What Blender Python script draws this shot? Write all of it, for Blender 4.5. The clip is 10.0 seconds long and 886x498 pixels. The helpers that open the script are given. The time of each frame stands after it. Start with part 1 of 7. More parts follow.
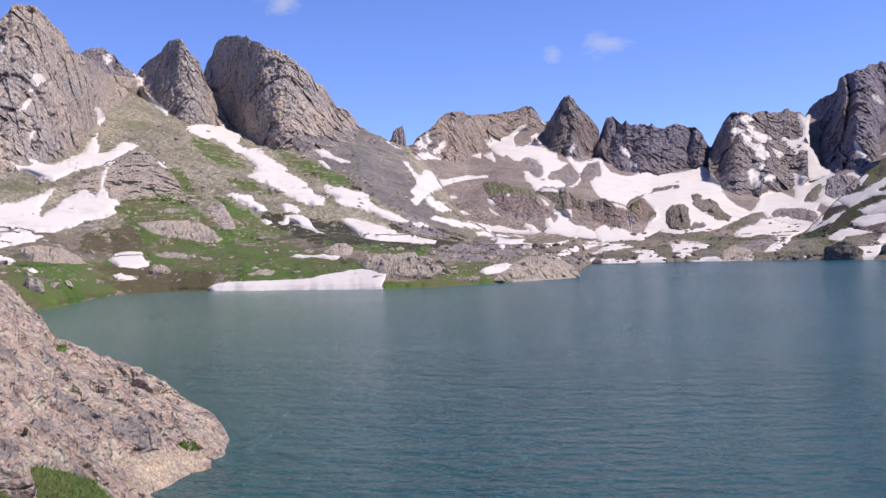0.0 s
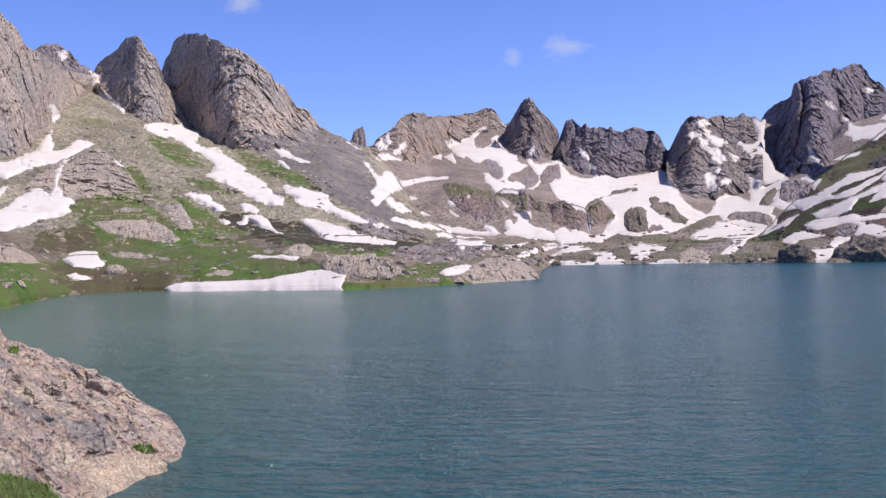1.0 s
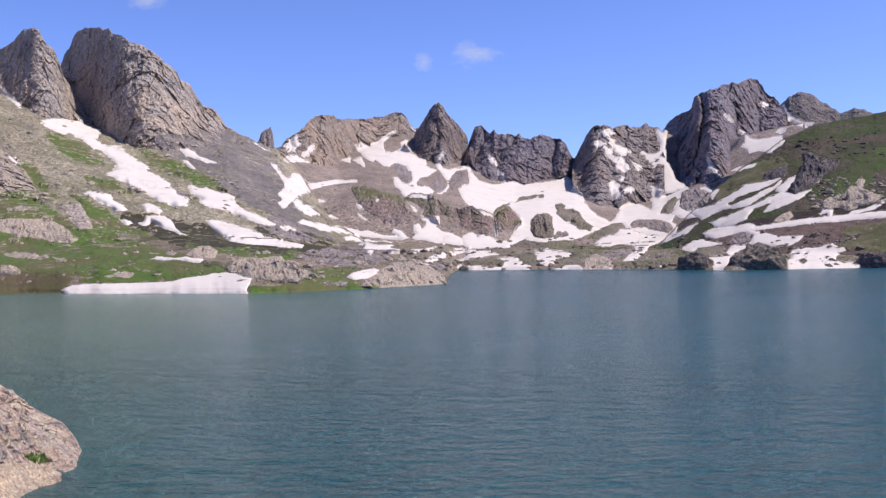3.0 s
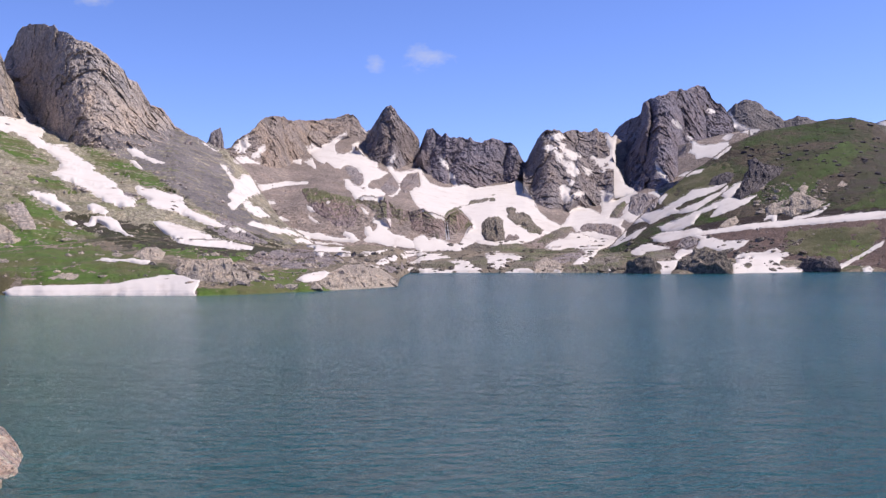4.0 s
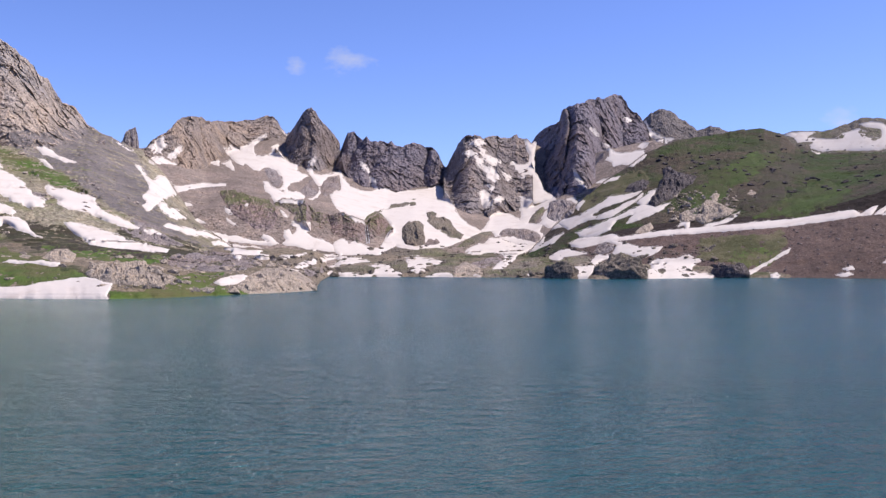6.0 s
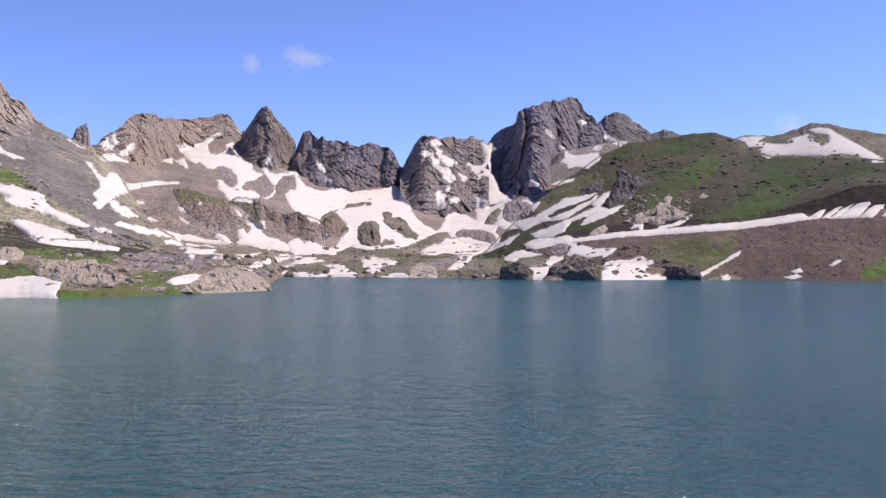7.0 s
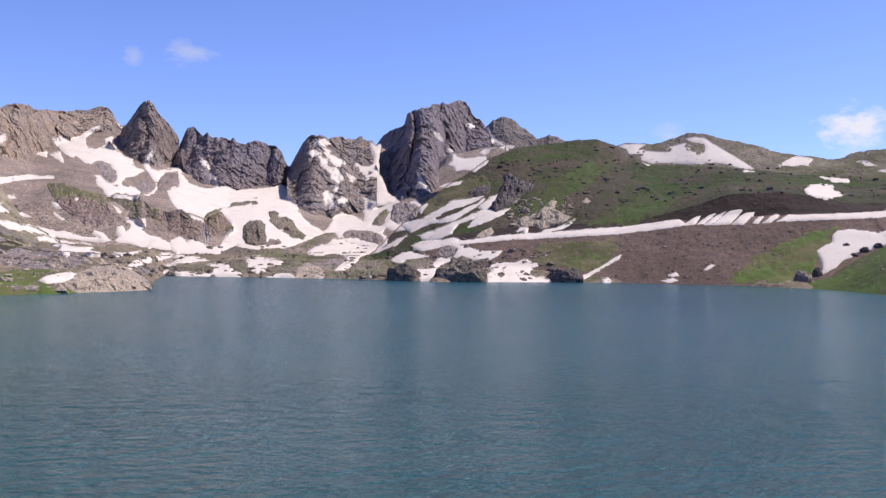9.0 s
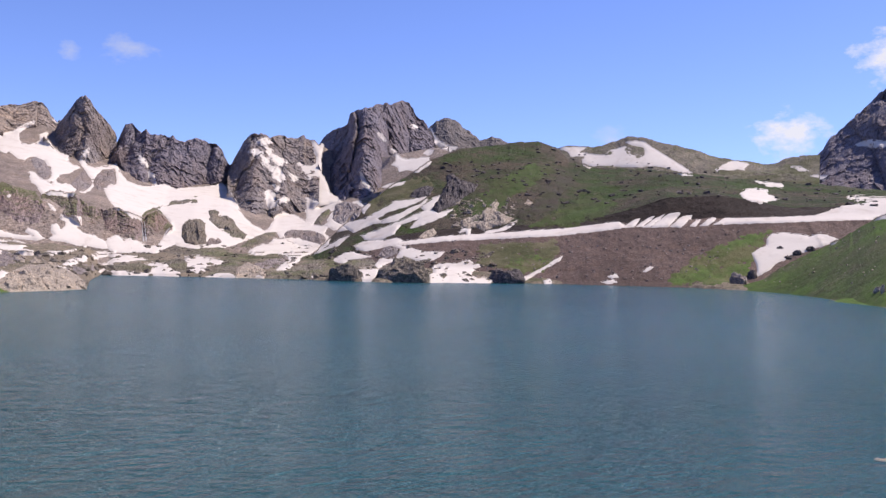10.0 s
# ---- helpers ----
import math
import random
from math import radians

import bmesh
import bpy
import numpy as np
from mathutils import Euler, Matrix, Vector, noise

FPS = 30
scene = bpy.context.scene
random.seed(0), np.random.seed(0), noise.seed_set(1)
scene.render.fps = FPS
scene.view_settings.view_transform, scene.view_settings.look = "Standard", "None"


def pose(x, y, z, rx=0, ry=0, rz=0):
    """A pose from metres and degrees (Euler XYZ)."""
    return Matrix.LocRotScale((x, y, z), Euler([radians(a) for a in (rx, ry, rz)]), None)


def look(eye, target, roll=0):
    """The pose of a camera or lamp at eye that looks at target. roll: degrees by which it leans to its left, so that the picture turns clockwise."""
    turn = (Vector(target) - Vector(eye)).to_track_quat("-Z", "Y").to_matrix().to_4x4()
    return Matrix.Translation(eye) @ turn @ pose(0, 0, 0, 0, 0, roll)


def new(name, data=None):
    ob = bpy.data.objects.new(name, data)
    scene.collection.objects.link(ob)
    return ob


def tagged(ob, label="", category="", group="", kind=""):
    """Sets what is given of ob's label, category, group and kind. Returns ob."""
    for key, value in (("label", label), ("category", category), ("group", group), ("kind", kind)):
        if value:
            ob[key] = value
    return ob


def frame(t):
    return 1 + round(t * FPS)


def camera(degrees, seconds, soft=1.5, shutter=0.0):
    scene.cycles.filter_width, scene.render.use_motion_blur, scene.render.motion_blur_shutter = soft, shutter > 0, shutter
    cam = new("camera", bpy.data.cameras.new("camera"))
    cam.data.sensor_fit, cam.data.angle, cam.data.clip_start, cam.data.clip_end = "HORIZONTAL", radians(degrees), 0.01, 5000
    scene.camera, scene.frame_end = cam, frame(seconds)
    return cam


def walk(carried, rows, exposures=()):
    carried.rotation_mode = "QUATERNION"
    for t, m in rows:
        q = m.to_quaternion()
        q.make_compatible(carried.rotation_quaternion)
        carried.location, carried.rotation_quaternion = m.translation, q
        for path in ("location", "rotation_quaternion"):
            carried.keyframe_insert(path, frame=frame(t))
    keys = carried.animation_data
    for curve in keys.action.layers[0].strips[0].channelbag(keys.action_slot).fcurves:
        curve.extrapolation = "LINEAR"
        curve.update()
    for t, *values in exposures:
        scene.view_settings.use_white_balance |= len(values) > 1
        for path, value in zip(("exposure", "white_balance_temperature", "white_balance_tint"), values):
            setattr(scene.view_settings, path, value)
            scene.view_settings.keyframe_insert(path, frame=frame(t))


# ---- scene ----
from mathutils.bvhtree import BVHTree

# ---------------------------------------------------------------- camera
CAMERA_EYE = (0.0, 0.0, 6.0)          # the camera's eye, on a bank six metres over the lake; the land is fitted to its view
TURNS = [                          # seconds, yaw, pitch, roll
    (0.0, 0.00, 0.00, -1.72),
    (0.5, -1.16, -0.01, -1.51),
    (1.0, -2.43, 0.00, -1.43),
    (1.5, -3.70, 0.01, -1.30),
    (2.0, -5.11, 0.03, -1.16),
    (2.5, -6.56, 0.08, -0.98),
    (4.0, -10.97, 0.27, -0.48),
    (4.5, -12.48, 0.36, -0.45),
    (5.0, -13.72, 0.44, -0.36),
    (6.5, -17.01, 0.51, 0.07),
    (7.0, -18.50, 0.53, 0.24),
    (7.5, -20.26, 0.55, 0.38),
    (8.0, -22.17, 0.59, 0.61),
    (8.5, -23.70, 0.61, 0.71),
    (9.0, -25.32, 0.67, 0.87),
    (9.5, -27.12, 0.71, 1.11),
    (10.0, -28.81, 0.77, 1.19)]


def aim(t, yaw, pitch, roll):
    eye = Vector((0.0, 0.0, 6.0 + 0.1 * min(t / 4.0, 1.0)))
    y, p = radians(yaw), radians(pitch)
    way = Vector((-math.sin(y) * math.cos(p), math.cos(y) * math.cos(p), math.sin(p)))
    return look(eye, eye + way, roll)


cam = camera(50.28, 10.0, soft=1.45)
walk(cam, [(t, aim(t, y, p, r)) for t, y, p, r in TURNS], exposures=[(0.0, 0.38, 6280, 16), (10.0, 0.44, 6650, 16)])

# ---------------------------------------------------------------- light
SUN_BEARING, SUN_HEIGHT = 101.0, 55.0
world = bpy.data.worlds.new("sky")
scene.world = world
world.use_nodes = True
wn = world.node_tree.nodes
sky = wn.new("ShaderNodeTexSky")
sky.sky_type, sky.sun_disc = "NISHITA", False
sky.sun_elevation, sky.sun_rotation = radians(SUN_HEIGHT), radians(SUN_BEARING)
sky.altitude, sky.air_density, sky.dust_density, sky.ozone_density = 2800, 1.0, 1.8, 4.0
tone = wn.new("ShaderNodeMix")
tone.data_type, tone.blend_type = "RGBA", "MULTIPLY"
tone.inputs[0].default_value, tone.inputs[7].default_value = 1.0, (0.94, 0.97, 1.33, 1)
world.node_tree.links.new(sky.outputs[0], tone.inputs[6])
world.node_tree.links.new(tone.outputs[2], wn["Background"].inputs[0])
wn["Background"].inputs[1].default_value = 0.115
sun = new("sun", bpy.data.lights.new("sun", "SUN"))
sun.data.energy, sun.data.angle, sun.data.color = 4.35, radians(0.5), (1.0, 0.935, 0.83)
sb, sh = radians(SUN_BEARING), radians(SUN_HEIGHT)
sun.matrix_world = look((math.sin(sb) * math.cos(sh) * 900, math.cos(sb) * math.cos(sh) * 900, math.sin(sh) * 900), (0, 0, 0))


# ---------------------------------------------------------------- materials
def material(name, rough=0.9):
    m = bpy.data.materials.new(name)
    m.use_nodes = True
    bsdf = m.node_tree.nodes["Principled BSDF"]
    bsdf.inputs["Roughness"].default_value = rough
    bsdf.inputs["Specular IOR Level"].default_value = 0.2
    return m, m.node_tree.nodes, m.node_tree.links, bsdf


def noise_node(n, l, scale, detail=6, rough=0.6, stretch=(1, 1, 1)):
    geo, mp, tex = n.new("ShaderNodeNewGeometry"), n.new("ShaderNodeMapping"), n.new("ShaderNodeTexNoise")
    l.new(geo.outputs["Position"], mp.inputs[0])
    mp.inputs["Scale"].default_value = stretch
    l.new(mp.outputs[0], tex.inputs["Vector"])
    tex.inputs["Scale"].default_value, tex.inputs["Detail"].default_value, tex.inputs["Roughness"].default_value = scale, detail, rough
    return tex.outputs["Fac"]


def ramp(n, l, fac, stops):
    r = n.new("ShaderNodeValToRGB")
    e = r.color_ramp.elements
    while len(e) < len(stops):
        e.new(0.5)
    for el, (p, c) in zip(e, stops):
        el.position, el.color = p, (*c, 1)
    l.new(fac, r.inputs[0])
    return r.outputs[0]


def mix(n, l, fac, a, b):
    m = n.new("ShaderNodeMix")
    m.data_type = "RGBA"
    for sock, v in ((m.inputs[0], fac), (m.inputs[6], a), (m.inputs[7], b)):
        if hasattr(v, "node"):
            l.new(v, sock)
        else:
            sock.default_value = v if isinstance(v, float) else (*v, 1)
    return m.outputs[2]


def step(n, l, value, lo, hi):
    m = n.new("ShaderNodeMapRange")
    m.inputs[1].default_value, m.inputs[2].default_value = lo, hi
    l.new(value, m.inputs[0])
    return m.outputs[0]


def math_node(n, l, op, a, b):
    m = n.new("ShaderNodeMath")
    m.operation = op
    for sock, v in zip(m.inputs, (a, b)):
        if hasattr(v, "node"):
            l.new(v, sock)
        else:
            sock.default_value = v
    return m.outputs[0]


def bump(n, l, bsdf, height, strength, dist):
    b = n.new("ShaderNodeBump")
    b.inputs["Strength"].default_value, b.inputs["Distance"].default_value = strength, dist
    l.new(height, b.inputs["Height"])
    l.new(b.outputs[0], bsdf.inputs["Normal"])


def slope_up(n, l):
    geo, sep = n.new("ShaderNodeNewGeometry"), n.new("ShaderNodeSeparateXYZ")
    l.new(geo.outputs["Normal"], sep.inputs[0])
    return sep.outputs[2]


def cracks(n, l, scale, stretch=(1, 1, 1), warp=0.6):
    """Distance from the edge of broken blocks."""
    geo, mp, vor = n.new("ShaderNodeNewGeometry"), n.new("ShaderNodeMapping"), n.new("ShaderNodeTexVoronoi")
    bend, add = n.new("ShaderNodeTexNoise"), n.new("ShaderNodeVectorMath")
    l.new(geo.outputs["Position"], mp.inputs[0])
    mp.inputs["Scale"].default_value, mp.inputs["Rotation"].default_value = stretch, (0.35, 0.5, 0.2)
    l.new(mp.outputs[0], bend.inputs["Vector"])
    bend.inputs["Scale"].default_value, bend.inputs["Detail"].default_value = scale * 0.8, 5
    add.operation = "MULTIPLY_ADD"
    l.new(bend.outputs["Color"], add.inputs[0])
    add.inputs[1].default_value = (warp / scale,) * 3
    l.new(mp.outputs[0], add.inputs[2])
    vor.feature = "DISTANCE_TO_EDGE"
    l.new(add.outputs[0], vor.inputs["Vector"])
    vor.inputs["Scale"].default_value = scale
    return vor.outputs["Distance"]


def rock_material(name, dark, mid, pale, big=0.03, fine=0.35, relief=1.2, turf=None, turf_at=(0.86, 0.96), hue=None, crack=0.35, streak=None, specks=1.0):
    """Weathered rock: broad tone, blocks, cracks and grain; where turf is given it grows on the flatter ground."""
    m, n, l, bsdf = material(name)
    broad = noise_node(n, l, big, 5, 0.6)
    grain = noise_node(n, l, fine * 1.6, 10, 0.75)
    seam = noise_node(n, l, fine * 0.3, 7, 0.7, (1, 1, 0.45))
    gap = cracks(n, l, fine * 0.55, (1, 1, 0.55))
    small = cracks(n, l, fine * 1.9, (1, 1, 0.7), 0.9)
    col = ramp(n, l, grain, [(0.3, dark), (0.5, mid), (0.72, pale)])
    other = hue or tuple(0.55 * a + 0.45 * c for a, c in zip(mid, dark))
    col = mix(n, l, step(n, l, broad, 0.4, 0.62), col, mix(n, l, step(n, l, grain, 0.3, 0.7), tuple(0.65 * c for c in other), tuple(1.25 * c for c in other)))
    tint = ramp(n, l, seam, [(0.3, (0.6, 0.57, 0.56)), (0.48, (1, 1, 1)), (0.72, (1.18, 1.1, 1.0))])
    mul = n.new("ShaderNodeMix")
    mul.data_type, mul.blend_type = "RGBA", "MULTIPLY"
    mul.inputs[0].default_value = 1.0
    l.new(col, mul.inputs[6])
    l.new(tint, mul.inputs[7])
    col = mul.outputs[2]
    speck = n.new("ShaderNodeMix")
    speck.data_type, speck.blend_type = "RGBA", "MULTIPLY"
    speck.inputs[0].default_value = specks
    l.new(col, speck.inputs[6])
    l.new(ramp(n, l, noise_node(n, l, fine * 3.4, 4, 0.7, (1, 1, 0.75)), [(0.36, (0.55, 0.55, 0.57)), (0.5, (1, 1, 1)), (0.64, (1.5, 1.46, 1.4))]), speck.inputs[7])
    col = speck.outputs[2]
    if streak is not None:      # runnels down the slope, which faces that bearing
        geo, mp, run = n.new("ShaderNodeNewGeometry"), n.new("ShaderNodeMapping"), n.new("ShaderNodeTexNoise")
        l.new(geo.outputs["Position"], mp.inputs[0])
        mp.vector_type = "TEXTURE"
        mp.inputs["Rotation"].default_value, mp.inputs["Scale"].default_value = (0, 0, radians(-streak)), (1.0, 14.0, 14.0)
        l.new(mp.outputs[0], run.inputs["Vector"])
        run.inputs["Scale"].default_value, run.inputs["Detail"].default_value = 0.5, 5
        wash = n.new("ShaderNodeMix")
        wash.data_type, wash.blend_type = "RGBA", "MULTIPLY"
        wash.inputs[0].default_value = 1.0
        l.new(col, wash.inputs[6])
        l.new(ramp(n, l, run.outputs["Fac"], [(0.3, (0.85, 0.84, 0.84)), (0.5, (1, 1, 1)), (0.72, (1.14, 1.12, 1.1))]), wash.inputs[7])
        col = wash.outputs[2]
    line = math_node(n, l, "MULTIPLY", step(n, l, gap, 0.0, 0.09), step(n, l, small, -0.04, 0.10))
    col = mix(n, l, math_node(n, l, "MULTIPLY", math_node(n, l, "SUBTRACT", 1.0, line), 0.45 * crack), col, tuple(0.6 * c for c in dark))
    up_mask = None
    if turf:
        up = math_node(n, l, "ADD", slope_up(n, l), math_node(n, l, "MULTIPLY", math_node(n, l, "SUBTRACT", noise_node(n, l, 0.04, 9, 0.7), 0.5), 0.95))
        green = ramp(n, l, noise_node(n, l, 0.5, 9, 0.75), [(0.3, turf[0]), (0.7, turf[1])])
        lush = ramp(n, l, noise_node(n, l, 0.5, 9, 0.75), [(0.3, tuple(1.3 * c for c in turf[0])), (0.7, (1.25 * turf[1][0], 1.5 * turf[1][1], turf[1][2]))])
        green = mix(n, l, step(n, l, noise_node(n, l, 0.022, 6, 0.65), 0.44, 0.56), green, lush)
        up_mask = step(n, l, up, *turf_at)
        col = mix(n, l, up_mask, col, green)
    l.new(col, bsdf.inputs["Base Color"])
    height = math_node(n, l, "ADD", math_node(n, l, "MULTIPLY", grain, 0.7), math_node(n, l, "ADD", math_node(n, l, "MULTIPLY", step(n, l, gap, 0.0, 0.25), 0.9 * crack), math_node(n, l, "MULTIPLY", step(n, l, small, 0.0, 0.3), 0.45 * crack)))
    bump(n, l, bsdf, math_node(n, l, "ADD", height, seam), 0.85, relief)
    return m


TURF = ((0.012, 0.019, 0.004), (0.035, 0.050, 0.010))
DRY_TURF = ((0.07, 0.07, 0.032), (0.13, 0.12, 0.06))
# Dark stops of the next four rocks are lifted to stand in for haze.
ROCK_BROWN = rock_material("brown_rock", (0.187, 0.157, 0.130), (0.360, 0.293, 0.239), (0.579, 0.494, 0.409), hue=(0.312, 0.278, 0.255))
ROCK_TAWNY = rock_material("tawny_rock", (0.156, 0.124, 0.100), (0.301, 0.232, 0.183), (0.484, 0.392, 0.314), hue=(0.261, 0.220, 0.196))
ROCK_DARK = rock_material("dark_rock", (0.122, 0.111, 0.118), (0.235, 0.210, 0.211), (0.415, 0.380, 0.370), hue=(0.245, 0.202, 0.188))
ROCK_GREY = rock_material("grey_rock", (0.125, 0.110, 0.112), (0.227, 0.199, 0.194), (0.382, 0.344, 0.330), hue=(0.208, 0.167, 0.150))
ROCK_PALE = rock_material("pale_rock", (0.160, 0.127, 0.100), (0.369, 0.305, 0.240), (0.540, 0.476, 0.386), fine=1.1, relief=0.4, hue=(0.296, 0.254, 0.211))
FLANK = rock_material("scree_slope", (0.100, 0.090, 0.068), (0.268, 0.235, 0.173), (0.443, 0.402, 0.309), turf=DRY_TURF, turf_at=(0.92, 1.14), relief=0.8)
BOWL = rock_material("bowl_scree", (0.110, 0.090, 0.079), (0.249, 0.200, 0.169), (0.364, 0.297, 0.257), relief=0.6, turf=DRY_TURF, turf_at=(1.12, 1.38))
SHELF = rock_material("shelf_ground", (0.092, 0.077, 0.053), (0.214, 0.173, 0.128), (0.337, 0.274, 0.212), fine=0.5, relief=0.5, turf=TURF, turf_at=(0.98, 1.14))
HILL = rock_material("green_hillside", (0.041, 0.031, 0.022), (0.074, 0.059, 0.041), (0.114, 0.091, 0.070), relief=0.9, turf=TURF, turf_at=(0.87, 1.03), crack=0.2)
EARTH = rock_material("earth_bank", (0.058, 0.039, 0.032), (0.120, 0.083, 0.070), (0.201, 0.144, 0.123), fine=0.8, relief=0.25, crack=0.3, streak=38.0, specks=0.5)

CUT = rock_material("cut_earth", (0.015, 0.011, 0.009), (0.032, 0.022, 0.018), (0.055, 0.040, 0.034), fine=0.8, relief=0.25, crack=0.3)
GREEN = rock_material("green_bank", (0.053, 0.062, 0.026), (0.106, 0.088, 0.053), (0.176, 0.150, 0.106), relief=0.5, turf=((0.035, 0.057, 0.011), (0.079, 0.119, 0.021)), turf_at=(0.6, 0.9), crack=0.2)

ROCK_PLUM = rock_material("plum_rock", (0.105, 0.083, 0.085), (0.214, 0.169, 0.165), (0.363, 0.306, 0.286), turf=DRY_TURF, turf_at=(0.7, 0.95), hue=(0.246, 0.174, 0.150))
ROCK_MOSSY = rock_material("mossy_rock", (0.095, 0.083, 0.070), (0.187, 0.158, 0.129), (0.306, 0.265, 0.217), turf=DRY_TURF, turf_at=(0.9, 1.12))
# Rock tone taken darker and bluer, standing in for shade and haze.
ROCK_BLUE_SHADE = rock_material("blue_shade_rock", (0.084, 0.077, 0.094), (0.180, 0.160, 0.183), (0.309, 0.280, 0.307), hue=(0.194, 0.160, 0.165))
SCREE = rock_material("far_scree", (0.104, 0.092, 0.090), (0.168, 0.148, 0.141), (0.248, 0.220, 0.205), specks=0.6, relief=0.7)
STONY = rock_material("stony_hill", (0.102, 0.089, 0.072), (0.187, 0.162, 0.128), (0.289, 0.251, 0.204), turf=((0.043, 0.044, 0.019), (0.085, 0.083, 0.038)), turf_at=(0.80, 1.05), specks=0.75, relief=0.8)
ROCK_BLACK = rock_material("black_rock", (0.045, 0.040, 0.042), (0.105, 0.090, 0.090), (0.20, 0.17, 0.16))


def near_rock_material():
    """Pink, grey and cream rock close by, with lichen, stains and dark cracks."""
    m, n, l, bsdf = material("near_rock", 0.85)
    patch = noise_node(n, l, 0.5, 7, 0.6)
    grain = noise_node(n, l, 9.0, 8, 0.75)
    col = ramp(n, l, patch, [(0.40, (0.265, 0.225, 0.20)), (0.445, (0.44, 0.31, 0.235)), (0.485, (0.47, 0.40, 0.295)), (0.52, (0.34, 0.265, 0.235)), (0.56, (0.47, 0.335, 0.255)), (0.62, (0.50, 0.425, 0.31))])
    shade = ramp(n, l, grain, [(0.3, (0.485, 0.504, 0.483)), (0.5, (1, 1, 1)), (0.72, (1.3, 1.28, 1.25))])
    mul = n.new("ShaderNodeMix")
    mul.data_type, mul.blend_type = "RGBA", "MULTIPLY"
    mul.inputs[0].default_value = 1.0
    l.new(col, mul.inputs[6])
    l.new(shade, mul.inputs[7])
    col = mul.outputs[2]
    rust = step(n, l, noise_node(n, l, 0.55, 8, 0.7), 0.57, 0.66)
    col = mix(n, l, math_node(n, l, "MULTIPLY", rust, 0.7), col, (0.292, 0.190, 0.101))
    pale = step(n, l, noise_node(n, l, 2.2, 8, 0.75), 0.60, 0.68)
    col = mix(n, l, math_node(n, l, "MULTIPLY", pale, 0.65), col, (0.477, 0.461, 0.383))
    gap, small = cracks(n, l, 1.1, (1, 1, 1), 1.2), cracks(n, l, 4.2, (0.7, 0.7, 1.3), 1.0)
    line = math_node(n, l, "MULTIPLY", step(n, l, gap, 0.0, 0.05), step(n, l, small, -0.06, 0.05))
    col = mix(n, l, math_node(n, l, "MULTIPLY", math_node(n, l, "SUBTRACT", 1.0, line), 0.42), col, (0.060, 0.050, 0.042))
    l.new(col, bsdf.inputs["Base Color"])
    height = math_node(n, l, "ADD", math_node(n, l, "MULTIPLY", grain, 0.35), math_node(n, l, "ADD", step(n, l, gap, 0.0, 0.2), math_node(n, l, "MULTIPLY", step(n, l, small, 0.0, 0.3), 0.4)))
    bump(n, l, bsdf, math_node(n, l, "ADD", height, patch), 0.95, 0.2)
    return m


ROCK_NEAR = near_rock_material()
TAN_ROCK = rock_material("tan_rock", (0.25, 0.19, 0.13), (0.41, 0.325, 0.235), (0.53, 0.45, 0.345), big=0.9, fine=4.0, relief=0.08, hue=(0.30, 0.24, 0.19), crack=0.5)


def snow_material():
    m, n, l, bsdf = material("old_snow", 0.8)
    col = ramp(n, l, noise_node(n, l, 0.12, 9, 0.7), [(0.3, (0.46, 0.39, 0.33)), (0.45, (0.565, 0.505, 0.45)), (0.75, (0.59, 0.54, 0.485))])
    l.new(col, bsdf.inputs["Base Color"])
    bump(n, l, bsdf, noise_node(n, l, 0.9, 6, 0.6), 0.35, 0.15)
    return m


def turf_material(name, dark, light, dry):
    m, n, l, bsdf = material(name, 0.85)
    col = ramp(n, l, noise_node(n, l, 0.35, 9, 0.72), [(0.3, dark), (0.7, light)])
    col = mix(n, l, step(n, l, noise_node(n, l, 0.07, 7, 0.65), 0.42, 0.60), col, dry)
    l.new(col, bsdf.inputs["Base Color"])
    bump(n, l, bsdf, noise_node(n, l, 1.6, 8, 0.7), 0.8, 0.3)
    return m


def water_material():
    m, n, l, bsdf = material("lake_water", 0.17)
    bsdf.inputs["IOR"].default_value = 1.33
    bsdf.inputs["Specular IOR Level"].default_value = 0.48
    col = ramp(n, l, noise_node(n, l, 0.012, 3, 0.5), [(0.35, (0.004, 0.062, 0.072)), (0.7, (0.008, 0.075, 0.086))])
    place = n.new("ShaderNodeSeparateXYZ")
    spot = n.new("ShaderNodeNewGeometry")
    l.new(spot.outputs["Position"], place.inputs[0])
    reach = math_node(n, l, "MULTIPLY", math_node(n, l, "MINIMUM", place.outputs[1], 130.0), -0.25)
    # Olive towards the left stands in for the mountainside mirrored in the water.
    mirror_tint = math_node(n, l, "ADD", math_node(n, l, "MULTIPLY", noise_node(n, l, 0.05, 4, 0.6), 16.0), math_node(n, l, "ADD", place.outputs[0], reach))
    col = mix(n, l, step(n, l, mirror_tint, -32.0, 2.0), (0.078, 0.130, 0.098), col)
    l.new(col, bsdf.inputs["Base Color"])
    ripple = noise_node(n, l, 3.0, 4, 0.65, (0.55, 1.0, 1))
    chop = noise_node(n, l, 1.1, 3, 0.5, (0.5, 1.0, 1))
    swell = noise_node(n, l, 0.33, 3, 0.55, (0.5, 1.0, 1))
    calm = step(n, l, noise_node(n, l, 0.03, 4, 0.5, (0.4, 1.2, 1)), 0.25, 0.6)
    waves = math_node(n, l, "ADD", ripple, math_node(n, l, "ADD", math_node(n, l, "MULTIPLY", chop, 1.4), math_node(n, l, "MULTIPLY", swell, 1.6)))
    waves = math_node(n, l, "MULTIPLY", waves, math_node(n, l, "ADD", calm, 0.5))
    bump(n, l, bsdf, waves, 1.0, 0.34)
    return m


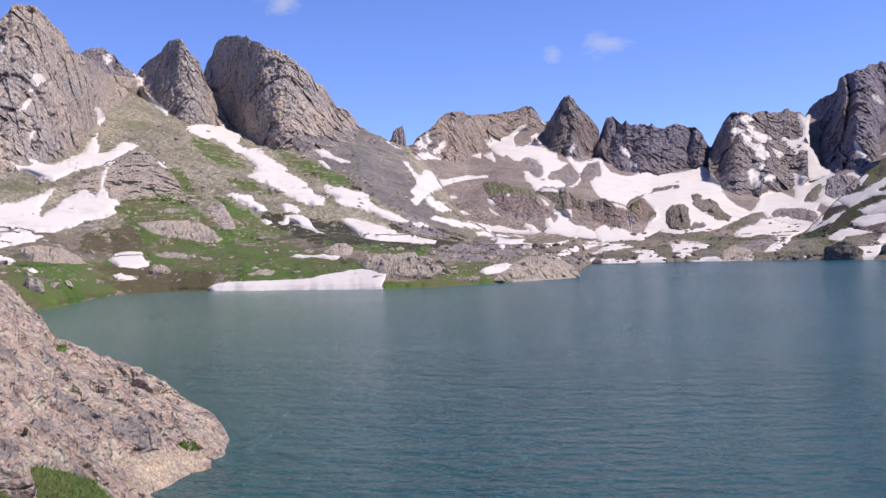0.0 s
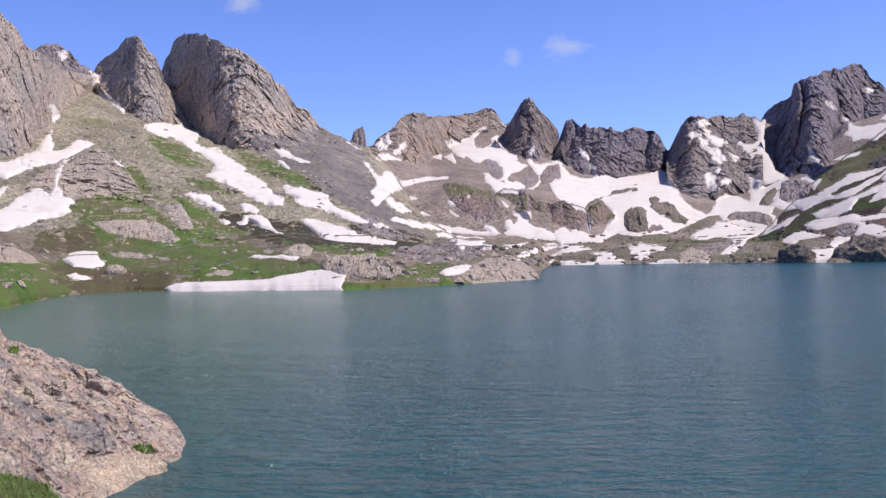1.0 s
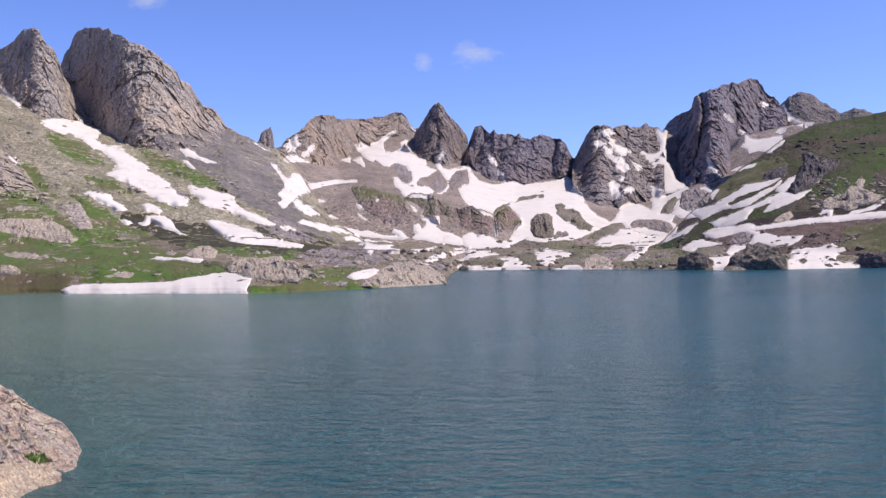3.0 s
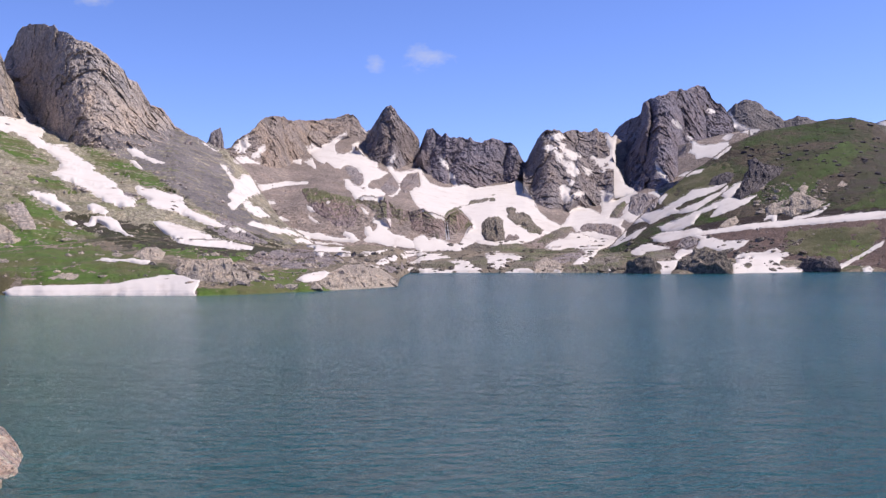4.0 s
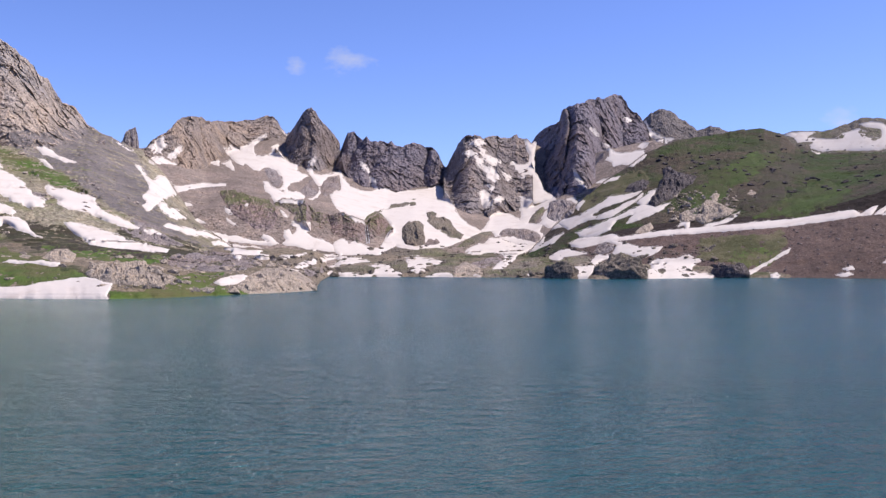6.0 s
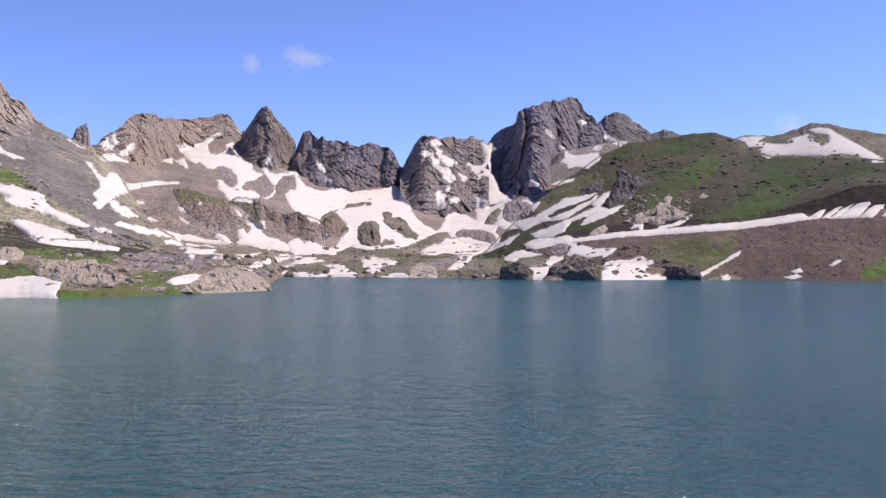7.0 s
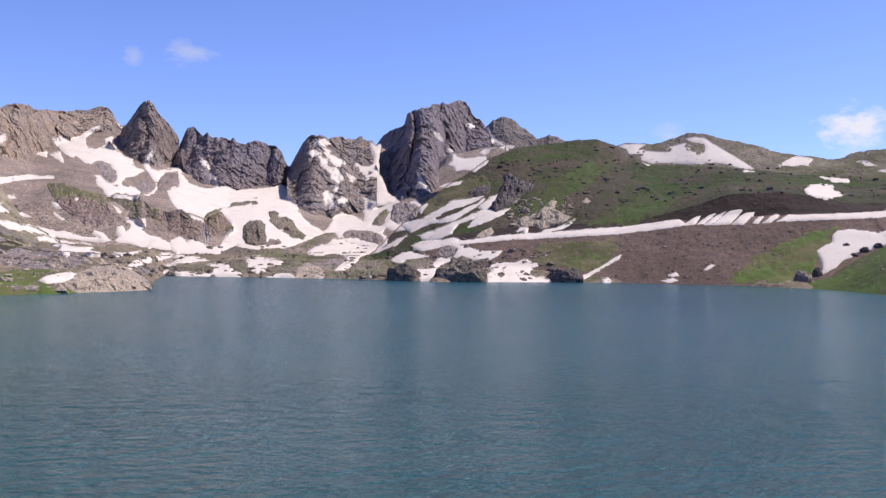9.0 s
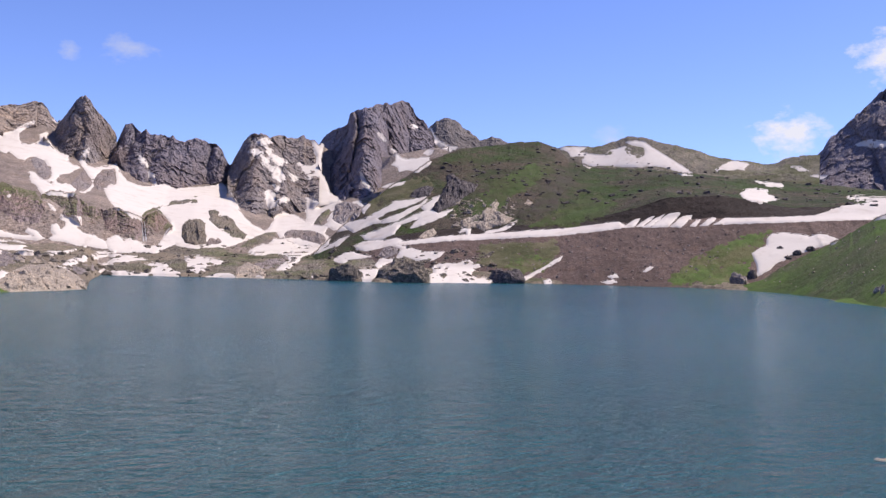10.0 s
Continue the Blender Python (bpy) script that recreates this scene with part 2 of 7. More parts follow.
SNOW, WATER = snow_material(), water_material()
GRASS = turf_material("meadow_grass", (0.038, 0.064, 0.011), (0.090, 0.145, 0.024), (0.10, 0.095, 0.038))
LUSH = turf_material("new_grass", (0.027, 0.045, 0.007), (0.060, 0.090, 0.016), (0.044, 0.047, 0.014))
OLIVE = turf_material("olive_turf", (0.045, 0.048, 0.018), (0.095, 0.092, 0.038), (0.13, 0.11, 0.062))
DRY = turf_material("winter_grass", (0.055, 0.041, 0.022), (0.12, 0.09, 0.05), (0.075, 0.066, 0.028))
# Dark earth brown; it also paints a cloud's shadow on the left slope.
EARTH_SHADE = turf_material("earth_cloud_shade", (0.026, 0.020, 0.014), (0.065, 0.050, 0.036), (0.040, 0.040, 0.016))


# ---------------------------------------------------------------- noise and reliefs
def lattice(ix, iy, iz, seed):
    h = (ix * 374761393 + iy * 668265263 + iz * 2147483647 + seed * 1274126177) & 0xFFFFFFFF
    h = ((h ^ (h >> 13)) * 1274126177) & 0xFFFFFFFF
    return ((h ^ (h >> 16)) & 0xFFFF) / 32767.5 - 1.0


def value_noise(x, y, z, seed=0):
    """Smooth noise from -1 to 1 on arrays."""
    fx, fy, fz = np.floor(x), np.floor(y), np.floor(z)
    ix, iy, iz = fx.astype(np.int64), fy.astype(np.int64), fz.astype(np.int64)
    u, v, w = [(q * q * q * (q * (q * 6 - 15) + 10)) for q in (x - fx, y - fy, z - fz)]
    out = 0
    for dx in (0, 1):
        for dy in (0, 1):
            for dz in (0, 1):
                out = out + lattice(ix + dx, iy + dy, iz + dz, seed) * (u if dx else 1 - u) * (v if dy else 1 - v) * (w if dz else 1 - w)
    return out


def fbm(x, y, z, octaves=5, gain=0.5, seed=0, ridged=False):
    total, amp, norm = 0, 1.0, 0.0
    for o in range(octaves):
        s = value_noise(x, y, z, seed + o * 17)
        total, norm = total + amp * ((1 - 2 * abs(s)) if ridged else s), norm + amp
        x, y, z, amp = x * 2.03 + 7.1, y * 2.03 + 3.7, z * 2.03 + 1.3, amp * gain
    return total / norm


def facets(x, y, z, seed=0):
    """Broken rock: each cell of a jittered lattice is a tilted plane. About -1 to 1."""
    fx, fy, fz = (np.floor(q).astype(np.int64) for q in (x, y, z))
    near, out = np.full(np.shape(x), 1e9), np.zeros(np.shape(x))
    for dx in (-1, 0, 1):
        for dy in (-1, 0, 1):
            for dz in (-1, 0, 1):
                cx, cy, cz = fx + dx, fy + dy, fz + dz
                ox, oy, oz = (x - cx - 0.5 - 0.45 * lattice(cx, cy, cz, seed), y - cy - 0.5 - 0.45 * lattice(cx, cy, cz, seed + 1), z - cz - 0.5 - 0.45 * lattice(cx, cy, cz, seed + 2))
                d = ox * ox + oy * oy + oz * oz
                hit = d < near
                v = 0.45 * lattice(cx, cy, cz, seed + 3) + 0.7 * (ox * lattice(cx, cy, cz, seed + 4) + oy * lattice(cx, cy, cz, seed + 5) + oz * lattice(cx, cy, cz, seed + 6))
                near, out = np.where(hit, d, near), np.where(hit, v, out)
    return out


def hashed(i, seed):
    return lattice(i, i * 0 + 3, i * 0 + 5, seed)


def columns(u, v, seed=0):
    """Upright ribs of uneven width, broken across: the swell of each rib, the offset of each block, the rib's number."""
    i = np.floor(u).astype(np.int64)
    edge = i + 0.32 * hashed(i, seed)
    i = np.where(u < edge, i - 1, i)
    after = i + 1 + 0.32 * hashed(i + 1, seed)
    i = np.where(u >= after, i + 1, i)
    left, right = i + 0.32 * hashed(i, seed), i + 1 + 0.32 * hashed(i + 1, seed)
    f = np.clip((u - left) / (right - left), 0, 1)
    k = np.floor(v + 0.9 * hashed(i, seed + 1)).astype(np.int64)
    return 1 - abs(2 * f - 1) ** 2.2, lattice(i, k, i * 0, seed + 2), i


def along(knots, b):
    """Value at each bearing b of a line given as (bearing, value), or of a plain number."""
    if isinstance(knots, (int, float)):
        return np.full_like(b, float(knots))
    ks = sorted(knots)
    return np.interp(b, [k[0] for k in ks], [k[1] for k in ks])


def grid_mesh(name, P, mat, smooth=True):
    """A mesh from an array of rows x columns x 3."""
    nv, nb = P.shape[:2]
    me = bpy.data.meshes.new(name)
    idx = np.arange(nv * nb).reshape(nv, nb)
    quads = np.stack([idx[:-1, :-1], idx[:-1, 1:], idx[1:, 1:], idx[1:, :-1]], -1).reshape(-1, 4)
    me.vertices.add(nv * nb)
    me.vertices.foreach_set("co", P.astype(np.float32).ravel())
    me.loops.add(quads.size)
    me.loops.foreach_set("vertex_index", quads.astype(np.int32).ravel())
    me.polygons.add(len(quads))
    me.polygons.foreach_set("loop_start", np.arange(0, quads.size, 4, dtype=np.int32))
    me.polygons.foreach_set("use_smooth", np.full(len(quads), smooth))
    me.update(calc_edges=True)
    me.materials.append(mat)
    return me


GROUNDS = []       # what snow and turf can lie on


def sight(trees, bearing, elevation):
    """Where the camera's line of sight at that bearing and elevation meets the land: place, normal, range."""
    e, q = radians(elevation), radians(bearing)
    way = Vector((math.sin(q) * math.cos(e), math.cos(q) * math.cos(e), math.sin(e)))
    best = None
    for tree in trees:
        p, n, _, d = tree.ray_cast(Vector(CAMERA_EYE), way)
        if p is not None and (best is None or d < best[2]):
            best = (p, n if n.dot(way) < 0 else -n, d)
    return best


def land_trees(names=None):
    graph = bpy.context.evaluated_depsgraph_get()
    return [BVHTree.FromObject(o, graph) for o in GROUNDS if names is None or o.name in names]


def eased(line, width=31):
    """A line with its corners rounded off."""
    for _ in range(2):
        line = np.convolve(np.pad(line, width, mode="edge"), np.ones(2 * width + 1) / (2 * width + 1), mode="valid")
    return line


SMOOTH, CRAGS = [], []      # the even surface of snow and turf on slopes; bare crags


def smooth_tree(P):
    nv, nb = P.shape[:2]
    idx = np.arange(nv * nb).reshape(nv, nb)
    quads = np.stack([idx[:-1, :-1], idx[:-1, 1:], idx[1:, 1:], idx[1:, :-1]], -1).reshape(-1, 4)
    SMOOTH.append(BVHTree.FromPolygons(P.reshape(-1, 3).tolist(), quads.tolist()))


def relief(name, b0, b1, rows, mat, label, category, fine=0.075, steps=40, back=120.0, drop=None, rough=2.0, size=30.0,
           flute=1.0, jag=0.0, seed=0, smooth=True, seat=None, split=None, tilt=0.25, radial=1.0, lift=0.35, broken=1.0, lie=None, cols=None, ribs=1.0, lean=0.0, soften=0, pieces=None, cells=((1.0, 0.62), (2.7, 0.36), (6.5, 0.2))):
    """A mountain side facing the camera: rows of (elevation line, range) from foot to skyline, shaped to fit the
    camera's view, with a falling back.
    seat: names of the slopes on which the foot stands; the ranges are then set back from the foot.
    cols: width of the upright ribs of a crag; pieces: the name of the parts between its deep clefts."""
    nb = int((b1 - b0) / fine) + 1
    b = np.linspace(b0, b1, nb)
    R = [eased(along(r, b)) for _, r in rows]
    E = [along(e, b) for e, _ in rows]
    ease = np.zeros_like(b)
    if lie is not None:
        wide = eased(E[-1], int(1.3 / fine))
        ease, E[-1] = E[-1] - wide, wide
    if seat:
        trees = land_trees(seat)
        pick = np.linspace(b0, b1, 25)
        hits = [sight(trees, q, w) for q, w in zip(pick, np.interp(pick, b, E[0]))]
        got = [(q, math.hypot(h[0].x, h[0].y)) for q, h in zip(pick, hits) if h]
        base = along(got, b) if got else R[0]
        base = eased(base)
        R = [base] + [base + (rr - R[0]) for rr in R[1:]]
    Z = [CAMERA_EYE[2] + rr * np.tan(np.radians(e)) for e, rr in zip(E, R)]
    crest = R[-1] * np.radians(ease)
    if cols:
        run = np.radians(b) * R[-1].mean() + lean * Z[-1].mean()
        for k, amp in ((1.0, 0.6), (2.6, 0.55), (7.0, 0.4)):
            prof, off, rib = columns(run / cols * k, run * 0, seed + int(k * 10))
            crest = crest + jag * amp * (0.8 * hashed(rib, seed + 31) + 0.9 * prof - 0.6)
        crest = np.convolve(np.pad(crest, 1, mode="edge"), (0.2, 0.6, 0.2), mode="valid")
    elif jag:
        run = b * R[-1].mean() * 0.0175
        crest = crest + jag * (0.7 * fbm(run / (size * 0.28), b * 0 + seed, b * 0, 5, 0.65, seed) + 0.7 * facets(run / (size * 0.16), b * 0 + seed, b * 0, seed))
    if seat:
        steps = [8] + ([steps] * (len(R) - 1) if np.isscalar(steps) else list(steps))
        R, Z = [R[0] + rough * 1.5] + R, [Z[0] - rough * 2.0] + Z
    elif not split:
        steps = [4] + ([steps] * (len(R) - 1) if np.isscalar(steps) else list(steps))
        R, Z = [R[0]] + R, [np.minimum(Z[0] - 6, 4.0)] + Z
    rs, zs, cuts = [], [], [0]
    for i in range(len(R) - 1):
        k = steps if np.isscalar(steps) else steps[i]
        for v in np.arange(k) / k:
            rs.append(R[i] + (R[i + 1] - R[i]) * v)
            zs.append(Z[i] + (Z[i + 1] - Z[i]) * v + (crest * v ** 5 if i == len(R) - 2 else 0))
        cuts.append(len(rs))
    rs.append(R[-1])
    zs.append(Z[-1] + crest)
    top = len(rs)
    fall = (Z[-1] - Z[0]) if drop is None else drop
    for v in (0.06, 0.15, 0.3, 0.55, 0.8, 1.0):
        rs.append(R[-1] + back * v)
        zs.append(Z[-1] + crest * (1 - v) - fall * (v ** 1.2))
    r, z = np.array(rs), np.array(zs)
    x, y = r * np.sin(np.radians(b)), r * np.cos(np.radians(b))
    sx, sz = x + tilt * z, z - tilt * x * 0.5
    if cols:
        run = np.radians(b)[None, :] * R[-1].mean() + lean * z
        bend = 0.75 * fbm(run / cols / 1.6, y * 0, z / cols / 2, 5, 0.6, seed + 2)
        push, low = -0.6 * ribs, np.zeros_like(x)
        for k, amp, tall in ((1.0, 0.8 * ribs, 4.0), (2.6, 0.10 * ribs, 1.5)):
            prof, off, rib = columns(run / cols * k + bend * min(k, 1.6), z / cols * k / tall + 0.5 * bend * k, seed + int(k * 10))
            push = push + amp * (0.9 * prof + (0.15 if k == 1.0 else 0.5) * off + 0.35 * hashed(rib, seed + 33))
            if k == 1.0:
                number = rib[int(0.7 * len(r))]
        for k, amp in ((0.8, 0.24), (2.1, 0.30), (5.5, 0.24), (14.0, 0.13)):
            push = push + amp * broken * facets(sx / cols * k, y / cols * k, sz / cols * k * 0.7, seed + int(k * 10))
        push = push + 0.34 * fbm(x / cols * 1.3, y / cols * 1.3, z / cols * 1.1, 7, 0.62, seed + 5, True)
    else:
        warp = 0.35 * fbm(x / size, y / size, z / size / (1 + 2 * max(flute, 0)), 3, 0.5, seed + 2)
        push = 0.6 * fbm(sx / size / 1.6, y / size / 1.6, sz / size / 1.6 / (1 + flute), 4, 0.5, seed, False)
        low = push.copy()
        for k, amp in cells:
            push = push + amp * broken * facets(sx / size * k * 1.25 + warp * k, y / size * k + warp * k, sz / size * k / (1 + flute), seed + int(k * 10))
        push = push + 0.12 * fbm(x / size * 8, y / size * 8, z / size * 8, 3, 0.6, seed + 5, True)
    ends = np.clip(np.minimum(b - b0, b1 - b) / (0.12 * (b1 - b0)), 0, 1)
    least = 0.6 if seat else 0.15
    d = rough * push * (least + (1 - least) * ends * ends * (3 - 2 * ends))
    for _ in range(soften):
        g = np.pad(d, 1, mode="edge")
        d = 0.4 * d + 0.15 * (g[:-2, 1:-1] + g[2:, 1:-1] + g[1:-1, :-2] + g[1:-1, 2:])
    fade = np.ones(len(r))
    fade[top - 1:] = 0.25
    fade[top - 4:top - 1] = (0.7, 0.5, 0.35)
    d = d * fade[:, None]
    r2 = r - radial * d
    z2 = z + lift * d * np.where(np.arange(len(r)) < top - 2, 1, 0.25)[:, None]
    P = np.stack([r2 * np.sin(np.radians(b)), r2 * np.cos(np.radians(b)), z2], -1)
    if lie is not None:
        dl = rough * (low + lie) * fade[:, None]
        rl, zl = r - radial * dl, z + lift * dl
        smooth_tree(np.stack([rl * np.sin(np.radians(b)), rl * np.cos(np.radians(b)), zl], -1))
    if split:
        ob = new(name)
        ends = cuts[:len(split)] + [len(P) - 1]
        for (part_name, part_mat, part_label), lo, hi in zip(split, ends[:-1], ends[1:]):
            child = new(part_name, grid_mesh(part_name, P[lo:hi + 1], part_mat, smooth))
            child.parent = ob
            tagged(child, part_label)
            GROUNDS.append(child)
        return tagged(ob, label, category)
    if pieces:
        ob = new(name)
        cuts = [0]
        for i in np.nonzero(np.diff(number))[0]:
            if i - cuts[-1] > 14 and nb - 1 - i > 14:
                cuts.append(int(i))
        for lo, hi in zip(cuts, cuts[1:] + [nb - 1]):
            child = new(pieces, grid_mesh(pieces, P[:, lo:hi + 1], mat, smooth))
            child.parent = ob
            GROUNDS.append(child)
            CRAGS.append(child.name)
        return tagged(ob, label, category)
    ob = new(name, grid_mesh(name, P, mat, smooth))
    GROUNDS.append(ob)
    if lie is None:
        CRAGS.append(ob.name)
    return tagged(ob, label, category)


# ---------------------------------------------------------------- ground sheet and lake
SHORE = [(-180, 14), (-60, 14), (-45, 40), (-32, 90), (-25, 118), (-22.3, 130), (-19.3, 166), (-16.2, 172), (-13, 164), (-3.6, 148), (0, 151), (3.9, 160), (7, 170), (8.15, 177), (8.35, 235), (8.9, 300),
         (14, 294), (20, 282), (25, 262), (28, 270), (33, 288), (37, 292), (43, 287), (49, 252), (51.2, 196), (54, 161), (58, 130), (70, 60), (90, 14), (180, 14)]


def ground_sheet():
    b = np.concatenate([np.linspace(-180, -34, 120)[:-1], np.linspace(-34, 62, 900), np.linspace(62, 180, 100)[1:]])
    shore = along(SHORE, b)
    shore = shore + 1.6 * fbm(b * 1.1, b * 0, b * 0 + 3, 4, 0.45, 3) * np.clip(shore / 200, 0, 1.3)
    rs, zs = [], []
    for v in np.linspace(0.0, 1.0, 10):                      # the bank underfoot, down into the water
        rs.append(np.full_like(b, 0.001 + 10.3 * v))
        zs.append(np.full_like(b, 4.35 - 0.6 * v - 5.2 * v * v))
    for v in np.linspace(0.05, 1.0, 20):                     # lake bed
        rs.append(10.3 + (np.maximum(shore, 14) - 10.3) * v)
        zs.append(np.full_like(b, -1.4 - 3.0 * math.sin(math.pi * v) + 1.4 * max(0.0, (v - 0.9) / 0.1)))
    outs = np.concatenate([np.linspace(0.8, 30, 40), np.linspace(31, 150, 64), np.array([180, 240, 320, 450, 700, 1100, 1900, 3000, 4600])])
    left = np.clip((2.0 - b) / 9.0, 0, 1) * np.clip((b + 60) / 20, 0, 1)
    for o in outs:
        rs.append(shore + o)
        rise_far = 0.9 * (1 - np.exp(-o / 6)) + 0.034 * min(o, 150) + 0.01 * o
        rise_left = 0.085 * o + 1.0 * (1 - np.exp(-o / 5))
        tip = np.where((b > 4) & (b < 8.9), np.clip((8.35 - b) / 2.2, 0.04, 1), np.where(b < 4, 1, np.clip((b - 8.9) / 0.7, 0.04, 1)))
        rise_far = rise_far * (1 - (1 - tip) * math.exp(-o / 45))
        right = np.clip((b - 45) / 4, 0, 1) * np.clip((100 - b) / 20, 0, 1)
        rise_far = rise_far * (1 - right) + (0.02 * o - 0.6) * right
        zs.append(np.minimum(rise_far * (1 - left) + rise_left * left, 22) + 0.35)
    r, z = np.array(rs), np.array(zs)
    x, y = r * np.sin(np.radians(b)), r * np.cos(np.radians(b))
    low = np.where((b > 5) & (b < 9.6), np.clip(np.maximum((8.35 - b) / 2.2, (b - 8.9) / 0.7), 0.12, 1), 1)
    mild = 1 - 0.92 * np.clip((b - 45) / 4, 0, 1) * np.clip((100 - b) / 20, 0, 1)
    land = low * mild * np.clip((r - shore) / 12, 0, 1) * np.clip(1.3 - (r - shore) / 600, 0.1, 1)
    land = land * np.where(b > 8.9, 0.5, 1.0)
    even = z + land * (1.5 * fbm(x / 26, y / 26, z * 0, 2, 0.5, 11, True) + 0.6)
    z = z + land * (1.5 * fbm(x / 26, y / 26, z * 0, 6, 0.55, 11, True) + 0.6)
    smooth_tree(np.stack([x, y, even + 0.3 * land], -1))
    P = np.stack([x, y, z], -1)
    ob = new("ground", grid_mesh("ground", P, SHELF))
    GROUNDS.append(ob)
    return tagged(ob, "stony lakeside ground with thin turf round a mountain lake", "ground", kind="structure")


ground_sheet()


def lake():
    b = np.linspace(-180, 180, 181)
    r = np.concatenate([[0.01], np.linspace(8, 420, 60)])
    P = np.stack([r[:, None] * np.sin(np.radians(b)), r[:, None] * np.cos(np.radians(b)), np.zeros((len(r), len(b)))], -1)
    ob = new("lake_water", grid_mesh("lake_water", P, WATER))
    tagged(ob, "teal blue rippled water of a mountain lake", "lake", kind="structure")


lake()

# ---------------------------------------------------------------- left mountain
relief("mountain", -34, 4.5, [
    ([(-32.05, -1.38), (-25.18, -1.10), (-19.29, -0.69), (-12.97, -0.58), (-6.31, -0.80), (-0.17, -0.99), (3.93, -1.45)], 225),
    ([(-31.96, 2.10), (-25.08, 2.62), (-19.19, 3.03), (-12.85, 3.26), (-7.56, 2.64), (-2.82, 1.83), (-0.11, 0.90), (3.96, -0.29)], [(-34, 270), (-10, 300), (4.5, 290)]),
    ([(-31.85, 6.45), (-24.96, 6.94), (-19.08, 6.88), (-15.01, 6.74), (-11.14, 5.90), (-7.48, 5.35), (-4.78, 4.95), (-2.76, 3.88), (-0.74, 2.80), (0.60, 1.56), (3.97, -0.08)], [(-34, 400), (-10, 430), (4.5, 330)]),
    ([(-31.73, 11.01), (-24.80, 12.69), (-21.95, 11.50), (-20.18, 10.86), (-18.98, 10.40), (-17.59, 10.25), (-15.89, 9.49), (-12.71, 8.22), (-8.75, 7.78), (-6.06, 7.61), (-4.71, 7.32), (-3.36, 6.85), (-1.84, 6.10), (-1.17, 5.47), (-0.51, 4.67), (0.31, 3.45), (1.30, 2.05), (3.98, 0.05)], [(-34, 560), (-10, 580), (-2, 540), (4.5, 360)]),
], FLANK, "broad scree mountainside with thin turf and snow", "mountain", steps=[50, 70, 70], rough=5.0, size=28, flute=0.2, jag=1.5, radial=0.5, lift=0.55, lie=0.14, broken=0.5, seed=2, back=160)
relief("crag", -32, -17.5, [
    ([(-31.88, 5.00), (-25.02, 4.79), (-23.30, 5.11), (-22.12, 5.49), (-20.92, 6.07), (-19.99, 7.03), (-19.04, 8.32), (-17.59, 10.19)], [(-32, 430), (-17.5, 545)]),
    ([(-31.79, 8.46), (-24.90, 9.08), (-23.18, 9.45), (-21.42, 9.20), (-19.93, 8.93), (-19.01, 9.43), (-17.59, 10.25)], [(-32, 460), (-17.5, 555)]),
    ([(-31.73, 11.01), (-27.57, 11.90), (-25.92, 12.37), (-24.78, 13.34), (-24.35, 13.55), (-24.14, 13.98), (-23.76, 14.06), (-23.19, 14.05), (-22.76, 13.72), (-22.48, 13.44), (-22.14, 13.10), (-21.91, 12.93), (-21.56, 12.58), (-21.34, 12.14), (-21.11, 11.75), (-20.91, 11.55), (-20.47, 11.32), (-19.43, 10.58), (-17.59, 10.28)], [(-32, 500), (-17.5, 565)]),
], ROCK_BROWN, "brown fissured rock crag high on the scree mountainside", "crag", fine=0.045, steps=[90, 90], rough=6, cols=34, ribs=0.3, lean=-0.55, jag=1.1, lift=0.12, smooth=False, pieces="rock_rib", seat=["mountain"], seed=7, back=60)
relief("crag", -18.6, -12.2, [
    ([(-17.91, 9.93), (-17.66, 10.06), (-17.00, 9.15), (-16.18, 8.23), (-14.99, 7.53), (-13.38, 7.47), (-12.33, 7.60)], 535),
    ([(-17.91, 10.06), (-17.62, 10.41), (-17.42, 10.83), (-16.94, 11.22), (-16.52, 11.55), (-16.29, 11.81), (-16.06, 12.13), (-15.80, 12.45), (-15.41, 12.56), (-15.10, 12.47), (-14.85, 12.16), (-14.61, 11.75), (-14.30, 11.44), (-14.08, 11.03), (-13.93, 10.65), (-13.79, 10.00), (-13.17, 9.04), (-12.33, 7.79)], [(-18.6, 560), (-15.5, 580), (-12.2, 560)]),
], ROCK_BROWN, "steep brown rock tooth above a snow gully", "crag", fine=0.04, steps=150, rough=5, cols=22, ribs=0.4, lean=-0.2, jag=1.1, lift=0.12, smooth=False, pieces="rock_rib", seat=["mountain"], seed=13, back=50)
relief("crag", -14.3, -3.9, [
    ([(-14.11, 10.00), (-13.57, 9.68), (-12.87, 8.38), (-11.76, 6.90), (-10.14, 6.12), (-8.13, 6.10), (-6.11, 6.06), (-4.73, 6.47), (-3.63, 6.75)], 525),
    ([(-14.10, 10.58), (-13.94, 10.58), (-13.75, 11.23), (-13.42, 11.68), (-13.24, 12.20), (-12.97, 12.58), (-12.57, 12.82), (-11.91, 12.92), (-11.32, 12.87), (-11.10, 12.49), (-10.61, 12.43), (-10.12, 12.14), (-9.62, 12.05), (-9.13, 11.73), (-8.64, 11.40), (-8.15, 10.94), (-7.66, 10.61), (-7.34, 10.09), (-6.94, 9.95), (-6.68, 9.52), (-6.36, 9.02), (-6.02, 8.74), (-5.53, 8.44), (-5.20, 8.06), (-4.87, 7.59), (-3.63, 6.82)], [(-14.3, 575), (-12.9, 546), (-8.0, 590), (-3.9, 640)]),
], ROCK_BROWN, "massive grey brown rock peak with sheer dark flank", "crag", fine=0.04, steps=170, rough=7, cols=30, ribs=0.35, lean=-0.3, jag=1.2, lift=0.12, smooth=False, pieces="rock_rib", seat=["mountain"], seed=19, back=60)
